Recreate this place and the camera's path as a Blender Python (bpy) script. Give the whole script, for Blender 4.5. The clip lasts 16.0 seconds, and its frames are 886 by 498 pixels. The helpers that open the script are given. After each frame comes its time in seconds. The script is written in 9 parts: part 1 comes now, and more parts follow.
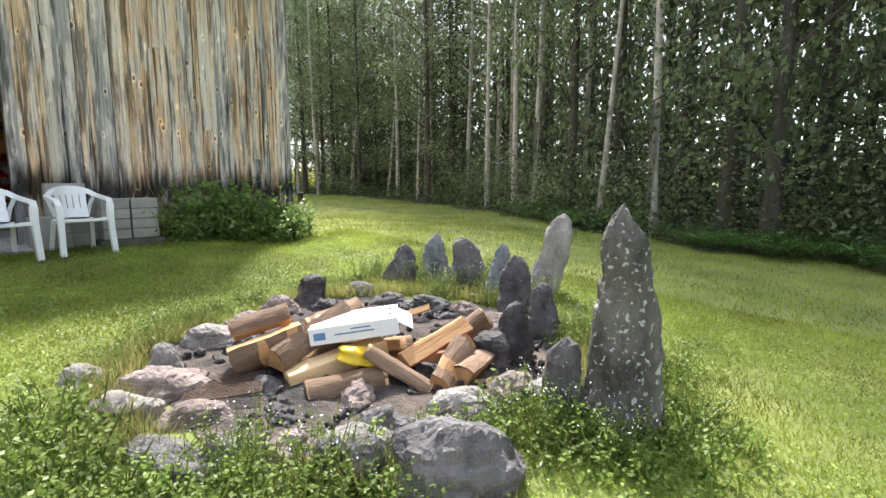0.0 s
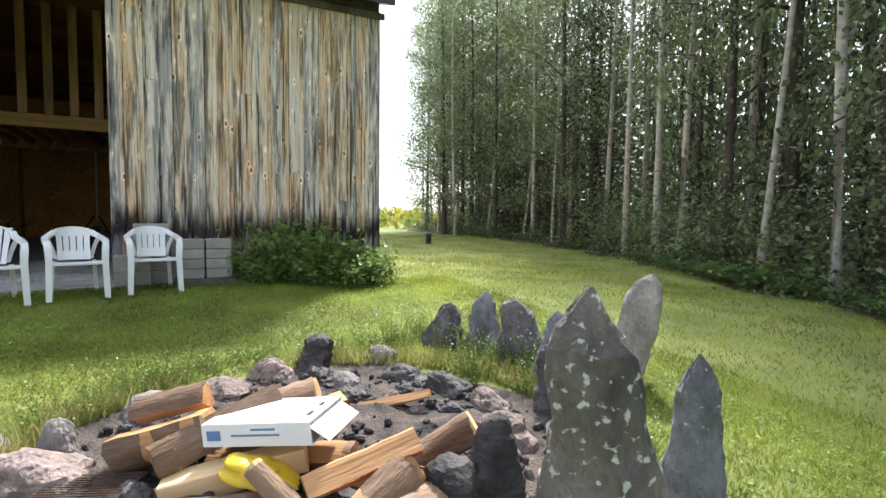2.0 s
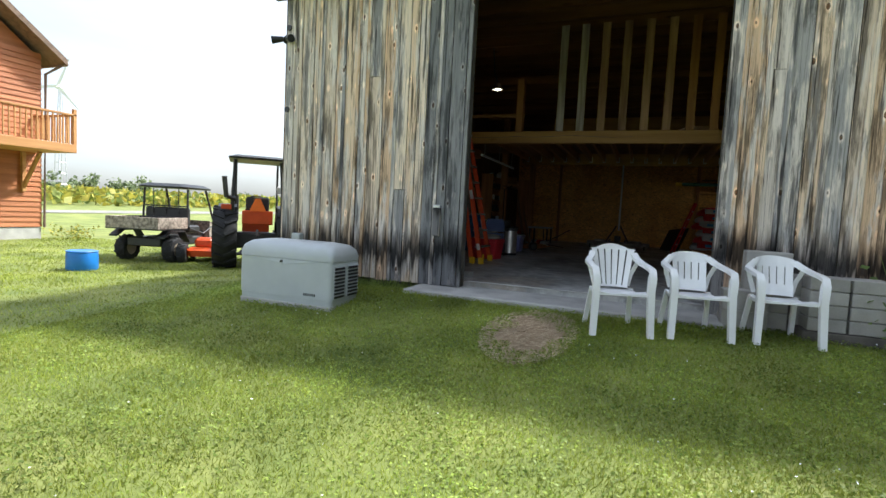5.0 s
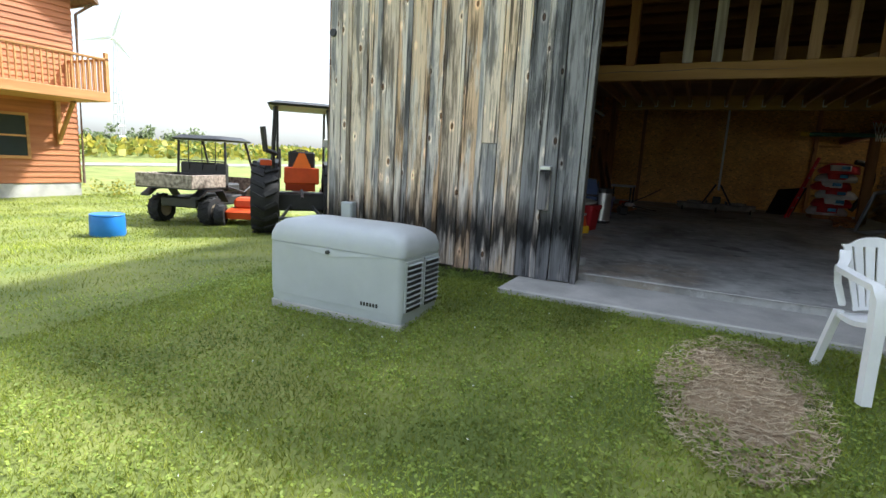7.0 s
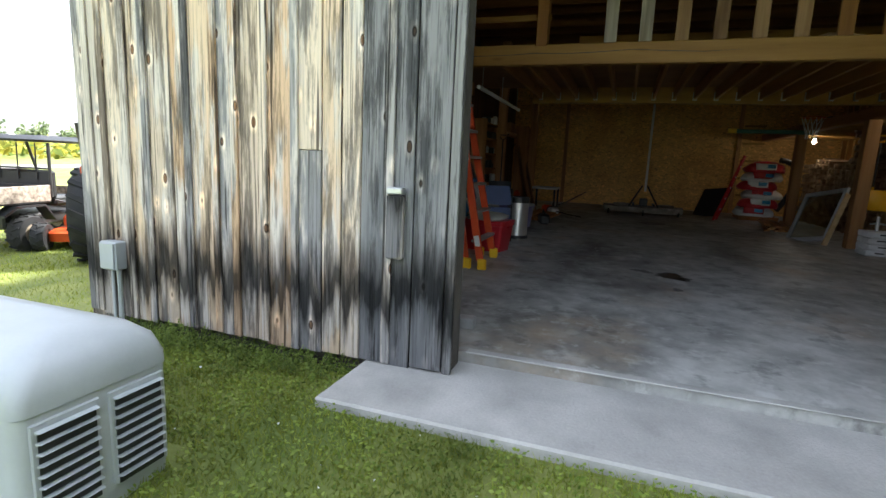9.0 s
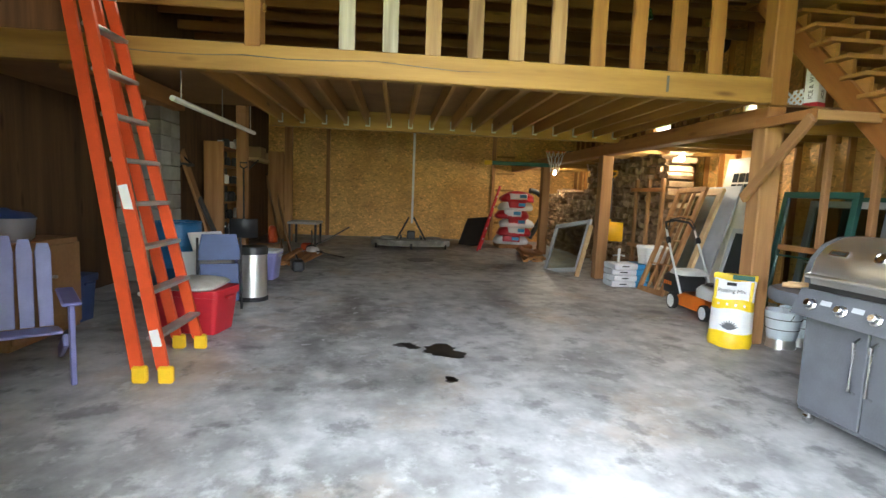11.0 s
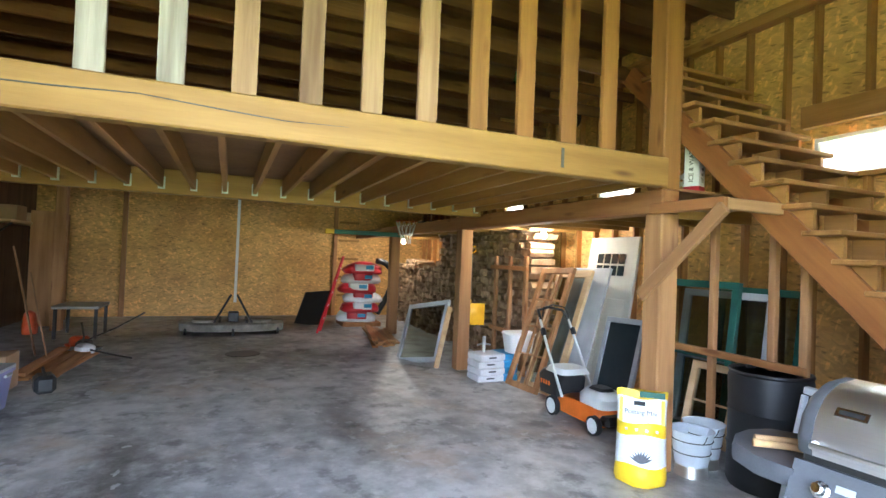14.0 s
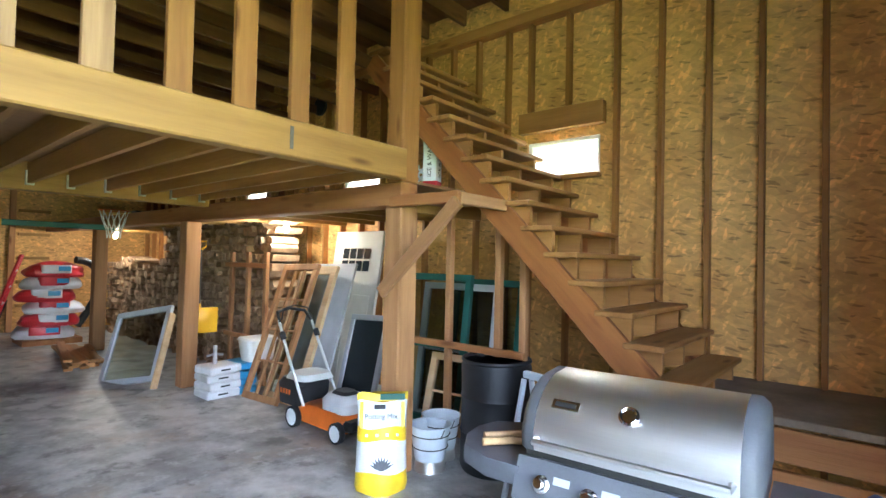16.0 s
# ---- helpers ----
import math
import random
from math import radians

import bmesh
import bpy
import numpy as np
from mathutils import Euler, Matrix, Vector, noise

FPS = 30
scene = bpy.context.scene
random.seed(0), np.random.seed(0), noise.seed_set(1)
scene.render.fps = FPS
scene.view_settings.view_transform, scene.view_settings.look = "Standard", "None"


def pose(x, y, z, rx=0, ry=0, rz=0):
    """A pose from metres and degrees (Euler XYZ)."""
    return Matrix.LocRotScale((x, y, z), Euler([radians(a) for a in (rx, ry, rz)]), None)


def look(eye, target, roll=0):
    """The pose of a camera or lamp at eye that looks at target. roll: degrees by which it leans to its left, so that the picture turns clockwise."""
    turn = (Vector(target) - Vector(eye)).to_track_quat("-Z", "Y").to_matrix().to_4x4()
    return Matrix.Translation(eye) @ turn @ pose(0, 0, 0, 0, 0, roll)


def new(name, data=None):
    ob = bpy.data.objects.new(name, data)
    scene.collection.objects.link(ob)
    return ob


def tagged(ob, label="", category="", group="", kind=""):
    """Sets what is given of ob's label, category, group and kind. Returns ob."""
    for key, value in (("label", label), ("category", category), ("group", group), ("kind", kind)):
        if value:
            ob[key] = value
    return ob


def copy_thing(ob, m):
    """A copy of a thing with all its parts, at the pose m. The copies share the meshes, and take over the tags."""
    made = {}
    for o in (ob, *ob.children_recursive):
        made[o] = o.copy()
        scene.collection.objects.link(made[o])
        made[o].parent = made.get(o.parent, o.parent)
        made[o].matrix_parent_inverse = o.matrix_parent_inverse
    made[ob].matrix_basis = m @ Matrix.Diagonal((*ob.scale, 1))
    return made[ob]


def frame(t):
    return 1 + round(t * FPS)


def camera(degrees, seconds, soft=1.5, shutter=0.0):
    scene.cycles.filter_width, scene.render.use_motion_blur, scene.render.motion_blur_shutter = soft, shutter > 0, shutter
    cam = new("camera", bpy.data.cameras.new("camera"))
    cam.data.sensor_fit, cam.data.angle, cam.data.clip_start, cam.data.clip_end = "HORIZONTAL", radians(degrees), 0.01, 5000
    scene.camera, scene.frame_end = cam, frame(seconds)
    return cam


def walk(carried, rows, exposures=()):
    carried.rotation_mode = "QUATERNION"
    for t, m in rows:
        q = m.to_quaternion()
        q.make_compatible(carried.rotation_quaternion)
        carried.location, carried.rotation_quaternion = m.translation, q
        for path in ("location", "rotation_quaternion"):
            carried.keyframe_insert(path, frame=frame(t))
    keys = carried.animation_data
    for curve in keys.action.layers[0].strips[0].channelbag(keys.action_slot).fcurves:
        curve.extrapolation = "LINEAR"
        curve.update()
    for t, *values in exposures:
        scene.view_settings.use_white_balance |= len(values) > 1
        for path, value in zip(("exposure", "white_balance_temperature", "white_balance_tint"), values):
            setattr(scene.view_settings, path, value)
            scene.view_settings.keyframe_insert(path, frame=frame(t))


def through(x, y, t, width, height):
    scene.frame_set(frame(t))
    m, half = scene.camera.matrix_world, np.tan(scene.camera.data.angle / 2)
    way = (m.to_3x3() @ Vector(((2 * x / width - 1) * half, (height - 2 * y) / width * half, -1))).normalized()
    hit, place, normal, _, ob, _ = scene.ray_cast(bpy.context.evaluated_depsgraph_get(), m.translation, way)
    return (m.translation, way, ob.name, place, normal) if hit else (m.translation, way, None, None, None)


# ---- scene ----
cam = camera(82.0, 16.0)
PATH = [
    (0, (0.024, 0.006, 1.408), (-1.372, 1.412, 1.135), -0.0),
    (0.5, (0.04, 0.547, 1.43), (-1.454, 1.854, 1.184), 0.1),
    (1, (-0.014, 0.995, 1.43), (-1.586, 2.215, 1.227), 0.1),
    (1.5, (-0.09, 1.284, 1.445), (-1.771, 2.356, 1.281), 0.3),
    (2, (-0.13, 1.453, 1.455), (-1.898, 2.381, 1.336), 0.6),
    (2.5, (-0.219, 1.437, 1.444), (-2.029, 2.282, 1.352), 0.9),
    (3, (-0.356, 1.196, 1.467), (-2.206, 1.951, 1.382), 1.4),
    (3.5, (-0.654, 0.915, 1.493), (-2.614, 1.304, 1.416), 2.1),
    (4, (-0.944, 0.557, 1.5), (-2.936, 0.396, 1.414), 2.8),
    (4.5, (-1.314, 0.367, 1.587), (-3.224, -0.214, 1.459), 2.9),
    (5, (-1.647, -0.009, 1.574), (-3.506, -0.732, 1.432), 3.0),
    (5.2, (-1.772, -0.162, 1.549), (-3.622, -0.908, 1.4), 3.2),
    (7.3, (-3.469, -1.305, 1.662), (-5.233, -2.18, 1.315), 3.0),
    (7.5, (-3.641, -1.323, 1.66), (-5.405, -2.199, 1.313), 2.9),
    (8, (-4.11, -1.421, 1.688), (-5.873, -2.296, 1.337), 2.8),
    (8.5, (-4.637, -1.398, 1.742), (-6.405, -2.265, 1.392), 2.7),
    (9, (-5.192, -1.329, 1.821), (-7.056, -1.97, 1.483), 2.6),
    (9.5, (-5.746, -1.295, 1.896), (-7.7, -1.578, 1.577), 2.7),
    (10, (-6.208, -1.202, 1.945), (-8.184, -1.164, 1.64), 2.7),
    (10.2, (-6.35, -1.199, 1.997), (-8.324, -1.066, 1.706), 2.7),
    (10.9, (-6.87, -1.16, 2.03), (-8.85, -0.98, 1.81), 2.3),
    (11.6, (-7.38, -1.22, 2.12), (-9.345, -0.93, 1.96), 2.2),
    (12.3, (-7.842, -1.266, 2.204), (-9.79, -0.833, 2.085), 2.1),
    (12.5, (-7.932, -1.207, 2.216), (-9.883, -0.783, 2.108), 2.5),
    (13, (-8.203, -1.056, 2.273), (-10.153, -0.619, 2.191), 2.5),
    (13.5, (-8.393, -0.931, 2.36), (-10.323, -0.405, 2.345), 2.3),
    (14, (-8.446, -0.922, 2.356), (-10.29, -0.148, 2.392), 2.3),
    (14.5, (-8.432, -0.92, 2.33), (-10.134, 0.128, 2.379), 1.9),
    (15, (-8.481, -0.843, 2.328), (-9.982, 0.478, 2.371), 1.5),
    (15.5, (-8.606, -0.688, 2.373), (-9.94, 0.802, 2.409), 1.3),
    (16, (-8.736, -0.519, 2.375), (-10.03, 1.005, 2.42), 1.3),
]
EXPOSURES = [(0, 1.28, 6200, 9), (2.5, 1.13, 6100, 9), (3.5, 1.15, 6000, 8), (4.5, 1.12, 6000, 8), (5.2, 1.02, 6000, 8), (7.3, 1.35, 6000, 8), (8.5, 1.8, 6000, 8), (9.2, 2.2, 6200, 8), (10.2, 3.75, 6500, 8), (12.3, 5.3, 6150, 9), (13.5, 5.25, 5650, 10), (16, 5.2, 5400, 10)]
walk(cam, [(t, look(eye, target, roll)) for t, eye, target, roll in PATH], EXPOSURES)

# ---- sky and sun ----
SUN_EL, SUN_AZ = 51.0, -51.0      # degrees; azimuth from +y towards +x
world = bpy.data.worlds.new("sky_world")
scene.world = world
world.use_nodes = True
wn = world.node_tree.nodes
sky = wn.new("ShaderNodeTexSky")
sky.sky_type = 'NISHITA'
sky.sun_disc = False
sky.sun_elevation, sky.sun_rotation = radians(SUN_EL), radians(SUN_AZ)
sky.air_density, sky.dust_density, sky.ozone_density = 1.0, 1.6, 1.0
# thin high cloud whitens the sky
hsv = wn.new("ShaderNodeHueSaturation")
hsv.inputs["Saturation"].default_value = 0.35
cl_tc = wn.new("ShaderNodeTexCoord")
cl_n = wn.new("ShaderNodeTexNoise")
cl_n.inputs["Scale"].default_value = 2.2
cl_n.inputs["Detail"].default_value = 6
cl_map = wn.new("ShaderNodeMapping")
cl_map.inputs["Scale"].default_value = (1, 1, 3.5)
cl_r = wn.new("ShaderNodeValToRGB")
cl_r.color_ramp.elements[0].position, cl_r.color_ramp.elements[0].color = 0.35, (1, 1, 1, 1)
cl_r.color_ramp.elements[1].position, cl_r.color_ramp.elements[1].color = 0.7, (1.35, 1.33, 1.3, 1)
cl_mix = wn.new("ShaderNodeMixRGB")
cl_mix.blend_type = 'MULTIPLY'
cl_mix.inputs[0].default_value = 1.0
wl = world.node_tree.links
wl.new(cl_tc.outputs["Generated"], cl_map.inputs[0])
wl.new(cl_map.outputs[0], cl_n.inputs["Vector"])
wl.new(cl_n.outputs[0], cl_r.inputs[0])
wl.new(sky.outputs[0], hsv.inputs["Color"])
wl.new(hsv.outputs[0], cl_mix.inputs[1])
wl.new(cl_r.outputs[0], cl_mix.inputs[2])
# a hazy sky is brightest overhead
cl_sep = wn.new("ShaderNodeSeparateXYZ")
cl_up = wn.new("ShaderNodeMapRange")
cl_up.inputs["From Min"].default_value = 0.22
cl_up.inputs["To Min"].default_value, cl_up.inputs["To Max"].default_value = 0.95, 2.3
cl_mul = wn.new("ShaderNodeMixRGB")
cl_mul.blend_type = 'MULTIPLY'
cl_mul.inputs[0].default_value = 1.0
wl.new(cl_tc.outputs["Generated"], cl_sep.inputs[0])
wl.new(cl_sep.outputs[2], cl_up.inputs[0])
wl.new(cl_mix.outputs[0], cl_mul.inputs[1])
wl.new(cl_up.outputs[0], cl_mul.inputs[2])
wl.new(cl_mul.outputs[0], wn["Background"].inputs["Color"])
wn["Background"].inputs["Strength"].default_value = 0.115

sun_data = bpy.data.lights.new("sun", 'SUN')
sun_data.energy, sun_data.angle, sun_data.color = 4.5, radians(4.0), (1.0, 0.94, 0.84)
sun = new("sun", sun_data)
ce = math.cos(radians(SUN_EL))
SUN_DIR = Vector((math.sin(radians(SUN_AZ)) * ce, math.cos(radians(SUN_AZ)) * ce, math.sin(radians(SUN_EL))))
sun.matrix_world = look(SUN_DIR * 40, (0, 0, 0))


def bulb_light(name, place, watts, radius=0.04, color=(1.0, 0.86, 0.66)):
    d = bpy.data.lights.new(name, 'POINT')
    d.energy, d.shadow_soft_size, d.color = watts, radius, color
    ob = new(name, d)
    ob.location = place
    return ob


bulb_light("bulb_glow", (-14.73, 3.3, 2.76), 0.2)
bulb_light("bulb_glow", (-20.3, 3.0, 2.72), 0.35)
bulb_light("clamp_glow", (-12.5, -3.16, 4.30), 1.5)

# ---- materials ----
def shade(name, base, rough=0.7, vary=0.25, scale=3.0, fine=40.0, bump=0.3, metal=0.0, spec=0.4, stretch=(1, 1, 1), second=None, rand=0.0, coat=0.0, depth=0.01):
    """A surface of one base colour with coarse stains, fine grain, a bump and a random lightness per object."""
    m = bpy.data.materials.new(name)
    m.use_nodes = True
    n, l = m.node_tree.nodes, m.node_tree.links
    b = n["Principled BSDF"]
    tc, mp = n.new("ShaderNodeTexCoord"), n.new("ShaderNodeMapping")
    mp.inputs["Scale"].default_value = stretch
    l.new(tc.outputs["Object"], mp.inputs[0])
    n1, n2 = n.new("ShaderNodeTexNoise"), n.new("ShaderNodeTexNoise")
    n1.inputs["Scale"].default_value, n1.inputs["Detail"].default_value = scale, 5
    n2.inputs["Scale"].default_value, n2.inputs["Detail"].default_value = fine, 4
    info = n.new("ShaderNodeObjectInfo")
    off = n.new("ShaderNodeVectorMath")
    off.operation = 'ADD'
    k = n.new("ShaderNodeMath")
    k.operation, k.inputs[1].default_value = 'MULTIPLY', 37.0
    l.new(info.outputs["Random"], k.inputs[0])
    l.new(mp.outputs[0], off.inputs[0])
    l.new(k.outputs[0], off.inputs[1])
    l.new(off.outputs[0], n1.inputs["Vector"])
    l.new(off.outputs[0], n2.inputs["Vector"])
    ramp = n.new("ShaderNodeValToRGB")
    c1 = second or tuple(min(1, c * (1 + vary)) for c in base)
    c0 = tuple(c * (1 - vary) for c in base) if not second else base
    e = ramp.color_ramp.elements
    e[0].position, e[0].color = 0.32, (*c0, 1)
    e[1].position, e[1].color = 0.68, (*c1, 1)
    l.new(n1.outputs[0], ramp.inputs[0])
    g = n.new("ShaderNodeMapRange")
    g.inputs["To Min"].default_value, g.inputs["To Max"].default_value = 1 - vary * 0.7, 1 + vary * 0.7
    l.new(n2.outputs[0], g.inputs[0])
    r = n.new("ShaderNodeMapRange")
    r.inputs["To Min"].default_value, r.inputs["To Max"].default_value = 1 - rand, 1 + rand
    l.new(info.outputs["Random"], r.inputs[0])
    mul = n.new("ShaderNodeMath")
    mul.operation = 'MULTIPLY'
    l.new(g.outputs[0], mul.inputs[0])
    l.new(r.outputs[0], mul.inputs[1])
    mix = n.new("ShaderNodeMixRGB")
    mix.blend_type, mix.inputs[0].default_value = 'MULTIPLY', 1
    l.new(ramp.outputs[0], mix.inputs[1])
    l.new(mul.outputs[0], mix.inputs[2])
    l.new(mix.outputs[0], b.inputs["Base Color"])
    b.inputs["Roughness"].default_value, b.inputs["Metallic"].default_value = rough, metal
    b.inputs["Specular IOR Level"].default_value, b.inputs["Coat Weight"].default_value = spec, coat
    if bump:
        bp = n.new("ShaderNodeBump")
        bp.inputs["Strength"].default_value, bp.inputs["Distance"].default_value = bump, depth
        l.new(n2.outputs[0], bp.inputs["Height"])
        l.new(bp.outputs[0], b.inputs["Normal"])
    return m


def wood(name, light, dark, rough=0.65, grain=9.0, axis=2, knots=True, rand=0.15, bump=0.25):
    """Sawn timber: long grain along one axis, darker knots, each piece its own tone."""
    m = shade(name, dark, rough, 0.18, grain, 60, bump, second=light, stretch=tuple(0.08 if i == axis else 1 for i in range(3)), rand=rand)
    n, l = m.node_tree.nodes, m.node_tree.links
    b = n["Principled BSDF"]
    prev = b.inputs["Base Color"].links[0].from_socket
    tc = n.new("ShaderNodeTexCoord")
    info = n.new("ShaderNodeObjectInfo")
    off = n.new("ShaderNodeVectorMath")
    off.operation = 'MULTIPLY_ADD'
    off.inputs[1].default_value = tuple(1.3 if i == axis else 5.5 for i in range(3))
    k = n.new("ShaderNodeMath")
    k.operation, k.inputs[1].default_value = 'MULTIPLY', 91.0
    l.new(info.outputs["Random"], k.inputs[0])
    l.new(tc.outputs["Object"], off.inputs[0])
    l.new(k.outputs[0], off.inputs[2])
    out = prev
    if knots:
        v = n.new("ShaderNodeTexVoronoi")
        v.inputs["Scale"].default_value = 1.0
        l.new(off.outputs[0], v.inputs["Vector"])
        kr = n.new("ShaderNodeValToRGB")
        e = kr.color_ramp.elements
        e[0].position, e[0].color = 0.05, (0.35, 0.25, 0.18, 1)
        e[1].position, e[1].color = 0.17, (1, 1, 1, 1)
        l.new(v.outputs["Distance"], kr.inputs[0])
        mx = n.new("ShaderNodeMixRGB")
        mx.blend_type, mx.inputs[0].default_value = 'MULTIPLY', 0.8
        l.new(out, mx.inputs[1])
        l.new(kr.outputs[0], mx.inputs[2])
        out = mx.outputs[0]
    l.new(out, b.inputs["Base Color"])
    return m


def osb_mat(name, light, dark):
    """Oriented strand board: large overlapping wood flakes lying every way, pale chips and dark specks."""
    m = shade(name, dark, 0.62, 0.16, 1.1, 34, 0.2, second=light)
    n, l = m.node_tree.nodes, m.node_tree.links
    b = n["Principled BSDF"]
    out = b.inputs["Base Color"].links[0].from_socket
    tc = n.new("ShaderNodeTexCoord")
    bend = n.new("ShaderNodeTexNoise")
    bend.inputs["Scale"].default_value = 5
    l.new(tc.outputs["Object"], bend.inputs["Vector"])
    add = n.new("ShaderNodeVectorMath")
    add.operation = 'MULTIPLY_ADD'
    add.inputs[1].default_value = (0.05, 0.05, 0.05)
    l.new(bend.outputs[1], add.inputs[0])
    l.new(tc.outputs["Object"], add.inputs[2])
    for turn, scale, lo, hi, cut in ((18, (8, 8, 30), 0.90, 1.12, 0.0), (-24, (10, 10, 36), 0.88, 1.14, 0.0), (55, (17, 17, 44), 1.0, 1.3, 0.88), (-8, (15, 15, 60), 1.0, 0.6, 0.93)):
        spin = n.new("ShaderNodeMapping")
        spin.inputs["Rotation"].default_value = (radians(turn), radians(turn), 0)
        mp = n.new("ShaderNodeMapping")
        mp.inputs["Scale"].default_value = scale
        v = n.new("ShaderNodeTexVoronoi")
        v.inputs["Scale"].default_value = 1
        l.new(add.outputs[0], spin.inputs[0])
        l.new(spin.outputs[0], mp.inputs[0])
        l.new(mp.outputs[0], v.inputs["Vector"])
        sep = n.new("ShaderNodeSeparateColor")
        l.new(v.outputs["Color"], sep.inputs[0])
        r = n.new("ShaderNodeMapRange")
        r.inputs["From Min"].default_value, r.inputs["From Max"].default_value = cut, 1.0 if cut == 0 else cut + 0.02
        r.inputs["To Min"].default_value, r.inputs["To Max"].default_value = lo, hi
        l.new(sep.outputs[0], r.inputs[0])
        mx = n.new("ShaderNodeMixRGB")
        mx.blend_type, mx.inputs[0].default_value = 'MULTIPLY', 1
        l.new(out, mx.inputs[1])
        l.new(r.outputs[0], mx.inputs[2])
        out = mx.outputs[0]
    l.new(out, b.inputs["Base Color"])
    return m


def leaf_mat(name, a, c, rough=0.5, through=0.5):
    """Leaves: each its own green, and light passes through them."""
    m = bpy.data.materials.new(name)
    m.use_nodes = True
    n, l = m.node_tree.nodes, m.node_tree.links
    b = n["Principled BSDF"]
    geo = n.new("ShaderNodeNewGeometry")
    ramp = n.new("ShaderNodeValToRGB")
    ramp.color_ramp.elements[0].color, ramp.color_ramp.elements[1].color = (*a, 1), (*c, 1)
    l.new(geo.outputs["Random Per Island"], ramp.inputs[0])
    tc = n.new("ShaderNodeTexCoord")
    ns = n.new("ShaderNodeTexNoise")
    ns.inputs["Scale"].default_value = 1.3
    l.new(tc.outputs["Object"], ns.inputs["Vector"])
    r = n.new("ShaderNodeMapRange")
    r.inputs["From Min"].default_value, r.inputs["From Max"].default_value = 0.3, 0.7
    r.inputs["To Min"].default_value, r.inputs["To Max"].default_value = 0.6, 1.35
    l.new(ns.outputs[0], r.inputs[0])
    mx = n.new("ShaderNodeMixRGB")
    mx.blend_type, mx.inputs[0].default_value = 'MULTIPLY', 1
    l.new(ramp.outputs[0], mx.inputs[1])
    l.new(r.outputs[0], mx.inputs[2])
    l.new(mx.outputs[0], b.inputs["Base Color"])
    b.inputs["Roughness"].default_value = rough
    b.inputs["Specular IOR Level"].default_value = 0.35
    t = n.new("ShaderNodeBsdfTranslucent")
    l.new(mx.outputs[0], t.inputs[0])
    ms = n.new("ShaderNodeMixShader")
    ms.inputs[0].default_value = through
    l.new(b.outputs[0], ms.inputs[1])
    l.new(t.outputs[0], ms.inputs[2])
    l.new(ms.outputs[0], n["Material Output"].inputs[0])
    return m


def glass_mat(name, tint=(0.9, 0.95, 0.93), rough=0.02):
    m = bpy.data.materials.new(name)
    m.use_nodes = True
    b = m.node_tree.nodes["Principled BSDF"]
    b.inputs["Base Color"].default_value = (*tint, 1)
    b.inputs["Roughness"].default_value = rough
    b.inputs["Transmission Weight"].default_value = 1.0
    b.inputs["IOR"].default_value = 1.45
    return m


def glow_mat(name, color, strength):
    m = bpy.data.materials.new(name)
    m.use_nodes = True
    b = m.node_tree.nodes["Principled BSDF"]
    b.inputs["Emission Color"].default_value = (*color, 1)
    b.inputs["Emission Strength"].default_value = strength
    return m


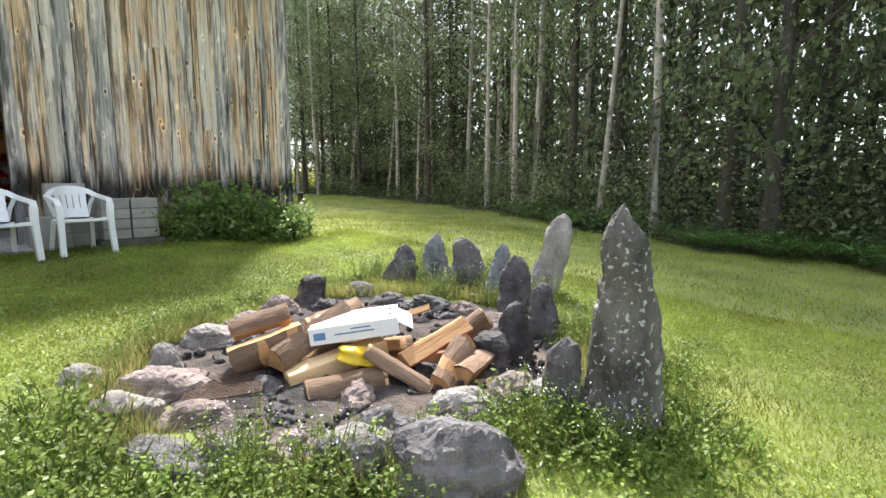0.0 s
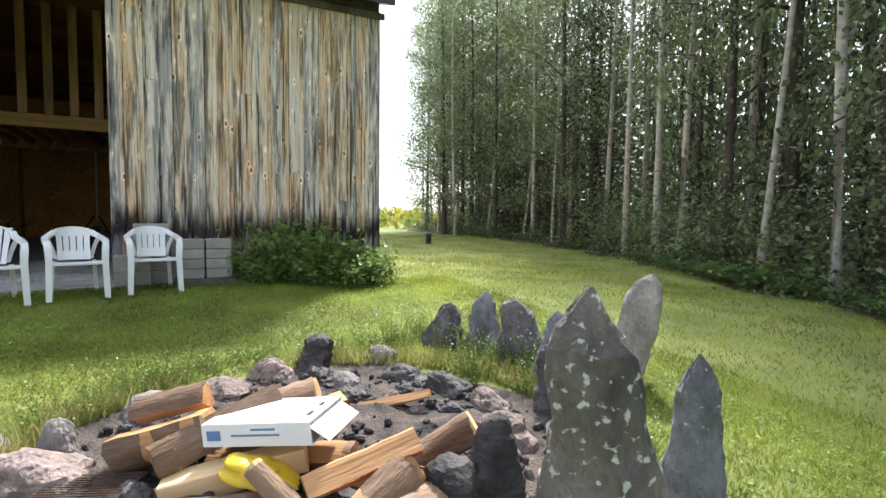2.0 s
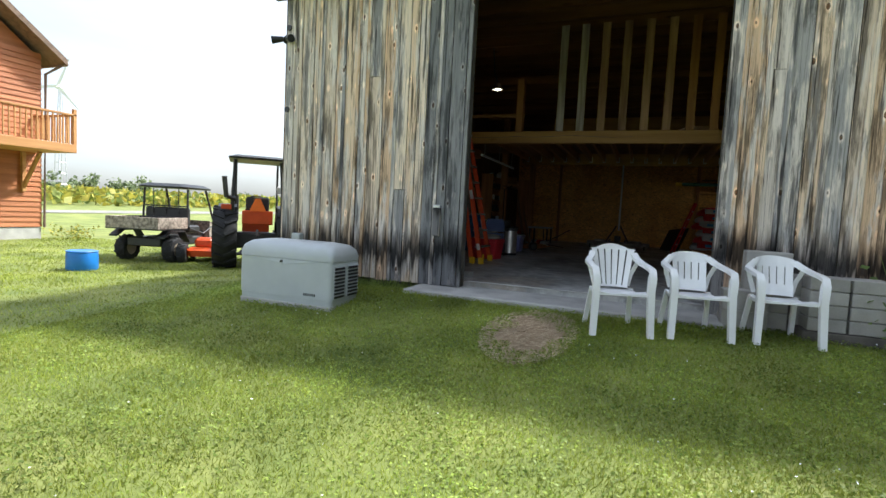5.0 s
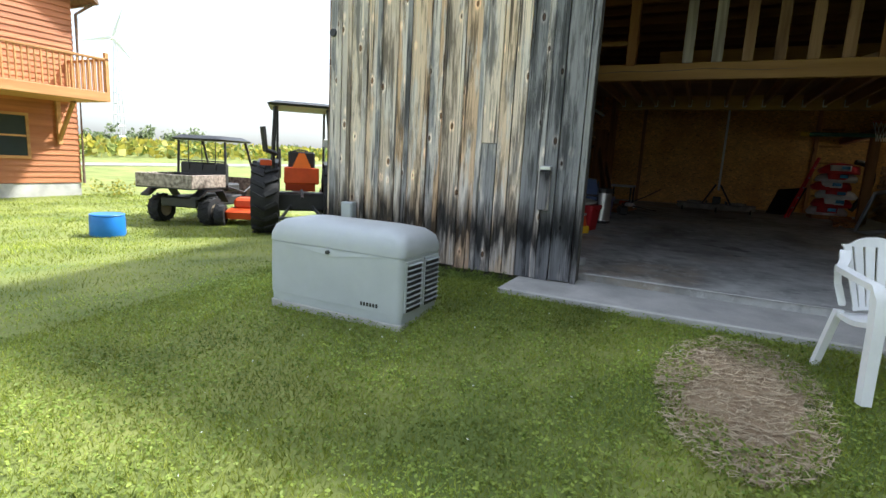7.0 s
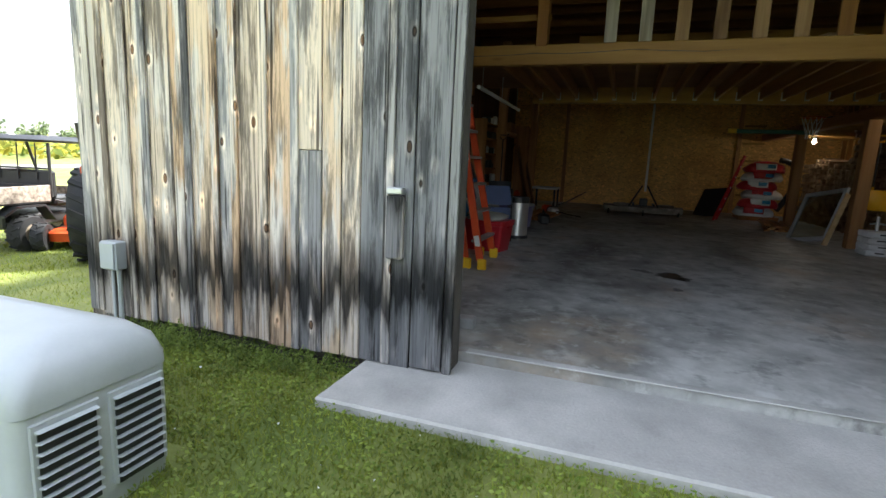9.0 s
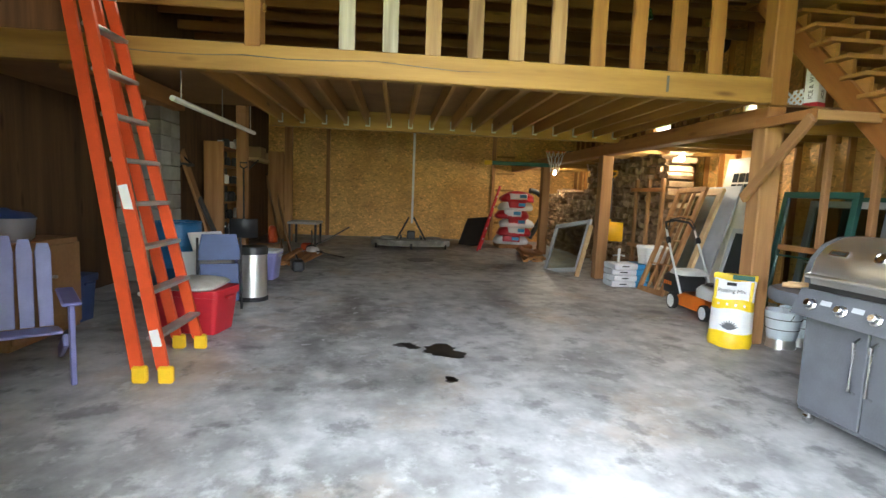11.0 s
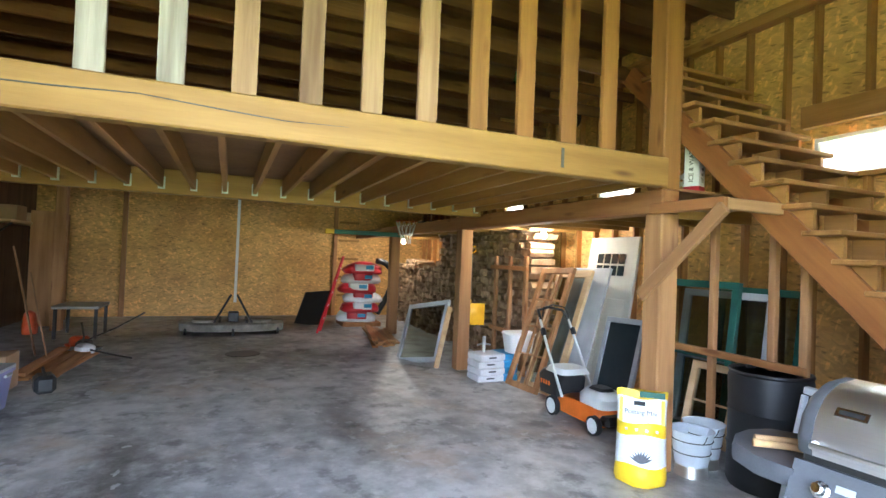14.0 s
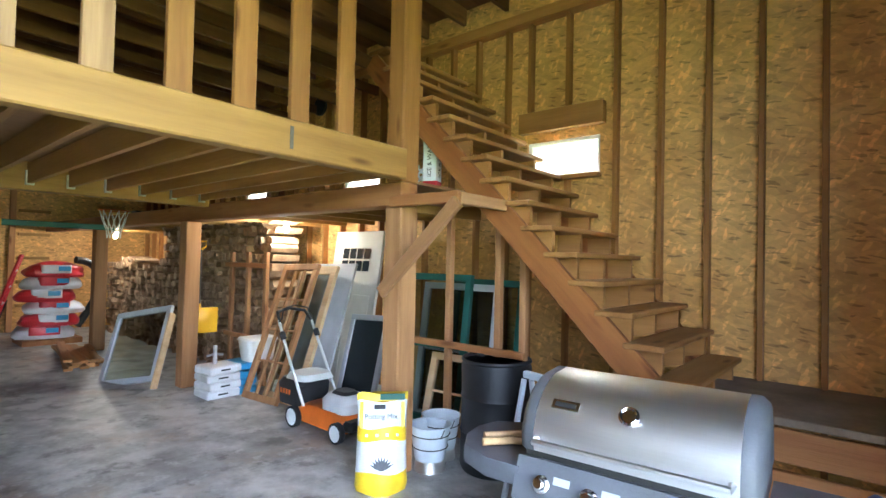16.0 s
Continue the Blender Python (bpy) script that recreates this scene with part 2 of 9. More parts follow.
def barn_boards(name, grey=False):
    """Weathered softwood cladding: each board its own tone, fine grain, ringed knots, black streaks and a mouldy foot."""
    m = bpy.data.materials.new(name)
    m.use_nodes = True
    n, l = m.node_tree.nodes, m.node_tree.links
    b = n["Principled BSDF"]
    tc, info = n.new("ShaderNodeTexCoord"), n.new("ShaderNodeObjectInfo")
    k = n.new("ShaderNodeMath")
    k.operation, k.inputs[1].default_value = 'MULTIPLY', 83.0
    l.new(info.outputs["Random"], k.inputs[0])

    def coords(sx, sz, add=0.0):
        v = n.new("ShaderNodeVectorMath")
        v.operation = 'MULTIPLY_ADD'
        v.inputs[1].default_value = (sx, sx, sz)
        off = n.new("ShaderNodeMath")
        off.operation, off.inputs[1].default_value = 'ADD', add
        l.new(k.outputs[0], off.inputs[0])
        l.new(tc.outputs["Object"], v.inputs[0])
        l.new(off.outputs[0], v.inputs[2])
        return v.outputs[0]

    def noise_of(vec, detail=5, rough=0.55):
        t = n.new("ShaderNodeTexNoise")
        t.inputs["Scale"].default_value, t.inputs["Detail"].default_value, t.inputs["Roughness"].default_value = 1.0, detail, rough
        l.new(vec, t.inputs["Vector"])
        return t.outputs[0]

    def ramp(src, stops, mode='LINEAR'):
        r = n.new("ShaderNodeValToRGB")
        r.color_ramp.interpolation = mode
        e = r.color_ramp.elements
        e[0].position, e[0].color = stops[0][0], (*stops[0][1], 1)
        e[1].position, e[1].color = stops[-1][0], (*stops[-1][1], 1)
        for pos, col in stops[1:-1]:
            e.new(pos).color = (*col, 1)
        l.new(src, r.inputs[0])
        return r.outputs[0]

    def blend(kind, fac, c1, c2):
        x = n.new("ShaderNodeMixRGB")
        x.blend_type = kind
        if isinstance(fac, float):
            x.inputs[0].default_value = fac
        else:
            l.new(fac, x.inputs[0])
        l.new(c1, x.inputs[1])
        if isinstance(c2, tuple):
            x.inputs[2].default_value = (*c2, 1)
        else:
            l.new(c2, x.inputs[2])
        return x.outputs[0]

    stops = ((0.0, (0.64, 0.53, 0.42)), (0.15, (0.74, 0.58, 0.42)), (0.28, (0.30, 0.295, 0.30)), (0.38, (0.68, 0.49, 0.33)), (0.52, (0.60, 0.54, 0.48)), (0.66, (0.78, 0.66, 0.53)), (0.8, (0.38, 0.37, 0.365)), (0.88, (0.64, 0.45, 0.29)), (1.0, (0.64, 0.45, 0.29)))
    if grey:
        stops = ((0.0, (0.20, 0.205, 0.215)), (0.35, (0.27, 0.27, 0.27)), (0.7, (0.16, 0.165, 0.175)), (1.0, (0.16, 0.165, 0.175)))
    tone = ramp(info.outputs["Random"], stops, 'CONSTANT')
    silver = ramp(noise_of(coords(9.0, 1.1), 7, 0.62), ((0.49, (0, 0, 0)), (0.57, (1, 1, 1))))
    col = blend('MIX', silver, tone, (0.25, 0.25, 0.26) if grey else (0.70, 0.64, 0.58))
    grain = ramp(noise_of(coords(95.0, 1.6, 3.0), 6, 0.7), ((0.3, (0.5, 0.48, 0.46)), (0.47, (1, 1, 1)), (0.72, (1.18, 1.15, 1.12))))
    col = blend('MULTIPLY', 1.0, col, grain)
    crack = ramp(noise_of(coords(24.0, 0.6, 17.0), 4), ((0.36, (0.12, 0.11, 0.11)), (0.395, (1, 1, 1))))
    col = blend('MULTIPLY', 0.9, col, crack)
    check = ramp(noise_of(coords(70.0, 0.45, 71.0), 3), ((0.345, (0.10, 0.09, 0.09)), (0.37, (1, 1, 1))))
    col = blend('MULTIPLY', 0.6, col, check)
    black = ramp(noise_of(coords(9.0, 0.85, 29.0), 9, 0.72), ((0.405, (0.09, 0.09, 0.10)), (0.455, (0.5, 0.49, 0.485)), (0.495, (1, 1, 1))))
    col = blend('MULTIPLY', 0.75, col, black)
    vor = n.new("ShaderNodeTexVoronoi")
    vor.inputs["Scale"].default_value = 1.0
    l.new(coords(6.5, 3.2, 41.0), vor.inputs["Vector"])
    knot = ramp(vor.outputs["Distance"], ((0.0, (0.35, 0.22, 0.14)), (0.07, (0.5, 0.33, 0.22)), (0.095, (0.12, 0.09, 0.08)), (0.125, (1.75, 1.65, 1.55)), (0.19, (1.3, 1.25, 1.2)), (0.24, (1, 1, 1))))
    col = blend('MULTIPLY', 1.0, col, knot)
    sep = n.new("ShaderNodeSeparateXYZ")
    l.new(tc.outputs["Object"], sep.inputs[0])
    foot = n.new("ShaderNodeMath")
    foot.operation, foot.inputs[1].default_value = 'MULTIPLY_ADD', 0.9
    l.new(noise_of(coords(11.0, 1.1, 53.0), 6), foot.inputs[0])
    l.new(sep.outputs[2], foot.inputs[2])
    half = n.new("ShaderNodeMath")
    half.operation, half.inputs[1].default_value = 'MULTIPLY', 0.5
    l.new(foot.outputs[0], half.inputs[0])
    mould = ramp(half.outputs[0], ((0.30, (0.62, 0.62, 0.64)), (0.35, (0.40, 0.40, 0.41)), (0.39, (0.075, 0.075, 0.08)), (0.46, (0.10, 0.10, 0.10)), (0.52, (0.45, 0.43, 0.42)), (0.60, (1, 1, 1))))
    col = blend('MULTIPLY', 1.0, col, mould)
    l.new(col, b.inputs["Base Color"])
    b.inputs["Roughness"].default_value = 0.85
    b.inputs["Specular IOR Level"].default_value = 0.25
    bp = n.new("ShaderNodeBump")
    bp.inputs["Strength"].default_value, bp.inputs["Distance"].default_value = 0.6, 0.006
    l.new(grain, bp.inputs["Height"])
    l.new(bp.outputs[0], b.inputs["Normal"])
    return m


M = {}
M["barn"] = barn_boards("weathered_barn_wood")
M["barn_grey"] = barn_boards("greyed_barn_wood", True)
M["barn_dark"] = shade("aged_dark_wood", (0.10, 0.09, 0.08), 0.85, 0.3, 4, 50, 0.4)
M["pine"] = wood("framing_pine", (0.37, 0.175, 0.045), (0.25, 0.108, 0.027), 0.6, 8, 2)
M["pine_x"] = wood("framing_pine_x", (0.42, 0.21, 0.06), (0.29, 0.135, 0.035), 0.6, 8, 0)
M["pine_y"] = wood("framing_pine_y", (0.35, 0.195, 0.048), (0.24, 0.122, 0.028), 0.6, 8, 1)
# pine darkened in colour to stand for the dimness of the roof space
M["dim_pine"] = wood("dim_roof_pine", (0.20, 0.095, 0.03), (0.12, 0.055, 0.018), 0.75, 8, 1)
M["rough_x"] = wood("rough_sawn_x", (0.45, 0.21, 0.072), (0.30, 0.125, 0.04), 0.75, 8, 0)
M["rough_z"] = wood("rough_sawn_z", (0.44, 0.235, 0.10), (0.29, 0.14, 0.055), 0.75, 8, 2)
M["rough_y"] = wood("rough_sawn_y", (0.42, 0.24, 0.10), (0.28, 0.14, 0.055), 0.75, 8, 1)
M["stair_board"] = wood("stair_board", (0.40, 0.20, 0.06), (0.28, 0.13, 0.036), 0.65, 8, 1)
M["stringer"] = wood("stringer_pine", (0.36, 0.145, 0.036), (0.25, 0.09, 0.022), 0.6, 8, 0)
M["baluster"] = wood("stained_studs", (0.40, 0.25, 0.13), (0.22, 0.12, 0.06), 0.7, 12, 2, rand=0.25)
M["baluster_grey"] = wood("greyed_studs", (0.56, 0.50, 0.42), (0.27, 0.23, 0.19), 0.75, 12, 2, rand=0.15)
M["dark_boards"] = wood("aged_brown_boards", (0.15, 0.08, 0.035), (0.075, 0.04, 0.018), 0.8, 7, 2, rand=0.1)
M["osb"] = osb_mat("strand_board", (0.70, 0.41, 0.135), (0.53, 0.285, 0.08))
M["dusty_ply"] = shade("dusty_plywood", (0.16, 0.12, 0.085), 0.8, 0.3, 3, 40, 0.2, second=(0.27, 0.21, 0.155))
M["ply"] = shade("plywood", (0.22, 0.11, 0.045), 0.7, 0.25, 2, 30, 0.1, second=(0.32, 0.175, 0.075))
M["concrete"] = shade("concrete_floor", (0.29, 0.29, 0.28), 0.48, 0.22, 4.5, 26, 0.12, second=(0.50, 0.50, 0.485))
M["apron"] = shade("rough_concrete", (0.33, 0.325, 0.31), 0.85, 0.2, 3, 60, 0.3, second=(0.48, 0.47, 0.45))
M["block"] = shade("concrete_block", (0.32, 0.31, 0.29), 0.9, 0.15, 5, 80, 0.4, rand=0.12)
M["lawn"] = shade("lawn_soil", (0.11, 0.145, 0.032), 0.9, 0.3, 1.1, 45, 0.6, second=(0.23, 0.25, 0.07))
M["straw"] = leaf_mat("dry_straw", (0.34, 0.26, 0.17), (0.62, 0.52, 0.37), 0.7, 0.2)
M["grass"] = leaf_mat("grass_blades", (0.16, 0.215, 0.028), (0.38, 0.42, 0.07), 0.75, 0.45)
M["long_grass"] = leaf_mat("long_grass", (0.12, 0.16, 0.03), (0.40, 0.34, 0.14), 0.7, 0.4)
M["clover_leaf"] = leaf_mat("clover_leaves", (0.135, 0.205, 0.032), (0.33, 0.41, 0.08), 0.5, 0.4)
M["shrub_leaf"] = leaf_mat("shrub_leaves", (0.10, 0.17, 0.045), (0.24, 0.34, 0.10), 0.45, 0.5)
M["leaf"] = leaf_mat("tree_leaves", (0.11, 0.15, 0.075), (0.31, 0.36, 0.19), 0.28, 0.55)
M["leaf_light"] = leaf_mat("birch_leaves", (0.15, 0.19, 0.10), (0.38, 0.43, 0.24), 0.28, 0.58)
# leaf greens darkened: the wood's inner shade is put into the colour
M["leaf_dark"] = leaf_mat("shade_toned_leaves", (0.045, 0.065, 0.036), (0.13, 0.165, 0.085), 0.4, 0.4)
M["weed"] = leaf_mat("weed_leaves", (0.10, 0.16, 0.03), (0.30, 0.38, 0.09), 0.5, 0.45)
# shaded copy of the weed green, for plants under the trees
M["shade_toned_weed"] = leaf_mat("shade_toned_weeds", (0.05, 0.085, 0.03), (0.16, 0.22, 0.08), 0.45, 0.45)
M["fern"] = leaf_mat("fern_fronds", (0.06, 0.13, 0.03), (0.13, 0.24, 0.05), 0.5, 0.4)
M["bark"] = shade("grey_bark", (0.075, 0.065, 0.055), 0.9, 0.35, 6, 30, 0.6, stretch=(1, 1, 0.3))
M["birch"] = shade("birch_bark", (0.30, 0.28, 0.25), 0.7, 0.3, 5, 25, 0.4, second=(0.52, 0.50, 0.46), stretch=(1, 1, 2.5))
M["stone"] = shade("grey_schist", (0.085, 0.08, 0.08), 0.85, 0.25, 4, 30, 0.6, second=(0.24, 0.23, 0.22), stretch=(1, 1, 0.5), depth=0.02)
M["white_plastic"] = shade("white_resin", (0.78, 0.79, 0.80), 0.4, 0.04, 6, 60, 0.05)
M["grey_case"] = shade("grey_enclosure", (0.42, 0.45, 0.47), 0.45, 0.05, 4, 60, 0.05)
M["soil"] = shade("bare_soil", (0.26, 0.19, 0.12), 0.95, 0.25, 6, 40, 0.6, second=(0.40, 0.30, 0.2))
M["metal"] = shade("galvanised", (0.55, 0.56, 0.57), 0.4, 0.15, 8, 60, 0.05, metal=0.9)
M["roof_metal"] = shade("dark_roof_metal", (0.05, 0.055, 0.06), 0.5, 0.15, 3, 30, 0.1)
M["glass"] = glass_mat("clear_glass")
M["frosted"] = glass_mat("dusty_window_glass", (0.95, 0.96, 0.95), 0.55)
M["dirt_dark"] = shade("forest_floor", (0.045, 0.04, 0.022), 0.95, 0.4, 2, 30, 0.6)


def stain_floor(m):
    """Adds pale scuffs, rusty blooms and dark damp patches to the concrete."""
    n, l = m.node_tree.nodes, m.node_tree.links
    b = n["Principled BSDF"]
    out = b.inputs["Base Color"].links[0].from_socket
    tc = n.new("ShaderNodeTexCoord")
    for scale, lo, hi, colour, kind, fac, shift in ((0.55, 0.48, 0.60, (0.5, 0.49, 0.48), 'MULTIPLY', 0.8, 0.0), (1.7, 0.55, 0.63, (0.58, 0.58, 0.56), 'MIX', 0.55, 9.0), (0.9, 0.53, 0.66, (0.42, 0.30, 0.19), 'MIX', 0.5, 21.0), (7.0, 0.56, 0.68, (0.60, 0.60, 0.59), 'MIX', 0.55, 33.0), (3.1, 0.56, 0.64, (0.42, 0.42, 0.42), 'MULTIPLY', 0.75, 47.0)):
        mp = n.new("ShaderNodeMapping")
        mp.inputs["Location"].default_value = (shift, shift, 0)
        ns = n.new("ShaderNodeTexNoise")
        ns.inputs["Scale"].default_value, ns.inputs["Detail"].default_value, ns.inputs["Roughness"].default_value = scale, 9, 0.62
        l.new(tc.outputs["Object"], mp.inputs[0])
        l.new(mp.outputs[0], ns.inputs["Vector"])
        r = n.new("ShaderNodeMapRange")
        r.inputs["From Min"].default_value, r.inputs["From Max"].default_value, r.inputs["To Max"].default_value = lo, hi, fac
        l.new(ns.outputs[0], r.inputs[0])
        mx = n.new("ShaderNodeMixRGB")
        mx.blend_type = kind
        mx.inputs[2].default_value = (*colour, 1)
        l.new(r.outputs[0], mx.inputs[0])
        l.new(out, mx.inputs[1])
        out = mx.outputs[0]
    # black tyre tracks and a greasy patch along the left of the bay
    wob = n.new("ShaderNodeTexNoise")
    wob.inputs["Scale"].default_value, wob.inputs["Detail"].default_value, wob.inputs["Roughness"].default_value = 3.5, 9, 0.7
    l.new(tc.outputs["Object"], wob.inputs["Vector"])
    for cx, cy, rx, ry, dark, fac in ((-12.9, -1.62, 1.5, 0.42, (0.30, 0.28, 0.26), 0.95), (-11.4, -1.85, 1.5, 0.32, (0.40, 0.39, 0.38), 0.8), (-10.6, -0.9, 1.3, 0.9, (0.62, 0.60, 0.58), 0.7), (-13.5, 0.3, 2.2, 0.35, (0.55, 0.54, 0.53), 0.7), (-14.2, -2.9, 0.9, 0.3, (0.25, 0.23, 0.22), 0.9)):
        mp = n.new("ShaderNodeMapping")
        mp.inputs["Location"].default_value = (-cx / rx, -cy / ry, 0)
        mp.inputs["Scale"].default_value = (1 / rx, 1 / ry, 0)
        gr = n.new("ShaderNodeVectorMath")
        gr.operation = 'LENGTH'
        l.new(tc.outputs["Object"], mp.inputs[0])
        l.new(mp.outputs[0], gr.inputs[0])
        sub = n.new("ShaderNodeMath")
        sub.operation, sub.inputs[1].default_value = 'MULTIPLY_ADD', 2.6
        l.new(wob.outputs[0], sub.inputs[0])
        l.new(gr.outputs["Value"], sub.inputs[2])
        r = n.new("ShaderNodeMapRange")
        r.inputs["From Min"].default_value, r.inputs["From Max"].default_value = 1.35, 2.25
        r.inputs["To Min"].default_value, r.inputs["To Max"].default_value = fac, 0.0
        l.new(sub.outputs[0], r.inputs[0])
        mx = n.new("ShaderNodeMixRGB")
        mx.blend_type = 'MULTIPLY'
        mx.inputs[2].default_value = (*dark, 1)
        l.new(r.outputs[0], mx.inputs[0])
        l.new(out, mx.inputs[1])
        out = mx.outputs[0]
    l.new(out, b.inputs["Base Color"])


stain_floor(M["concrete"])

# ---- mesh tools ----
class G:
    """Collects vertices and faces of one part."""

    def __init__(self):
        self.v, self.f, self.smooth = [], [], False

    def add(self, vs, fs, m=None):
        o = len(self.v)
        self.v += [tuple(m @ Vector(p)) for p in vs] if m is not None else [tuple(p) for p in vs]
        self.f += [tuple(i + o for i in f) for f in fs]
        return self

    def box(self, c, s, m=None, b=0.0):
        """A box with centre c and size s; b bevels all edges."""
        hx, hy, hz = s[0] / 2, s[1] / 2, s[2] / 2
        b = min(b, hx * 0.9, hy * 0.9, hz * 0.9)
        if b <= 0:
            vs = [(c[0] + x * hx, c[1] + y * hy, c[2] + z * hz) for x in (-1, 1) for y in (-1, 1) for z in (-1, 1)]
            fs = [(0, 1, 3, 2), (4, 6, 7, 5), (0, 4, 5, 1), (2, 3, 7, 6), (0, 2, 6, 4), (1, 5, 7, 3)]
            return self.add(vs, fs, m)
        vs, idx = [], {}
        for x in (-1, 1):
            for y in (-1, 1):
                for z in (-1, 1):
                    for a in range(3):
                        d = [hx - b, hy - b, hz - b]
                        d[a] = (hx, hy, hz)[a]
                        idx[x, y, z, a] = len(vs)
                        vs.append((c[0] + x * d[0], c[1] + y * d[1], c[2] + z * d[2]))
        fs = []
        for a in range(3):
            p, q = [(1, 2), (0, 2), (0, 1)][a]
            for s1 in (-1, 1):
                ring = []
                for u, w in ((-1, -1), (1, -1), (1, 1), (-1, 1)):
                    k = [0, 0, 0]
                    k[a], k[p], k[q] = s1, u, w
                    ring.append(idx[k[0], k[1], k[2], a])
                fs.append(tuple(ring) if (s1 > 0) == (a != 1) else tuple(reversed(ring)))
            for u in (-1, 1):
                for w in (-1, 1):
                    k0, k1 = [0, 0, 0], [0, 0, 0]
                    k0[a], k1[a] = -1, 1
                    k0[p] = k1[p] = u
                    k0[q] = k1[q] = w
                    ring = (idx[k0[0], k0[1], k0[2], p], idx[k1[0], k1[1], k1[2], p], idx[k1[0], k1[1], k1[2], q], idx[k0[0], k0[1], k0[2], q])
                    fs.append(ring if (u * w > 0) == (a == 1) else tuple(reversed(ring)))
        for x in (-1, 1):
            for y in (-1, 1):
                for z in (-1, 1):
                    t = (idx[x, y, z, 0], idx[x, y, z, 1], idx[x, y, z, 2])
                    fs.append(t if x * y * z > 0 else tuple(reversed(t)))
        return self.add(vs, fs, m)

    def rings(self, rings, cap=True, closed=False, m=None):
        """Skins loops of equal length one onto the next."""
        n = len(rings[0])
        vs = [p for r in rings for p in r]
        fs = []
        k = len(rings)
        for i in range(k if closed else k - 1):
            a, b = i * n, ((i + 1) % k) * n
            fs += [(a + j, a + (j + 1) % n, b + (j + 1) % n, b + j) for j in range(n)]
        if cap and not closed:
            fs += [tuple(reversed(range(n))), tuple(range((k - 1) * n, k * n))]
        return self.add(vs, fs, m)

    def cyl(self, p0, p1, r0, r1=None, n=12, cap=True, m=None):
        p0, p1 = Vector(p0), Vector(p1)
        q = (p1 - p0).to_track_quat('Z', 'Y')
        r1 = r0 if r1 is None else r1
        ring = lambda p, r: [tuple(p + q @ Vector((r * math.cos(2 * math.pi * i / n), r * math.sin(2 * math.pi * i / n), 0))) for i in range(n)]
        return self.rings([ring(p0, r0), ring(p1, r1)], cap, m=m)

    def lathe(self, prof, n=20, m=None, c=(0, 0, 0), cap=True):
        """A profile of (radius, height) turned round z."""
        return self.rings([[(c[0] + r * math.cos(2 * math.pi * i / n), c[1] + r * math.sin(2 * math.pi * i / n), c[2] + z) for i in range(n)] for r, z in prof], cap, m=m)

    def tube(self, pts, r, n=8, m=None, closed=False):
        pts = [Vector(p) for p in pts]
        rings, up = [], Vector((0, 0, 1))
        k = len(pts)
        for i, p in enumerate(pts):
            a = pts[(i - 1) % k] if closed or i > 0 else p
            b = pts[(i + 1) % k] if closed or i < k - 1 else p
            t = (b - a).normalized()
            u = t.cross(up)
            if u.length < 0.05:
                u = t.cross(Vector((0, 1, 0)))
            u.normalize()
            w = t.cross(u)
            rr = r[i] if isinstance(r, (list, tuple)) else r
            rings.append([tuple(p + u * (rr * math.cos(2 * math.pi * j / n)) + w * (rr * math.sin(2 * math.pi * j / n))) for j in range(n)])
        return self.rings(rings, True, closed, m)

    def sweep(self, outline, p0, p1, m=None):
        """An outline of points pushed from offset p0 to offset p1."""
        a = [tuple(Vector(q) + Vector(p0)) for q in outline]
        b = [tuple(Vector(q) + Vector(p1)) for q in outline]
        return self.rings([a, b], True, m=m)

    def mesh(self, name, material):
        me = bpy.data.meshes.new(name)
        me.from_pydata(self.v, [], self.f)
        bm = bmesh.new()
        bm.from_mesh(me)
        bmesh.ops.recalc_face_normals(bm, faces=bm.faces)
        bm.to_mesh(me)
        bm.free()
        if material is not None:
            me.materials.append(material)
        if self.smooth:
            sharpen(me, 180)
        return me


def sharpen(me, degrees=35):
    """Smooth faces, with the edges sharper than this angle kept."""
    for p in me.polygons:
        p.use_smooth = True
    bm = bmesh.new()
    bm.from_mesh(me)
    lim = radians(degrees)
    for e in bm.edges:
        if len(e.link_faces) != 2 or e.calc_face_angle(0) > lim:
            e.smooth = False
    bm.to_mesh(me)
    bm.free()


def part(name, g, material, parent, label="", smooth=0, m=None):
    """Links a collected mesh as one part under its thing."""
    me = g.mesh(name, material) if isinstance(g, G) else g
    if smooth:
        sharpen(me, smooth)
    ob = new(name, me)
    ob.parent = parent
    if m is not None:
        ob.matrix_basis = m
    if label:
        ob["label"] = label
    return ob


def thing(name, m, label, category, group="", kind=""):
    """An Empty at a thing's base, for its parts."""
    ob = new(name)
    ob.empty_display_size = 0.1
    ob.matrix_basis = m
    return tagged(ob, label, category, group, kind)


def single(name, g, material, m, label, category, group="", kind="", smooth=0):
    """A thing that is one mesh."""
    me = g.mesh(name, material) if isinstance(g, G) else g
    if smooth:
        sharpen(me, smooth)
    ob = new(name, me)
    ob.matrix_basis = m
    return tagged(ob, label, category, group, kind)


def raw_mesh(name, verts, faces, material):
    """A mesh of equal polygons from number arrays."""
    verts, faces = np.asarray(verts, np.float32), np.asarray(faces, np.int32)
    me = bpy.data.meshes.new(name)
    k = faces.shape[1]
    me.vertices.add(len(verts))
    me.vertices.foreach_set("co", verts.ravel())
    me.loops.add(faces.size)
    me.loops.foreach_set("vertex_index", faces.ravel())
    me.polygons.add(len(faces))
    me.polygons.foreach_set("loop_start", np.arange(0, faces.size, k, dtype=np.int32))
    me.update(calc_edges=True)
    me.materials.append(material)
    return me


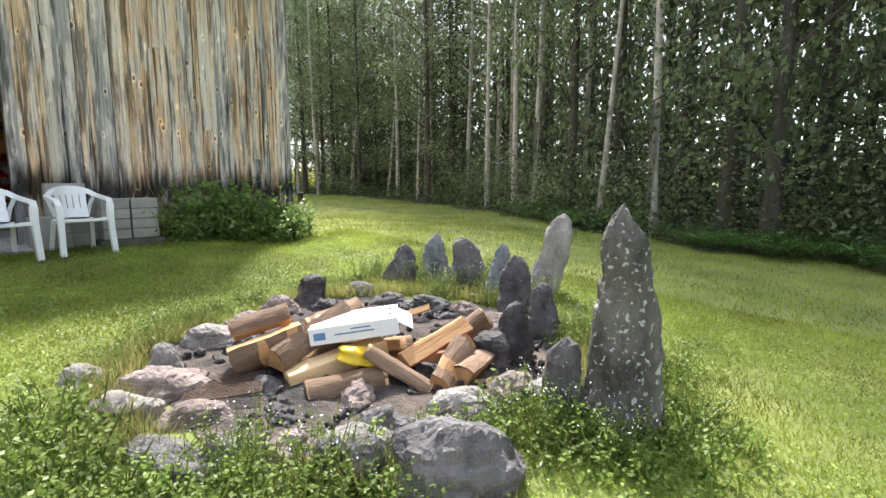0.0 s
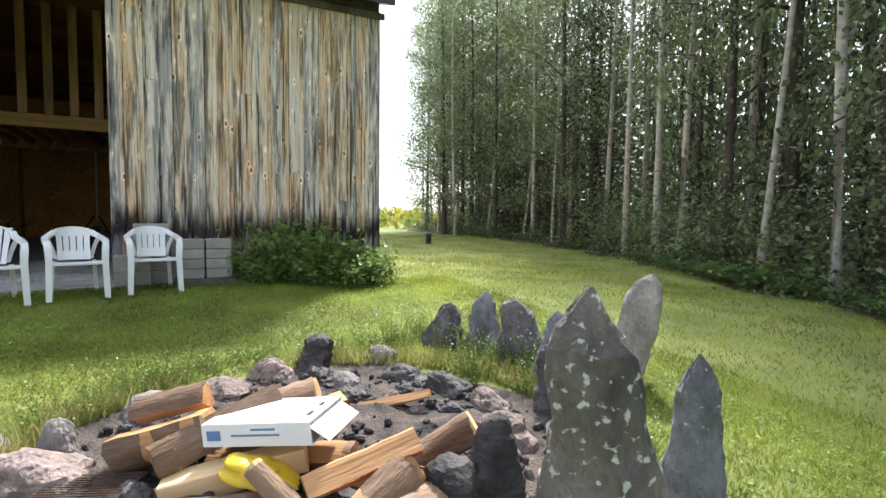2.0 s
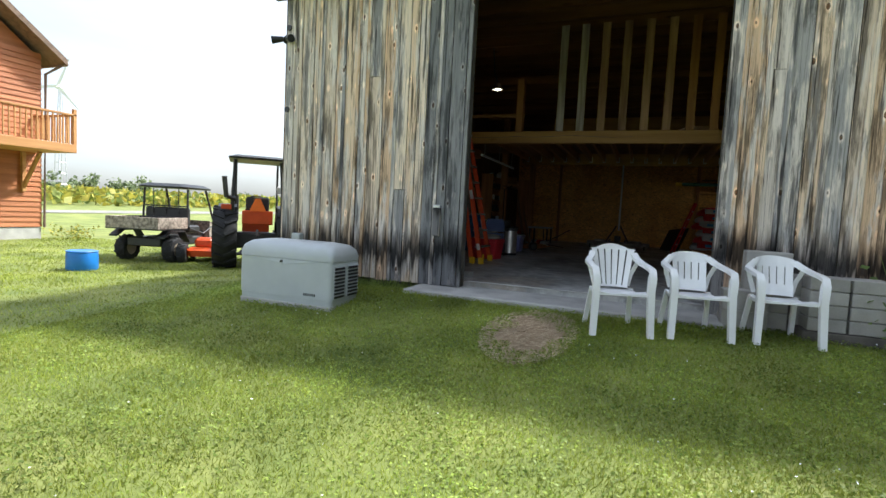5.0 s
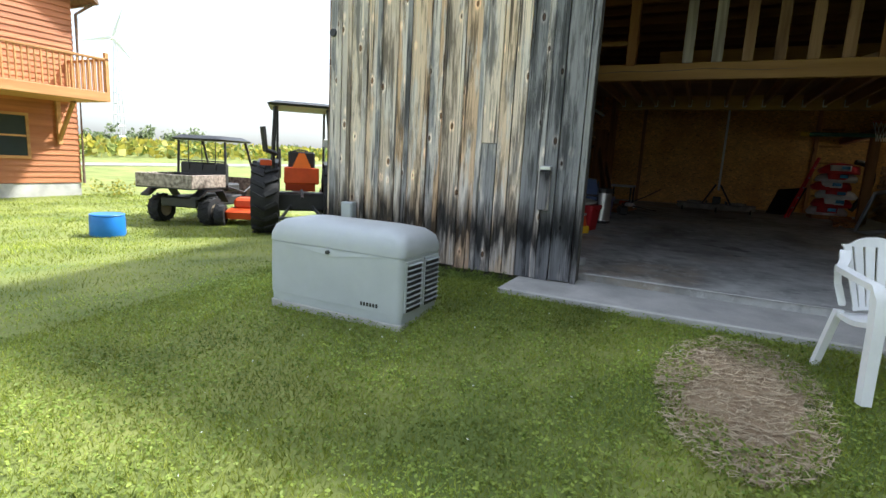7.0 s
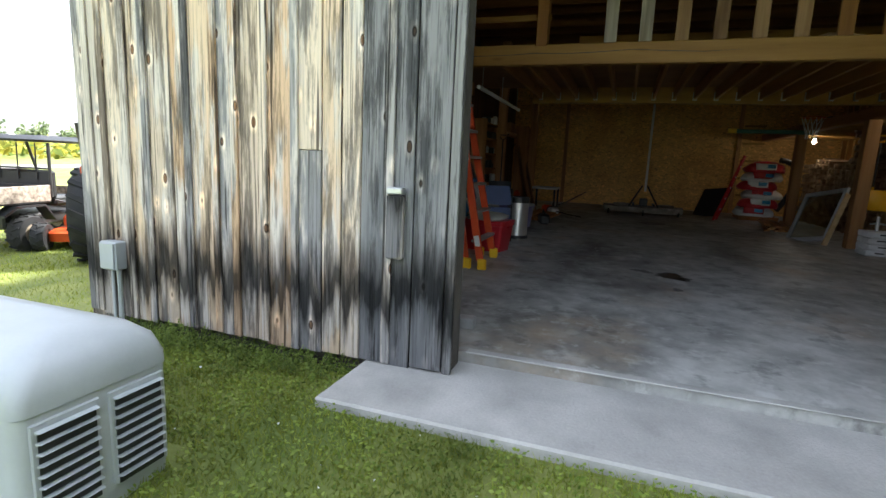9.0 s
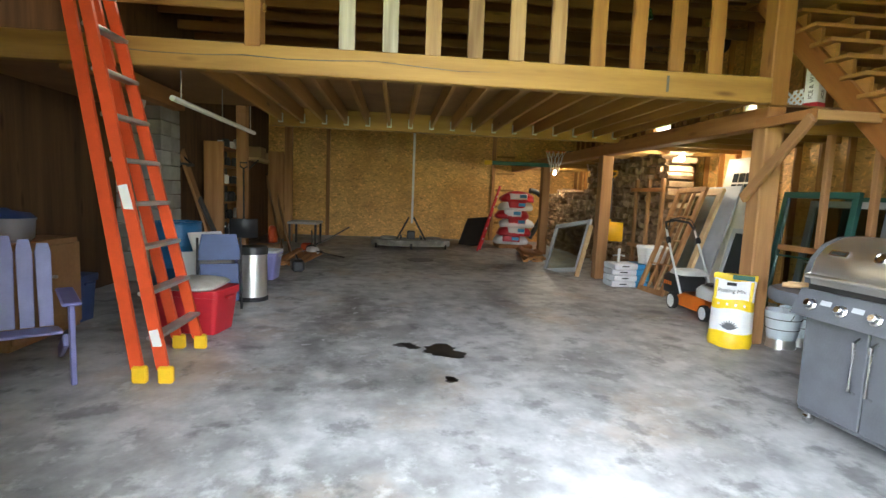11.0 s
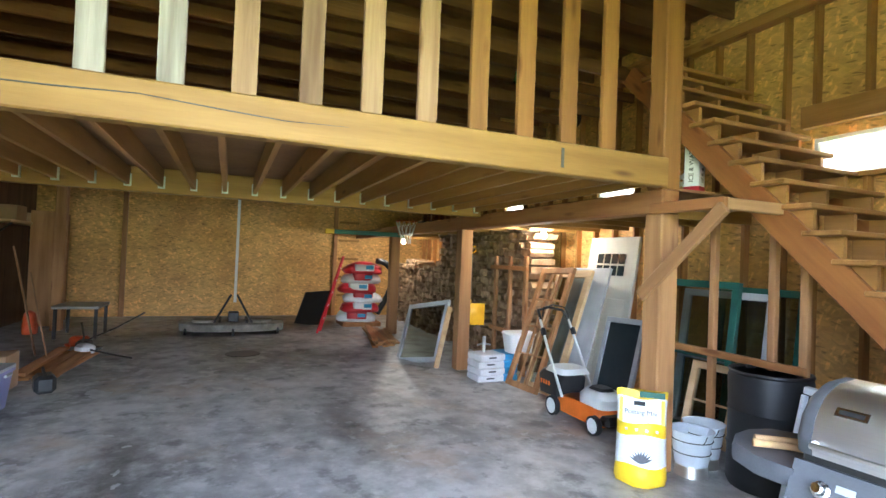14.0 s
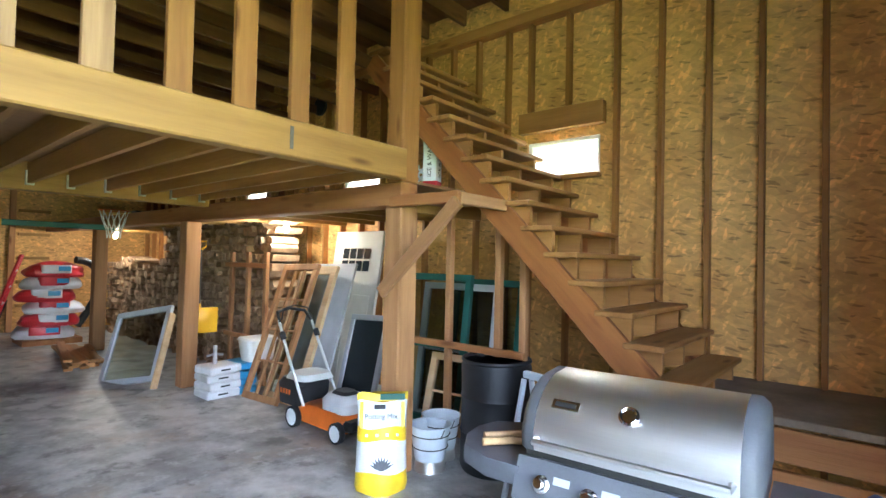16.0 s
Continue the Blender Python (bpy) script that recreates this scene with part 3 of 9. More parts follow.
def ground_z(x, y):
    """The height of the lawn: it climbs to the barn and falls away past its left corner."""
    x, y = np.asarray(x, float), np.asarray(y, float)
    s = np.clip(-x, -6, 7.3)
    z = 0.04 + 0.058 * s
    # a low bank in front of the apron
    z = z + 0.115 * np.exp(-((x + 6.9) / 1.3) ** 2) * np.clip((4.6 - np.abs(y + 1.0)) / 1.2, 0, 1)
    left = np.clip((-4.4 - y) / 4.5, 0, 1)
    z = z * (1 - left) + np.minimum(z, 0.0) * left
    right = np.clip((y - 5.5) / 4.0, 0, 1)
    z = z * (1 - right) + (0.1 + 0.025 * np.clip(-x, 0, 20)) * right
    far = np.hypot(x + 10, y + 5)
    z = z + 0.012 * np.sin(x * 1.9 + y * 0.7) * np.sin(y * 1.6 - x * 0.5)
    return z + 0.02 * np.clip(far - 22, 0, 60) * (y < -4)


def gz(x, y):
    return float(ground_z(x, y))

# ---- ground ----
FLOOR = 0.68
WX, WL, WR, WB = -7.86, -5.05, 4.38, -22.6     # the barn's front, left, right and back faces
OPEN_L, OPEN_R, EAVE = -2.15, 0.72, 4.52
DEEP = 0.16

xs = np.unique(np.concatenate([np.linspace(-2000, -60, 14), np.linspace(-60, -26, 12), np.linspace(-26, -22.0, 6), np.linspace(-22.0, 6, 113), np.linspace(6, 30, 12), np.linspace(30, 2000, 12)]))
ys = np.unique(np.concatenate([np.linspace(-2000, -60, 14), np.linspace(-60, -14, 20), np.linspace(-14, 14, 113), np.linspace(14, 40, 14), np.linspace(40, 2000, 12)]))
gx, gy = np.meshgrid(xs, ys, indexing="ij")
gzz = ground_z(gx, gy)
inside = (gx < WX - 0.1) & (gx > WB + 0.1) & (gy > WL + 0.1) & (gy < WR - 0.1)
gzz = np.where(inside, np.minimum(gzz, FLOOR - 0.3), gzz)
vid = np.arange(gx.size).reshape(gx.shape)
quads = np.stack([vid[:-1, :-1], vid[1:, :-1], vid[1:, 1:], vid[:-1, 1:]], -1).reshape(-1, 4)
ground = new("ground", raw_mesh("ground", np.stack([gx, gy, gzz], -1).reshape(-1, 3), quads, M["lawn"]))
for p in ground.data.polygons:
    p.use_smooth = True
tagged(ground, "mown green lawn with clover on gently sloping ground", "lawn", kind="structure")

# ---- barn: floor, apron, walls ----
g = G().box(((WX + WB) / 2 - 0.02, (WL + WR) / 2, FLOOR - 0.15), (WX - WB - 0.34, WR - WL - 0.3, 0.3))
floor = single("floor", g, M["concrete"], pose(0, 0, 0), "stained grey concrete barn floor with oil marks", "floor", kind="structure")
g = G().box((-7.66, -0.95, 0.48), (0.78, 3.5, 0.28), b=0.012)
apron = single("pavement", g, M["apron"], pose(0, 0, 0), "pale concrete apron in front of the barn door", "apron", kind="structure")


def wall(name, boxes, material, label):
    g = G()
    for lo, hi in boxes:
        g.box([(a + b) / 2 for a, b in zip(lo, hi)], [abs(b - a) for a, b in zip(lo, hi)])
    return single(name, g, material, pose(0, 0, 0), label, "wall", kind="structure")


WT = 0.12
front_wall = wall("wall_front", [((WX - 0.03 - WT, WL, 0.3), (WX - 0.03, OPEN_L - 0.02, EAVE + 0.4)), ((WX - 0.03 - WT, OPEN_R, 0.3), (WX - 0.03, WR - 0.03, EAVE + 0.4)), ((WX - 0.03 - WT, OPEN_L - 0.02, 4.3), (WX - 0.03, OPEN_R, EAVE + 0.4))], M["barn_dark"], "barn front wall of weathered vertical boards")
# side wall towards the wood, with three small windows
WINS = [(-11.62, -10.80), (-14.75, -13.95), (-17.6, -16.8)]
WZ0, WZ1 = 3.27, 3.66
YI = WR - 0.12
boxes = [((WB, YI, 0.3), (WX - 0.15, WR, WZ0)), ((WB, YI, WZ1), (WX - 0.15, WR, 5.6))]
last = WB
for a, b in sorted(WINS):
    boxes.append(((last, YI, WZ0), (a, WR, WZ1)))
    last = b
boxes.append(((last, YI, WZ0), (WX - 0.15, WR, WZ1)))
right_wall = wall("wall_right", boxes, M["osb"], "barn side wall sheathed inside with strand board")
left_wall = wall("wall_left", [((WB, WL, 0.0), (WX - 0.15, WL + 0.12, 5.6))], M["dark_boards"], "barn side wall by the storage aisle")
back_wall = wall("wall_back", [((WB, WL + 0.12, 0.3), (WB + 0.12, YI, 5.6))], M["osb"], "strand board back wall of the barn")
# roof: flat inner ceiling, pitched roof and eave
g = G().box(((WX + WB) / 2 - 0.1, (WL + WR) / 2, 5.42), (WX - WB - 0.2, WR - WL - 0.24, 0.05))
for i in range(25):
    g.box((-8.3 - 0.6 * i, (WL + WR) / 2, 5.29), (0.045, WR - WL - 0.3, 0.2))
single("ceiling", g, M["dim_pine"], pose(0, 0, 0), "open ceiling of pine joists and boards", "ceiling", kind="structure")
ridge_x, ridge_z = (WX + WB) / 2, 7.6
g = G()
for sx, ex in ((1, WX + 0.42), (-1, WB - 0.42)):
    slope = (ridge_z - EAVE - 0.35) / abs(ridge_x - (WX if sx > 0 else WB))
    z_e = EAVE + 0.12
    out = [(ridge_x, 0, ridge_z), (ex, 0, z_e), (ex, 0, z_e + 0.1), (ridge_x, 0, ridge_z + 0.12)]
    g.sweep(out, (0, WL - 0.06, 0), (0, WR + 0.06, 0))
roof = single("roof", g, M["roof_metal"], pose(0, 0, 0), "dark metal barn roof with a low eave", "roof", kind="structure")
g = G()
for y0 in (WL, WR - 0.1):
    g.sweep([(WX - 0.2, y0, 5.0), (WB + 0.1, y0, 5.0), (ridge_x, y0, ridge_z - 0.1)], (0, 0, 0), (0, 0.1, 0))
single("wall_gable", g, M["barn_dark"], pose(0, 0, 0), "upper gable walls of the barn", "wall", kind="structure")

# ---- loft, posts, stairs ----
def timber(name, lo, hi, material, parent=None, label="", category="", b=0.006, kind="structure"):
    """A squared timber between two corners; its mesh sits round its own centre."""
    c = [(p + q) / 2 for p, q in zip(lo, hi)]
    g = G().box((0, 0, 0), [abs(q - p) for p, q in zip(lo, hi)], b=b)
    if parent is not None:
        return part(name, g, material, parent, label, m=pose(*c))
    return single(name, g, material, pose(*c), label, category, kind=kind)


LX, LOFT_Z = -11.5, 2.95
loft = thing("loft", pose(0, 0, 0), "pine loft floor with a stud railing over the concrete floor", "loft", kind="structure")
timber("front_beam", (LX - 0.06, -4.9, 2.985), (LX + 0.06, 2.23, 3.215), M["pine_y"], loft, "yellow pine front beam with a long crack", b=0.01)
timber("back_beam", (-14.75, -3.0, LOFT_Z - 0.02), (-14.60, 2.2, 3.19), M["pine_y"], loft)
for i in range(17):
    y = -2.85 + 0.31 * i
    timber("joist", (-14.60, y - 0.02, LOFT_Z + 0.04), (LX - 0.062, y + 0.02, 3.17), M["pine_x"], loft, b=0.003)
    g = G().box((0, 0, 0), (0.03, 0.066, 0.13), b=0.002)
    part("joist_hanger", g, M["metal"], loft, "galvanised joist hanger", m=pose(-14.585, y, LOFT_Z + 0.09))
timber("deck", (-14.75, -4.9, 3.20), (LX - 0.062, 2.2, 3.225), M["ply"], loft, "plywood loft deck", b=0.002)
for i in range(10):
    y = -1.63 + 0.374 * i
    timber("baluster", (LX - 0.105, y - 0.068, 3.192), (LX - 0.066, y + 0.068, 5.19), M["baluster_grey" if i < 2 else "baluster" if i < 6 else "pine"], loft, "greyed old stud" if i < 2 else "", b=0.003)
timber("post", (LX - 0.245, 2.30, 2.993), (LX - 0.07, 2.495, 5.19), M["pine"], loft, b=0.01)
timber("post", (LX - 0.09, -2.45, 3.191), (LX + 0.07, -2.32, 4.2), M["pine"], loft, b=0.006)
timber("rail", (LX - 0.05, -2.3, 3.5), (LX - 0.01, -4.8, 3.56), M["pine_y"], loft, b=0.003)
timber("back_rail", (-15.0, -2.3, 3.75), (-14.9, 2.4, 4.1), M["pine_y"], loft, b=0.006)

# the front beam's long crack, and a dark strap near its end
crack = G().tube([(LX + 0.0605, -3.9 + 0.36 * i, 3.105 + 0.012 * math.sin(i * 1.9) + (0.02 if 5 < i < 8 else 0)) for i in range(11)], [0.001, 0.003, 0.004, 0.003, 0.005, 0.004, 0.005, 0.003, 0.004, 0.003, 0.001], 5)
part("crack", crack, M["barn_dark"], loft, "long dark drying crack")
timber("strap", (LX + 0.061, 1.21, 3.03), (LX + 0.065, 1.235, 3.17), M["barn_dark"], loft, "dark metal strap", b=0.001)

# right-hand aisle: posts, long beam and the shelf floor above it
aisle = thing("aisle_frame", pose(0, 0, 0), "rough-sawn posts and beam along the storage aisle", "post and beam", kind="structure")
for x in (-11.66, -15.51, -19.08):
    timber("post", (x - 0.095, 2.30, FLOOR), (x + 0.095, 2.495, 2.80), M["rough_z"], aisle, b=0.012)
timber("beam", (-22.4, 2.302, 2.80), (-11.57, 2.493, 2.992), M["rough_x"], aisle, b=0.012)
timber("shelf_floor", (-22.4, 2.50, 2.993), (-11.6, 4.2, 3.018), M["ply"], aisle, b=0.002)
for i in range(17):
    x = -12.2 - 0.6 * i
    timber("joist", (x - 0.02, 2.50, 2.84), (x + 0.02, 4.2, 2.992), M["pine_y"], aisle, b=0.003)
# small landing with its brace
timber("landing", (-11.66, 2.25, 2.785), (-10.97, 2.298, 2.872), M["rough_x"], aisle, b=0.008)
timber("landing_board", (-11.012, 2.30, 2.78), (-10.965, 3.0, 2.865), M["rough_y"], aisle, b=0.006)
timber("landing_deck", (-11.56, 2.30, 2.83), (-11.014, 2.85, 2.86), M["ply"], aisle, b=0.003)
g = G().box((0, 0, 0), (0.10, 0.045, 1.02), b=0.006)
part("brace", g, M["rough_z"], aisle, m=pose(-11.32, 2.225, 2.45, 0, 48, 0))

# staircase along the side wall
stair = thing("staircase", pose(0, 0, 0), "open pine staircase climbing along the strand board wall", "stairs", kind="structure")
SY0, SY1 = 2.90, 4.10
for i in range(15):
    z, x = 1.656 + 0.2 * i, -9.571 - 0.2015 * i
    g = G().box((0, 0, 0), (0.27, SY1 - SY0 + 0.1, 0.04), b=0.008)
    part("tread", g, M["stair_board"], stair, m=pose(x - 0.11, (SY0 + SY1) / 2, z - 0.02))
    for y in (SY0 + 0.07, SY0 + 0.55, SY1 - 0.05):
        g = G().add([(0, -0.02, 0.155), (-0.21, -0.02, 0.155), (-0.21, -0.02, -0.05), (0, -0.02, -0.0), (0, 0.02, 0.155), (-0.21, 0.02, 0.155), (-0.21, 0.02, -0.05), (0, 0.02, -0.0)], [(0, 1, 2, 3), (7, 6, 5, 4), (0, 4, 5, 1), (1, 5, 6, 2), (2, 6, 7, 3), (3, 7, 4, 0)])
        part("cleat", g, M["pine_x"], stair, m=pose(x - 0.02, y, z - 0.195))
for y in (SY0 + 0.0, SY1 + 0.03):
    p0, p1 = Vector((-9.72, y, 1.441)), Vector((-12.65, y, 4.371))
    L = (p1 - p0).length
    g = G().box((0, 0, 0), (L, 0.045, 0.21), b=0.006)
    d = (p1 - p0).normalized()
    part("stringer", g, M["stringer"], stair, "reddish pine stringer", m=Matrix.Translation((p0 + p1) / 2) @ pose(0, 0, 0, 0, math.degrees(math.atan2(-d.z, -d.x)) * -1 + 180, 0))
g = G().box((0, 0, 0), (1.9, 1.1, 0.05), b=0.006)
platform = thing("stair_platform", pose(0, 0, 0), "low wooden platform at the foot of the stairs", "platform", kind="structure")
part("top", g, M["dusty_ply"], platform, "dusty brown plywood top", m=pose(-8.95, 3.68, 1.46))
for z in (0.95, 1.2):
    part("front_board", G().box((0, 0, 0), (1.9, 0.04, 0.2), b=0.006), M["rough_x"], platform, m=pose(-8.95, 3.15, z + 0.12))
for x in (-9.8, -8.1):
    part("leg", G().box((0, 0, 0), (0.09, 0.09, 0.75), b=0.005), M["rough_z"], platform, m=pose(x, 3.25, FLOOR + 0.375))
    part("leg", G().box((0, 0, 0), (0.09, 0.09, 0.75), b=0.005), M["rough_z"], platform, m=pose(x, 4.1, FLOOR + 0.375))

# studs of the side wall and its plates
studs = thing("wall_studs", pose(0, 0, 0), "pine studs and plates on the strand board wall", "studs", kind="structure")
stud_x = [-8.2, -8.61, -9.02, -9.43, -9.82, -10.21, -10.62, -11.12, -11.56, -11.85, -12.26, -12.64]
while stud_x[-1] > -22.0:
    stud_x.append(stud_x[-1] - 0.41)
for x in stud_x:
    if [w for w in WINS if w[0] - 0.03 < x < w[1] + 0.03]:
        timber("stud", (x - 0.02, YI - 0.09, FLOOR), (x + 0.02, YI - 0.002, WZ0 - 0.045), M["pine"], studs, b=0.003)
        timber("stud", (x - 0.02, YI - 0.09, 3.97), (x + 0.02, YI - 0.002, 4.93), M["pine"], studs, b=0.003)
    else:
        timber("stud", (x - 0.02, YI - 0.09, FLOOR), (x + 0.02, YI - 0.002, 4.93), M["pine"], studs, b=0.003)
for a, b in WINS:
    timber("header", (a - 0.06, YI - 0.10, 3.75), (b + 0.06, YI - 0.003, 3.965), M["pine_x"], studs, b=0.004)
    timber("sill", (a - 0.02, YI - 0.10, WZ0 - 0.042), (b + 0.02, YI - 0.003, WZ0 - 0.004), M["pine_x"], studs, b=0.003)
timber("plate", (-22.3, YI - 0.14, 4.932), (-8.0, YI - 0.002, 5.05), M["pine_x"], studs, b=0.004)
win_no = 0
for a, b in WINS:
    win_no += 1
    w = thing("window_%d" % win_no, pose((a + b) / 2, WR - 0.06, (WZ0 + WZ1) / 2), "small white-framed horizontal barn window", "window", kind="structure")
    sx, sz = b - a, WZ1 - WZ0
    for nm, c, s in (("frame", (0, 0, sz / 2 - 0.02), (sx, 0.07, 0.04)), ("frame", (0, 0, 0.02 - sz / 2), (sx, 0.07, 0.04)), ("frame", (sx / 2 - 0.02, 0, 0), (0.04, 0.07, sz - 0.08)), ("frame", (0.02 - sx / 2, 0, 0), (0.04, 0.07, sz - 0.08))):
        part(nm, G().box((0, 0, 0), s, b=0.004), M["white_plastic"], w, m=pose(*c))
    part("pane", G().box((0, 0, 0), (sx - 0.08, 0.006, sz - 0.08)), M["frosted"], w)

# left aisle posts
laisle = thing("left_aisle_frame", pose(0, 0, 0), "rough posts along the left storage aisle", "posts", kind="structure")
for x, y in ((-16.9, -4.05), (-20.3, -3.9)):
    timber("post", (x - 0.09, y - 0.09, FLOOR), (x + 0.09, y + 0.09, 4.5), M["rough_z"], laisle, b=0.01)
timber("beam", (-13.8, -4.0, 2.95), (-11.6, -3.85, 3.15), M["rough_x"], laisle, b=0.01)

# ---- front boards ----
rb = random.Random(4)


def boards(parent, y0, y1, z0, z1, xf, zjit=0.03, ovl=True, lift=0.0):
    """Upright boards side by side with narrow cover strips, each its own piece."""
    y = y0
    while y < y1 - 0.02:
        w = rb.choice((0.13, 0.15, 0.18, 0.2, 0.22))
        w = min(w, y1 - y)
        if y1 - (y + w) < 0.06:
            w = y1 - y
        t = 0.022 + rb.uniform(0, 0.007)
        zb = z0 + rb.uniform(-zjit, zjit)
        split = rb.random() < 0.3 and z1 - z0 > 2
        cuts = [zb, z0 + rb.uniform(1.2, 2.9), z1] if split else [zb, z1]
        for k in range(len(cuts) - 1):
            h = cuts[k + 1] - cuts[k] - (0.004 if k == 0 and split else 0)
            g = G().box((0, 0, h / 2 + cuts[k] - zb - lift), (t, w - 0.009, h), b=0.004)
            part("board", g, M["barn_grey"] if y1 - 0.42 < y + w and y1 == OPEN_L else M["barn"], parent, m=pose(xf + t / 2 + rb.uniform(0, 0.004), y + w / 2, zb + lift))
        if ovl and rb.random() < 0.55 and y + w < y1 - 0.1:
            g = G().box((0, 0, (z1 - zb) / 2 - lift), (0.018, 0.055, z1 - zb - 0.01), b=0.004)
            part("batten", g, M["barn"], parent, m=pose(xf + 0.036, y + w, zb + lift))
        y += w


boards(front_wall, OPEN_R, WR - 0.02, 0.42, EAVE + 0.1, WX - 0.028, lift=0.42)
boards(front_wall, WL, -4.72, 0.42, EAVE + 0.1, WX - 0.028)
boards(front_wall, OPEN_L, OPEN_R, 4.3, EAVE + 0.1, WX - 0.028, 0.0, False)
timber("eave_board", (WX + 0.02, WL - 0.1, EAVE + 0.02), (WX + 0.06, WR + 0.03, EAVE + 0.12), M["barn_dark"], front_wall)
door_1 = thing("door_1", pose(0, 0, 0), "open sliding barn door of weathered vertical boards", "barn door", kind="structure")
boards(door_1, -4.98, OPEN_L, 0.62, EAVE - 0.02, WX + 0.03, 0.012)

# ---- woods, lawn and weeds ----
rn = np.random.RandomState(11)
EDGE = [(9.0, 9.8), (3.0, 9.6), (-1.0, 9.7), (-3.0, 9.9), (-5.5, 10.6), (-9.0, 12.4), (-13.0, 13.6), (-17.0, 14.2), (-22.0, 14.6), (-28.0, 15.4), (-36.0, 17.0)]


def edge_y(x):
    e = sorted(EDGE)
    return float(np.interp(x, [p[0] for p in e], [p[1] for p in e]))


def leaf_cards(centres, size, spread=0.0, rs=rn, flat=0.0):
    """Diamond leaves, one at each place, turned at random; flat tips them towards level."""
    c = np.asarray(centres, float)
    n = len(c)
    a = rs.normal(size=(n, 3))
    a[:, 2] *= 1 - flat
    a /= np.linalg.norm(a, axis=1, keepdims=True) + 1e-9
    b = rs.normal(size=(n, 3))
    b[:, 2] *= 1 - flat
    b -= a * (a * b).sum(1, keepdims=True)
    b /= np.linalg.norm(b, axis=1, keepdims=True) + 1e-9
    s = size * rs.uniform(0.65, 1.35, (n, 1))
    v = np.stack([c - a * s * 0.5, c + b * s * 0.32 - a * s * 0.05, c + a * s * 0.55, c - b * s * 0.32 - a * s * 0.05], 1).reshape(-1, 3)
    f = np.arange(n * 4).reshape(-1, 4)
    return v, f


def tree_meshes(seed, height, base, spread, leaves, size, lean, r0, kind):
    """Trunk with limbs, and a crown of single leaves in clumps along the twigs."""
    rs = np.random.RandomState(seed)
    g = G()
    pts, rad = [], []
    lx, ly = rs.uniform(-1, 1, 2) * lean
    for i in range(9):
        u = i / 8
        pts.append((lx * u + 0.12 * math.sin(3 * u + seed), ly * u + 0.10 * math.sin(4 * u + 2 * seed), height * u - 0.1))
        rad.append(r0 * (1 - 0.88 * u) * (1.35 if i == 0 else 1))
    g.tube(pts, rad, 8)
    limbs = G()
    cents = []
    nl = 34 if kind != "spruce" else 60
    for k in range(nl):
        u = base + (1 - base) * (k + rs.uniform(0, 1)) / nl
        p = Vector([np.interp(u * 8, range(9), [q[j] for q in pts]) for j in range(3)])
        ang = k * 2.4 + rs.uniform(-0.4, 0.4)
        if kind == "spruce":
            ln, rise = spread * (1.05 - u) * 1.3, -0.15
        elif kind == "birch":
            ln, rise = spread * (0.45 + 0.8 * math.sin(math.pi * min(1, (u - base) / (1 - base) * 0.9 + 0.1))) * rs.uniform(0.7, 1.1), 0.55
        else:
            ln, rise = spread * (0.6 + 0.7 * math.sin(math.pi * min(1, (u - base) / (1 - base) * 0.85 + 0.15))) * rs.uniform(0.7, 1.15), 0.3
        ln = max(ln, 0.35)
        q = p + Vector((math.cos(ang) * ln, math.sin(ang) * ln, rise * ln * rs.uniform(0.4, 1.2)))
        mid = (p + q) / 2 + Vector((0, 0, 0.08 * ln))
        limbs.tube([p, mid, q], [r0 * 0.22 * (1 - u * 0.6), r0 * 0.13 * (1 - u * 0.6), 0.006], 5)
        for t in (0.4, 0.65, 0.85, 1.0):
            c = p.lerp(q, t) + Vector((0, 0, 0.1 * ln * (1 - abs(2 * t - 1))))
            m = max(2, int(leaves / nl / 4))
            sd = 0.16 + 0.13 * ln
            cents.append(np.array(c) + rs.normal(size=(m, 3)) * (sd, sd, sd * (0.5 if kind != "birch" else 0.9)))
    v, f = leaf_cards(np.concatenate(cents), size, rs=rs, flat=0.3)
    return g, limbs, v, f


TREES = []
for seed, kind, h, base, spread, leaves, size, lean, r0, bark, leafm, label in (
        (1, "birch", 12.5, 0.26, 1.35, 6500, 0.085, 0.9, 0.085, "birch", "leaf_light", "slender white-barked birch with light green leaves"),
        (2, "birch", 11.0, 0.30, 1.2, 6000, 0.085, 1.4, 0.075, "birch", "leaf_light", "leaning white-barked birch with an airy crown"),
        (3, "birch", 13.5, 0.22, 1.45, 7000, 0.085, 0.5, 0.10, "birch", "leaf", "tall pale-barked birch at the wood's edge"),
        (4, "maple", 12.0, 0.08, 1.8, 8000, 0.105, 0.4, 0.13, "bark", "leaf", "dense broadleaf tree with dark green leaves"),
        (5, "maple", 10.5, 0.03, 1.8, 8500, 0.10, 0.5, 0.11, "bark", "leaf", "bushy broadleaf tree leafy to the ground"),
        (6, "spruce", 13.0, 0.06, 1.6, 7500, 0.10, 0.1, 0.15, "bark", "leaf_dark", "dark conifer among the broadleaf trees, shade put into its colour")):
    g, limbs, v, f = tree_meshes(seed, h, base, spread, leaves, size, lean, r0, kind)
    t = thing("tree", pose(0, 0, 0), label, "tree", "trees of the wood")
    part("trunk", g, M[bark], t, smooth=60)
    tagged(part("limb_growth", limbs, M["bark"] if kind != "birch" else M[bark], t, smooth=60), kind="stuff")
    part("crown", raw_mesh("crown", v, f, M[leafm]), None, t)
    TREES.append(t)
used = set()
rt = random.Random(5)


def plant_tree(k, x, y, s, r, up=1.0):
    m = pose(x, y, gz(x, y) - 0.02, 0, 0, r) @ Matrix.Diagonal((s, s, s * up, 1))
    if k not in used:
        used.add(k)
        TREES[k].matrix_basis = m
        return
    c = copy_thing(TREES[k], pose(0, 0, 0))
    c.matrix_basis = m


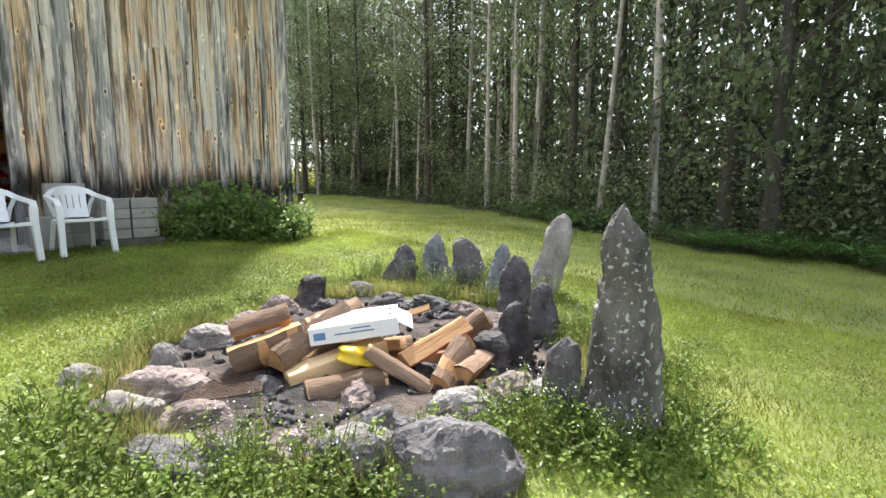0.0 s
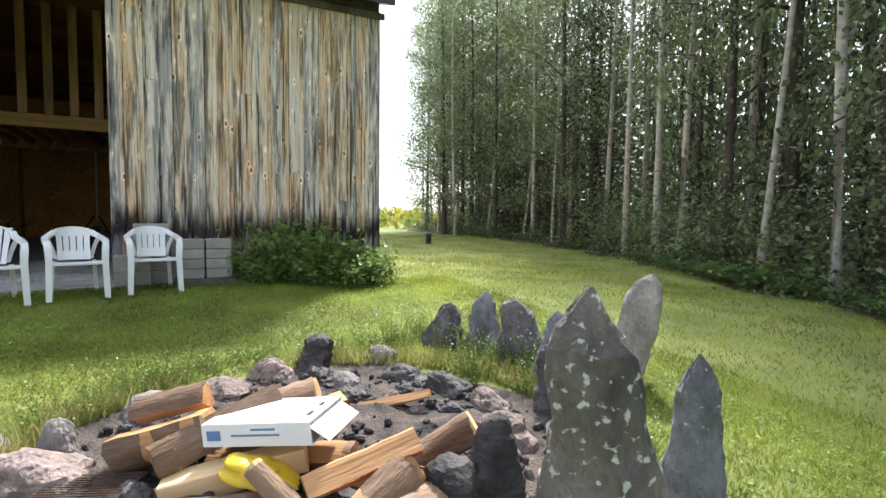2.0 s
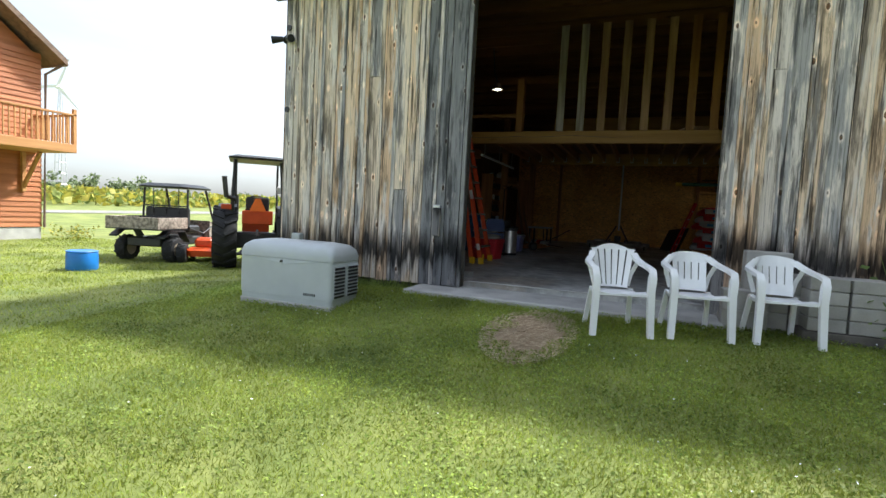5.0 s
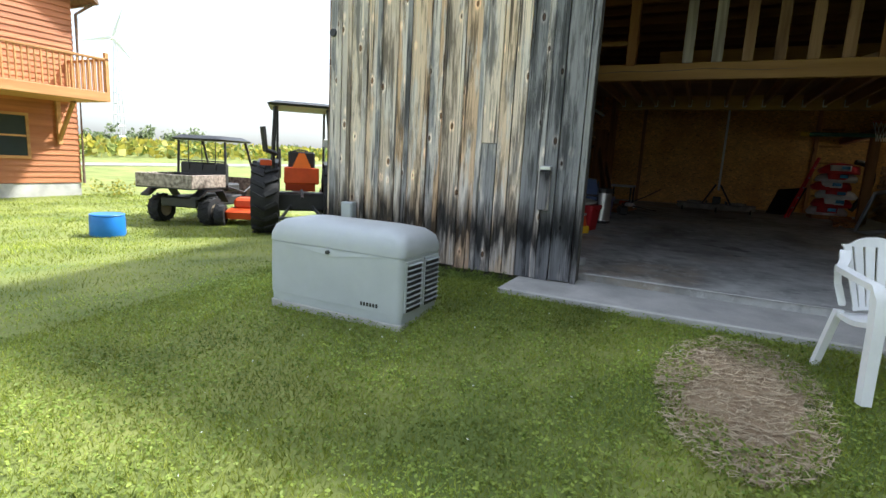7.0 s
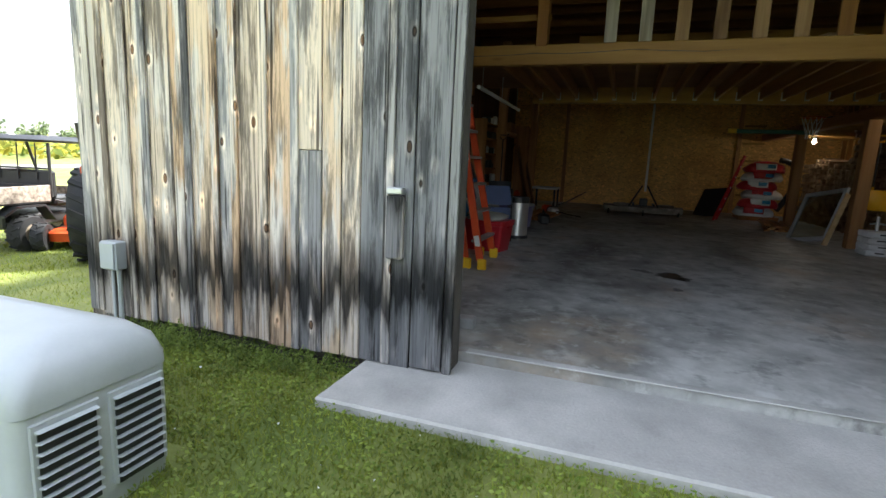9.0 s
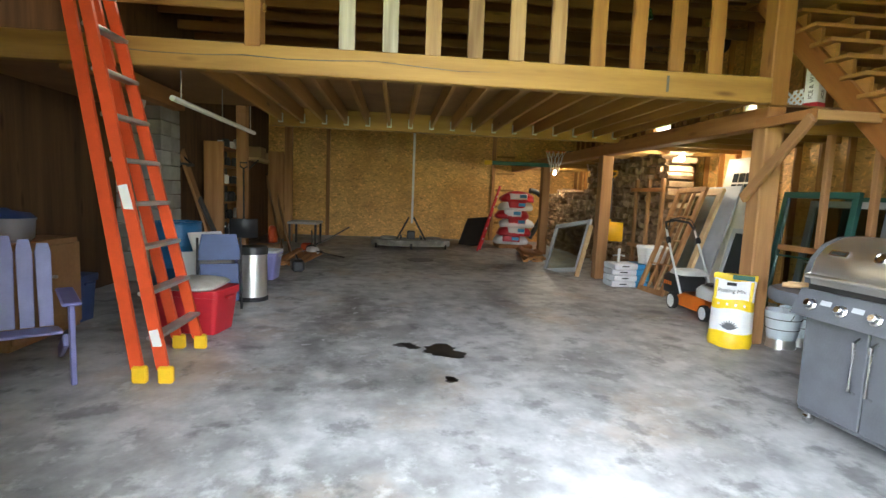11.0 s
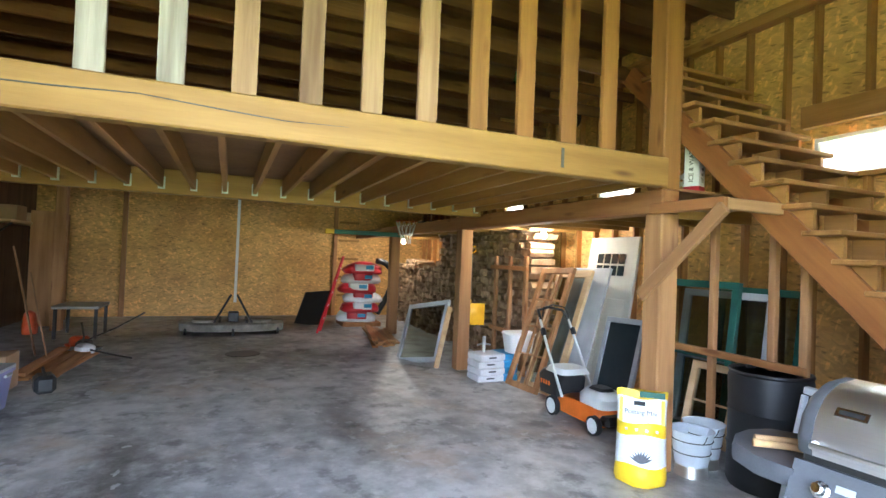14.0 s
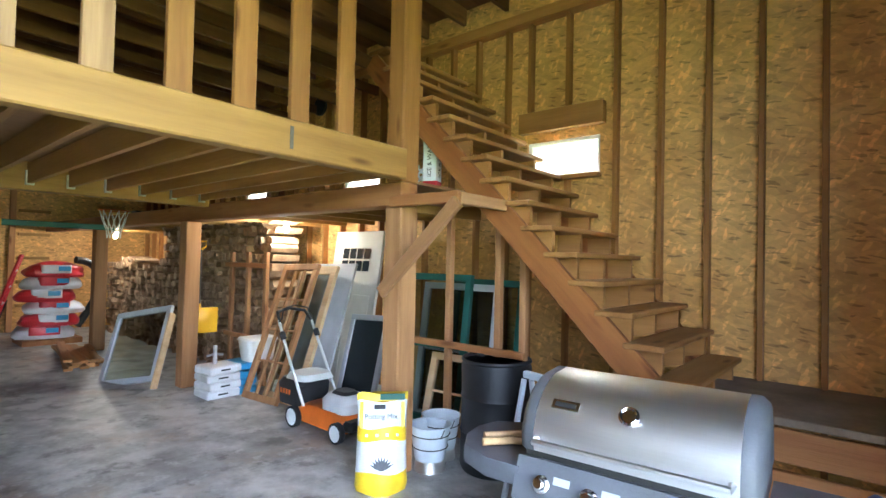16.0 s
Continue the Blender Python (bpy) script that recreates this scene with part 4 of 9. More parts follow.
rows = ((0.9, (0, 1, 2, 3, 1, 0, 4), 1.6, 0.95, 1.9), (2.9, (2, 3, 4, 0, 4, 5), 1.7, 1.0, 2.3), (5.2, (3, 5, 4, 5, 4), 1.9, 1.05, 2.3))
for off, kinds, gap, big, tall in rows:
    x = 7.5
    while x > -35.0:
        k = kinds[rt.randrange(len(kinds))]
        if off < 1 and x > -4.5:
            k = rt.choice((4, 4, 3, 4, 5, 0))
        elif off < 1 and x > -13:
            k = rt.choice((3, 4, 0, 2, 4, 1))
        if x < -30 and k > 4:
            k = 2
        xx = x + rt.uniform(-0.5, 0.5)
        plant_tree(k, xx, edge_y(xx) + off + rt.uniform(-0.5, 0.6), big * rt.uniform(0.85, 1.1) * (0.95 if xx < -15 else 1.0), rt.uniform(0, 360), tall if xx > -13 else 1.4)
        x -= gap * rt.uniform(0.8, 1.2)
# the last trees of the row, past the barn's corner
for k, x, y, s in ((3, -24.8, 14.4, 1.0), (0, -26.6, 14.9, 0.95), (4, -28.4, 15.9, 1.0), (1, -31.0, 16.6, 1.05), (2, -22.8, 14.0, 0.9)):
    plant_tree(k, x, y, s, 70 * k, 1.4)

# deep woods behind the first rows: foliage coloured dark for shade, and stems that nobody could count
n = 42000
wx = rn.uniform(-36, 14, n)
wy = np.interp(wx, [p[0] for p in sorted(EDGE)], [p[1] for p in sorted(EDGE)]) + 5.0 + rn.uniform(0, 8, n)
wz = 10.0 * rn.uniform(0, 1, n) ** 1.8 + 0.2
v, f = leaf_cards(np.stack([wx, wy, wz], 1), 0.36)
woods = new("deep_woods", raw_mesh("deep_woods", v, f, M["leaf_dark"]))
tagged(woods, "foliage deep inside the wood, its shade put into the dark leaf colour", "woods", kind="stuff")
g = G()
for i in range(120):
    x = rt.uniform(-36, 10)
    y = edge_y(x) + rt.uniform(4, 13)
    g.cyl((x, y, 0), (x + rt.uniform(-0.4, 0.4), y, rt.uniform(8, 13)), rt.uniform(0.06, 0.14), 0.03, 6)
tagged(new("deep_stems", g.mesh("deep_stems", M["bark"])), "dark tree stems deep inside the wood", "woods", kind="stuff")
# leaf litter under the trees
v, f = [], []
for i in range(64):
    x = 14 - i * 0.8
    jag = 0.35 * math.sin(i * 1.7) + 0.2 * math.sin(i * 4.1)
    y0 = edge_y(x) - 0.3 + jag
    for j, y in enumerate((y0, y0 + 2, y0 + 5, y0 + 9, y0 + 16)):
        v.append((x, y, gz(x, y) + 0.012 + 0.02 * (j > 0)))
        if i and j:
            a = i * 5 + j
            f.append((a, a - 1, a - 6, a - 5))
tagged(new("forest_floor", raw_mesh("forest_floor", v, f, M["dirt_dark"])), "dark leaf litter under the trees", "ground", kind="structure")

# undergrowth along the edge, its green darkened for the shade under the trees
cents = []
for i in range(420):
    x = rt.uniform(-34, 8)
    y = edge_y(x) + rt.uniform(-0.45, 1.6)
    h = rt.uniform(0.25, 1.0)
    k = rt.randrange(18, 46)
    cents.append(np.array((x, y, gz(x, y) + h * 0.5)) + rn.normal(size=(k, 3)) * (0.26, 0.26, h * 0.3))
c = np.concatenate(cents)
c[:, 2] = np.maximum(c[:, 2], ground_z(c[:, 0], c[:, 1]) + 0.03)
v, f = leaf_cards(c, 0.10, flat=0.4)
# taller bushes where the wood comes nearest the lawn
cents = []
for i in range(300):
    x = rt.uniform(-15, 8)
    y = edge_y(x) + rt.uniform(0.2, 2.6)
    h = rt.uniform(0.8, 2.6) if x < -5 else rt.uniform(0.8, 5.5)
    k = rt.randrange(60, 130)
    cents.append(np.array((x, y, gz(x, y) + h * 0.55)) + rn.normal(size=(k, 3)) * (0.45, 0.45, h * 0.26))
c2 = np.concatenate(cents)
c2[:, 2] = np.maximum(c2[:, 2], ground_z(c2[:, 0], c2[:, 1]) + 0.05)
tagged(new("edge_bushes", raw_mesh("edge_bushes", *leaf_cards(c2, 0.105, flat=0.35), M["leaf"])), "tall leafy bushes under the edge trees", "bushes", kind="stuff")
tagged(new("undergrowth", raw_mesh("undergrowth", v, f, M["shade_toned_weed"])), "low leafy undergrowth along the wood's edge, shade put into its green", "undergrowth", kind="stuff")

# ferns
g = G()
vv, ff = [], []
for i in range(11):
    a = i * 2.39
    ln = 0.62 + 0.12 * (i % 3)
    for j in range(12):
        u = (j + 1) / 12
        r = ln * u
        z = 0.5 * math.sin(2.2 * u) * ln
        w = 0.12 * math.sin(math.pi * (0.12 + 0.85 * u)) * 1.1
        for s in (-1, 1):
            c = Vector((math.cos(a) * r, math.sin(a) * r, z))
            side = Vector((-math.sin(a), math.cos(a), 0)) * s
            fwd = Vector((math.cos(a), math.sin(a), -0.1))
            tip = c + side * w + fwd * 0.05 + Vector((0, 0, -0.02))
            o = len(vv)
            vv += [tuple(c - fwd * 0.018), tuple(c + side * w * 0.5 - fwd * 0.004), tuple(tip), tuple(c + side * w * 0.5 + fwd * 0.035)]
            ff.append((o, o + 1, o + 2, o + 3))
fern = new("fern", raw_mesh("fern", vv, ff, M["fern"]))
tagged(fern, "bright green fern at the shaded wood's edge", "fern", "ferns at the wood's edge")
first = True
for i in range(46):
    x = rt.uniform(-9, 4.5) if i > 12 else rt.uniform(-3, 3.5)
    y = edge_y(x) - rt.uniform(-0.5, 0.45)
    s = rt.uniform(0.65, 1.1)
    m = pose(x, y, gz(x, y) - 0.01, 0, 0, rt.uniform(0, 360)) @ Matrix.Diagonal((s, s, s, 1))
    if first:
        fern.matrix_basis, first = m, False
    else:
        copy_thing(fern, pose(0, 0, 0)).matrix_basis = m

# lawn: blades and clover
PIT = (-2.75, 2.15)


def bare(x, y):
    """Where no lawn grows: barn, apron, fire pit, generator pad, worn soil."""
    barn_in = (x < WX + 0.05) & (y > WL) & (y < WR) & (x > WB)
    ap = (x < -7.26) & (y > -2.72) & (y < 0.82) & (x > -8.2)
    pit = ((x - PIT[0]) / 1.35) ** 2 + ((y - PIT[1]) / 1.5) ** 2 < 1
    gen = (x < -6.11) & (x > -6.75) & (y > -4.15) & (y < -2.97)
    soil = ((x + 6.3) / 0.66) ** 2 + ((y + 0.92) / 0.33) ** 2 < 0.62 + 0.5 * np.sin(11 * x + 3 * y) * np.sin(13 * y)
    return barn_in | ap | pit | gen | soil


def scatter(n, x0, x1, y0, y1, rs):
    x, y = rs.uniform(x0, x1, n), rs.uniform(y0, y1, n)
    ok = ~bare(x, y) & (y < np.interp(x, [p[0] for p in sorted(EDGE)], [p[1] for p in sorted(EDGE)]) + 0.3)
    return x[ok], y[ok]


parts_v = []
for n, (x0, x1, y0, y1), hh, ww in ((420000, (-7.9, 1.2, -5.5, 5.5), 0.032, 0.006), (150000, (-12, 2.5, -11, 10), 0.036, 0.009), (80000, (-24, 4, 4.4, 17), 0.042, 0.014), (40000, (-14, -4, -19, -9), 0.042, 0.016)):
    x, y = scatter(n, x0, x1, y0, y1, rn)
    k = len(x)
    z = ground_z(x, y)
    a = rn.uniform(0, 2 * np.pi, k)
    patch = 0.75 + 0.5 * (0.5 + 0.5 * np.sin(x * 1.7 + 1.3 * np.sin(y * 1.1)) * np.sin(y * 1.9 + x * 0.6))
    h = hh * rn.uniform(0.5, 1.4, k) * patch
    w = ww * rn.uniform(0.6, 1.3, k)
    lx, ly = rn.normal(size=(2, k)) * h * 0.55
    tri = np.stack([np.stack([x - np.cos(a) * w / 2, y - np.sin(a) * w / 2, z - 0.004], 1), np.stack([x + np.cos(a) * w / 2, y + np.sin(a) * w / 2, z - 0.004], 1), np.stack([x + lx, y + ly, z + h], 1)], 1)
    parts_v.append(tri.reshape(-1, 3))
v = np.concatenate(parts_v)
tagged(new("grass", raw_mesh("grass", v, np.arange(len(v)).reshape(-1, 3), M["grass"])), "short mown lawn grass", "grass", kind="stuff")
x, y = scatter(150000, -7.9, 1.0, -5.5, 5.0, rn)
keep = np.sin(x * 2.3 + np.sin(y * 3.1)) * np.sin(y * 2.7 + 1.4 * np.sin(x * 1.9)) + rn.uniform(-0.8, 0.8, len(x)) > 0.1
x, y = x[keep], y[keep]
x2, y2 = scatter(95000, -7.9, -2.2, -7.0, 3.5, rn)
keep = rn.uniform(0, 1, len(x2)) < np.clip((-x2 - 2.4) / 3.5, 0, 1) * np.clip((y2 + 6.8) / 2.2, 0, 1) * np.clip((3.5 - y2) / 2.0, 0, 1)
x2, y2 = x2[keep], y2[keep]
x, y = np.concatenate([x, x2]), np.concatenate([y, y2])
v, f = leaf_cards(np.stack([x, y, ground_z(x, y) + rn.uniform(0.012, 0.045, len(x))], 1), 0.021, flat=0.7)
tagged(new("clover", raw_mesh("clover", v, f, M["clover_leaf"])), "clover leaves in the lawn", "clover", kind="stuff")
x, y = scatter(420, -7.6, -1.0, -3.5, 5.0, rn)
v, f = leaf_cards(np.stack([x, y, ground_z(x, y) + rn.uniform(0.04, 0.07, len(x))], 1), 0.014, flat=0.3)
tagged(new("clover_flowers", raw_mesh("clover_flowers", v, f, M["white_plastic"])), "white clover blossoms in the lawn", "clover", kind="stuff")
# uncut grass leaning over the rim of the fire pit
k = 9000
a = rn.uniform(0, 2 * np.pi, k)
keep = np.sin(a * 3 + 1.0) + np.sin(a * 7) + rn.uniform(-1, 1, k) > -0.4
a = a[keep]
k = len(a)
r = 1.0 + np.abs(rn.normal(size=k)) * 0.09
x, y = PIT[0] + 1.33 * r * np.cos(a), PIT[1] + 1.5 * r * np.sin(a)
h, b, w = rn.uniform(0.06, 0.2, k), rn.uniform(0, np.pi, k), rn.uniform(0.003, 0.006, k)
z = ground_z(x, y)
lx, ly = rn.normal(size=(2, k)) * h * 0.4
tri = np.stack([np.stack([x - np.cos(b) * w, y - np.sin(b) * w, z - 0.01], 1), np.stack([x + np.cos(b) * w, y + np.sin(b) * w, z - 0.01], 1), np.stack([x + lx, y + ly, z + h], 1)], 1).reshape(-1, 3)
tagged(new("long_grass", raw_mesh("long_grass", tri, np.arange(3 * k).reshape(-1, 3), M["long_grass"])), "uncut grass half dried round the fire pit", "grass", kind="stuff")
# worn patch of soil
v, f = [(-6.3, -0.92, gz(-6.3, -0.92) + 0.012)], []
for i in range(40):
    a = i * 2 * math.pi / 40
    r = 1 + 0.14 * math.sin(3 * a) + 0.1 * math.sin(7 * a + 1) + rt.uniform(-0.05, 0.05)
    x, y = -6.3 + 0.70 * r * math.cos(a), -0.92 + 0.36 * r * math.sin(a)
    v.append((x, y, gz(x, y) + 0.008))
    f.append((0, i + 1, (i + 1) % 40 + 1))
tagged(new("soil_patch", raw_mesh("soil_patch", v, f, M["soil"])), "bare worn patch of dry soil in the lawn", "soil", kind="structure")
# dry clippings strewn on it
k = 4200
a, r = rn.uniform(0, 2 * np.pi, k), np.sqrt(rn.uniform(0, 1.25, k))
x, y = -6.3 + 0.72 * r * np.cos(a), -0.92 + 0.38 * r * np.sin(a)
b, w = rn.uniform(0, np.pi, k), rn.uniform(0.02, 0.055, k)
z = ground_z(x, y) + rn.uniform(0.012, 0.03, k)
tri = np.stack([np.stack([x - np.cos(b) * w, y - np.sin(b) * w, z], 1), np.stack([x + np.cos(b) * w, y + np.sin(b) * w, z + rn.uniform(-0.006, 0.012, k)], 1), np.stack([x + np.sin(b) * 0.006, y - np.cos(b) * 0.006, z + 0.002], 1)], 1).reshape(-1, 3)
tagged(new("dry_straw", raw_mesh("dry_straw", tri, np.arange(3 * k).reshape(-1, 3), M["straw"])), "dry grass clippings on the bare soil", "straw", kind="stuff")


# ---- weeds round the fire pit and at the barn's foot ----
def weed_mesh(seed, n, h, spread, size):
    rs = np.random.RandomState(seed)
    st, c = G(), []
    for i in range(max(4, n // 14)):
        a, r = rs.uniform(0, 6.28), spread * math.sqrt(rs.uniform(0, 1))
        b = Vector((math.cos(a) * r, math.sin(a) * r, -0.02))
        t = b + Vector((rs.normal() * 0.1 * h / 0.3, rs.normal() * 0.1 * h / 0.3, h * rs.uniform(0.6, 1.15)))
        st.tube([b, (b + t) / 2 + Vector((0.01, 0, 0)), t], [0.004, 0.003, 0.002], 4)
        for j in range(14):
            c.append(np.array(b.lerp(t, rs.uniform(0.15, 1.0))) + rs.normal(size=3) * (size * 0.9, size * 0.9, size * 0.5))
    v, f = leaf_cards(np.array(c), size, rs=rs, flat=0.45)
    return st, v, f


WEEDS = {}
for key, n, h, sp, size, lm, label in (("low", 800, 0.17, 0.26, 0.024, "weed", "tangle of low green weeds among the stones"), ("tall", 700, 0.36, 0.22, 0.024, "weed", "tall flowering weeds beside the fire pit"), ("shrub", 620, 0.72, 0.36, 0.085, "shrub_leaf", "leafy green shrub at the foot of the barn wall")):
    st, v, f = weed_mesh(len(key) + n, n, h, sp, size)
    t = thing("weed_clump" if key != "shrub" else "shrub", pose(0, 0, -5), label, "weeds" if key != "shrub" else "shrub", "weeds round the fire pit" if key != "shrub" else "shrubs by the barn")
    tagged(part("stem_growth", st, M["weed"], t), kind="stuff")
    part("leaves", raw_mesh("leaves", v, f, M[lm]), None, t)
    if key == "tall":
        c = np.random.RandomState(3).normal(size=(60, 3)) * (0.13, 0.13, 0.07) + (0, 0, 0.33)
        tagged(part("blossom", raw_mesh("blossom", *leaf_cards(c, 0.016), M["white_plastic"]), None, t, "small white blossoms"), kind="stuff")
    WEEDS[key] = [t, False]


def weed(key, x, y, s=1.0):
    m = pose(x, y, gz(x, y), 0, 0, rt.uniform(0, 360)) @ Matrix.Diagonal((s, s, s * rt.uniform(0.85, 1.15), 1))
    t, done = WEEDS[key]
    if not done:
        t.matrix_basis = m
        WEEDS[key][1] = True
    else:
        copy_thing(t, pose(0, 0, 0)).matrix_basis = m


for x, y, s in ((-7.45, 2.15, 0.8), (-7.35, 2.6, 1.0), (-7.45, 3.0, 1.1), (-7.3, 3.3, 0.95), (-7.5, 3.6, 1.0), (-7.3, 3.9, 0.85), (-7.45, 4.2, 0.75), (-7.1, 3.0, 0.65), (-7.05, 3.6, 0.6), (-7.1, 2.4, 0.55), (-7.6, 3.3, 1.15)):
    weed("shrub", x, y, s)
for x, y, s in ((-4.35, 4.2, 0.8), (-4.1, 3.6, 0.6), (-3.9, 3.7, 0.6), (-3.7, 4.5, 0.9), (-3.55, 3.7, 0.6), (-3.3, 3.9, 0.7), (-3.0, 3.7, 0.65), (-4.5, 3.5, 0.6), (-4.3, 3.2, 0.7), (-3.4, 3.4, 0.7), (-2.7, 4.0, 0.8), (-1.9, 3.5, 0.7), (-1.7, 1.05, 0.8), (-2.1, 0.85, 0.7), (-1.35, 2.05, 0.8), (-1.2, 2.2, 0.75), (-0.95, 2.15, 0.7)):
    weed("tall", x, y, s)
for x, y, s in ((-3.0, 0.25, 1.2), (-2.7, 0.15, 1.4), (-2.4, 0.2, 1.3), (-2.1, 0.3, 1.2), (-2.0, 0.6, 1.0), (-1.8, 0.8, 1.1), (-1.75, 1.2, 1.0), (-1.55, 1.15, 1.0), (-1.45, 2.0, 1.1), (-1.3, 2.15, 1.2), (-1.0, 2.1, 1.2), (-0.8, 2.35, 1.2), (-0.75, 2.65, 1.1), (-1.0, 2.85, 1.0), (-1.2, 3.4, 1.0), (-1.5, 3.6, 0.8), (-1.6, 1.75, 0.9), (-2.0, 3.4, 0.9), (-2.2, 3.7, 0.8), (-4.4, 2.0, 0.8), (-4.3, 1.6, 0.7), (-4.1, 1.3, 0.8), (-3.9, 1.05, 0.8), (-4.4, 2.6, 0.8), (-3.7, 0.8, 0.8), (-4.45, 3.0, 0.9)):
    weed("low", x, y, s)
for i in range(9):
    weed("low", -7.72 + 0.05 * math.sin(i * 2.1), -4.95 + 0.25 * i, 0.75 + 0.15 * math.sin(i * 3.3))

# ---- yard materials ----
def lichen_stone(name, dark, light, spots=0.5):
    m = shade(name, dark, 0.85, 0.4, 7, 38, 0.9, second=light, stretch=(1, 1, 0.5), rand=0.2, depth=0.03)
    n, l = m.node_tree.nodes, m.node_tree.links
    b = n["Principled BSDF"]
    prev = b.inputs["Base Color"].links[0].from_socket
    tc = n.new("ShaderNodeTexCoord")
    v = n.new("ShaderNodeTexNoise")
    v.inputs["Scale"].default_value, v.inputs["Detail"].default_value = 30, 7
    l.new(tc.outputs["Object"], v.inputs["Vector"])
    r = n.new("ShaderNodeValToRGB")
    e = r.color_ramp.elements
    e[0].position, e[0].color = 0.71 - 0.1 * spots, (0, 0, 0, 1)
    e[1].position, e[1].color = 0.76 - 0.1 * spots, (1, 1, 1, 1)
    l.new(v.outputs[0], r.inputs[0])
    mx = n.new("ShaderNodeMixRGB")
    mx.inputs[2].default_value = (0.44, 0.45, 0.42, 1)
    l.new(r.outputs[0], mx.inputs[0])
    l.new(prev, mx.inputs[1])
    l.new(mx.outputs[0], b.inputs["Base Color"])
    return m


M["lichen"] = lichen_stone("lichened_schist", (0.055, 0.05, 0.048), (0.19, 0.17, 0.155), 1.25)
M["stone_blue"] = lichen_stone("blue_grey_stone", (0.09, 0.095, 0.105), (0.23, 0.24, 0.25), 0.3)
M["stone_dark"] = lichen_stone("dark_stone", (0.055, 0.05, 0.052), (0.17, 0.155, 0.155), 0.4)
M["stone_pale"] = lichen_stone("pale_stone", (0.15, 0.135, 0.125), (0.32, 0.29, 0.27), 0.3)
M["stone_pink"] = lichen_stone("pinkish_flat_stone", (0.13, 0.10, 0.092), (0.29, 0.225, 0.205), 0.3)
M["charred"] = shade("charred_stone", (0.012, 0.012, 0.013), 0.7, 0.3, 5, 40, 0.6, second=(0.07, 0.06, 0.062), rand=0.2, depth=0.02)
M["ash"] = shade("ash_and_charcoal", (0.02, 0.019, 0.02), 0.95, 0.4, 6, 50, 0.9, second=(0.13, 0.10, 0.085), depth=0.03)
M["fire_wood"] = wood("split_wood", (0.52, 0.30, 0.14), (0.34, 0.17, 0.07), 0.75, 14, 0, rand=0.25, bump=0.7)
M["fire_end"] = shade("log_end", (0.50, 0.30, 0.14), 0.8, 0.25, 7, 60, 0.4, second=(0.68, 0.46, 0.24), rand=0.15)
M["log_bark"] = shade("log_bark", (0.13, 0.075, 0.045), 0.9, 0.35, 7, 40, 0.8, second=(0.28, 0.19, 0.13), stretch=(0.3, 1, 1), rand=0.2, depth=0.02)
M["red_bark"] = shade("red_bark", (0.30, 0.09, 0.045), 0.85, 0.35, 8, 50, 0.8, second=(0.42, 0.16, 0.08), depth=0.02)
M["sawn_pale"] = wood("pale_sawn_timber", (0.72, 0.52, 0.29), (0.6, 0.40, 0.2), 0.65, 10, 0, rand=0.1)
M["card_white"] = shade("white_cardboard", (0.76, 0.77, 0.79), 0.6, 0.05, 4, 60, 0.08)
M["yellow_bag"] = shade("yellow_film", (0.62, 0.43, 0.02), 0.35, 0.15, 9, 50, 0.4)
M["ink_blue"] = shade("blue_ink", (0.12, 0.22, 0.42), 0.6, 0.05, 10, 60, 0)
M["black_metal"] = shade("black_metal", (0.025, 0.025, 0.026), 0.5, 0.2, 6, 50, 0.1, spec=0.5)
M["rust"] = shade("rusty_wire", (0.11, 0.07, 0.05), 0.7, 0.3, 20, 90, 0.3, metal=0.5)
M["black_rubber"] = shade("black_rubber", (0.018, 0.018, 0.019), 0.75, 0.25, 8, 60, 0.3)
M["black_plastic"] = shade("black_plastic", (0.022, 0.023, 0.025), 0.45, 0.15, 6, 60, 0.1)
M["orange_paint"] = shade("orange_paint", (0.55, 0.07, 0.012), 0.4, 0.12, 5, 60, 0.05)
M["sign_orange"] = shade("orange_reflector", (0.85, 0.17, 0.02), 0.4, 0.05, 6, 60, 0)
M["blue_plastic"] = shade("blue_plastic", (0.02, 0.16, 0.50), 0.4, 0.1, 5, 60, 0.05)
M["camo"] = shade("camouflage_panel", (0.10, 0.08, 0.06), 0.6, 0.3, 14, 60, 0.1, second=(0.42, 0.36, 0.30))
M["rim"] = shade("muddy_rim", (0.34, 0.28, 0.21), 0.6, 0.25, 8, 60, 0.2)
M["siding"] = wood("cedar_siding", (0.43, 0.165, 0.065), (0.32, 0.11, 0.038), 0.6, 8, 0, knots=False, rand=0.15)
M["deck_wood"] = wood("cedar_deck", (0.50, 0.27, 0.105), (0.38, 0.18, 0.065), 0.6, 8, 0, knots=False)
M["shingle"] = shade("brown_roofing", (0.16, 0.11, 0.08), 0.85, 0.25, 8, 60, 0.4)
M["window_dark"] = shade("dark_window_glass", (0.03, 0.04, 0.045), 0.08, 0.1, 2, 20, 0, spec=0.6)
M["white_paint"] = shade("white_paint", (0.75, 0.75, 0.74), 0.5, 0.05, 5, 60, 0.05)
M["road_grey"] = shade("grey_gravel_road", (0.24, 0.23, 0.21), 0.9, 0.2, 2, 40, 0.3)
M["goldenrod"] = leaf_mat("goldenrod", (0.12, 0.19, 0.04), (0.45, 0.38, 0.06), 0.6, 0.4)


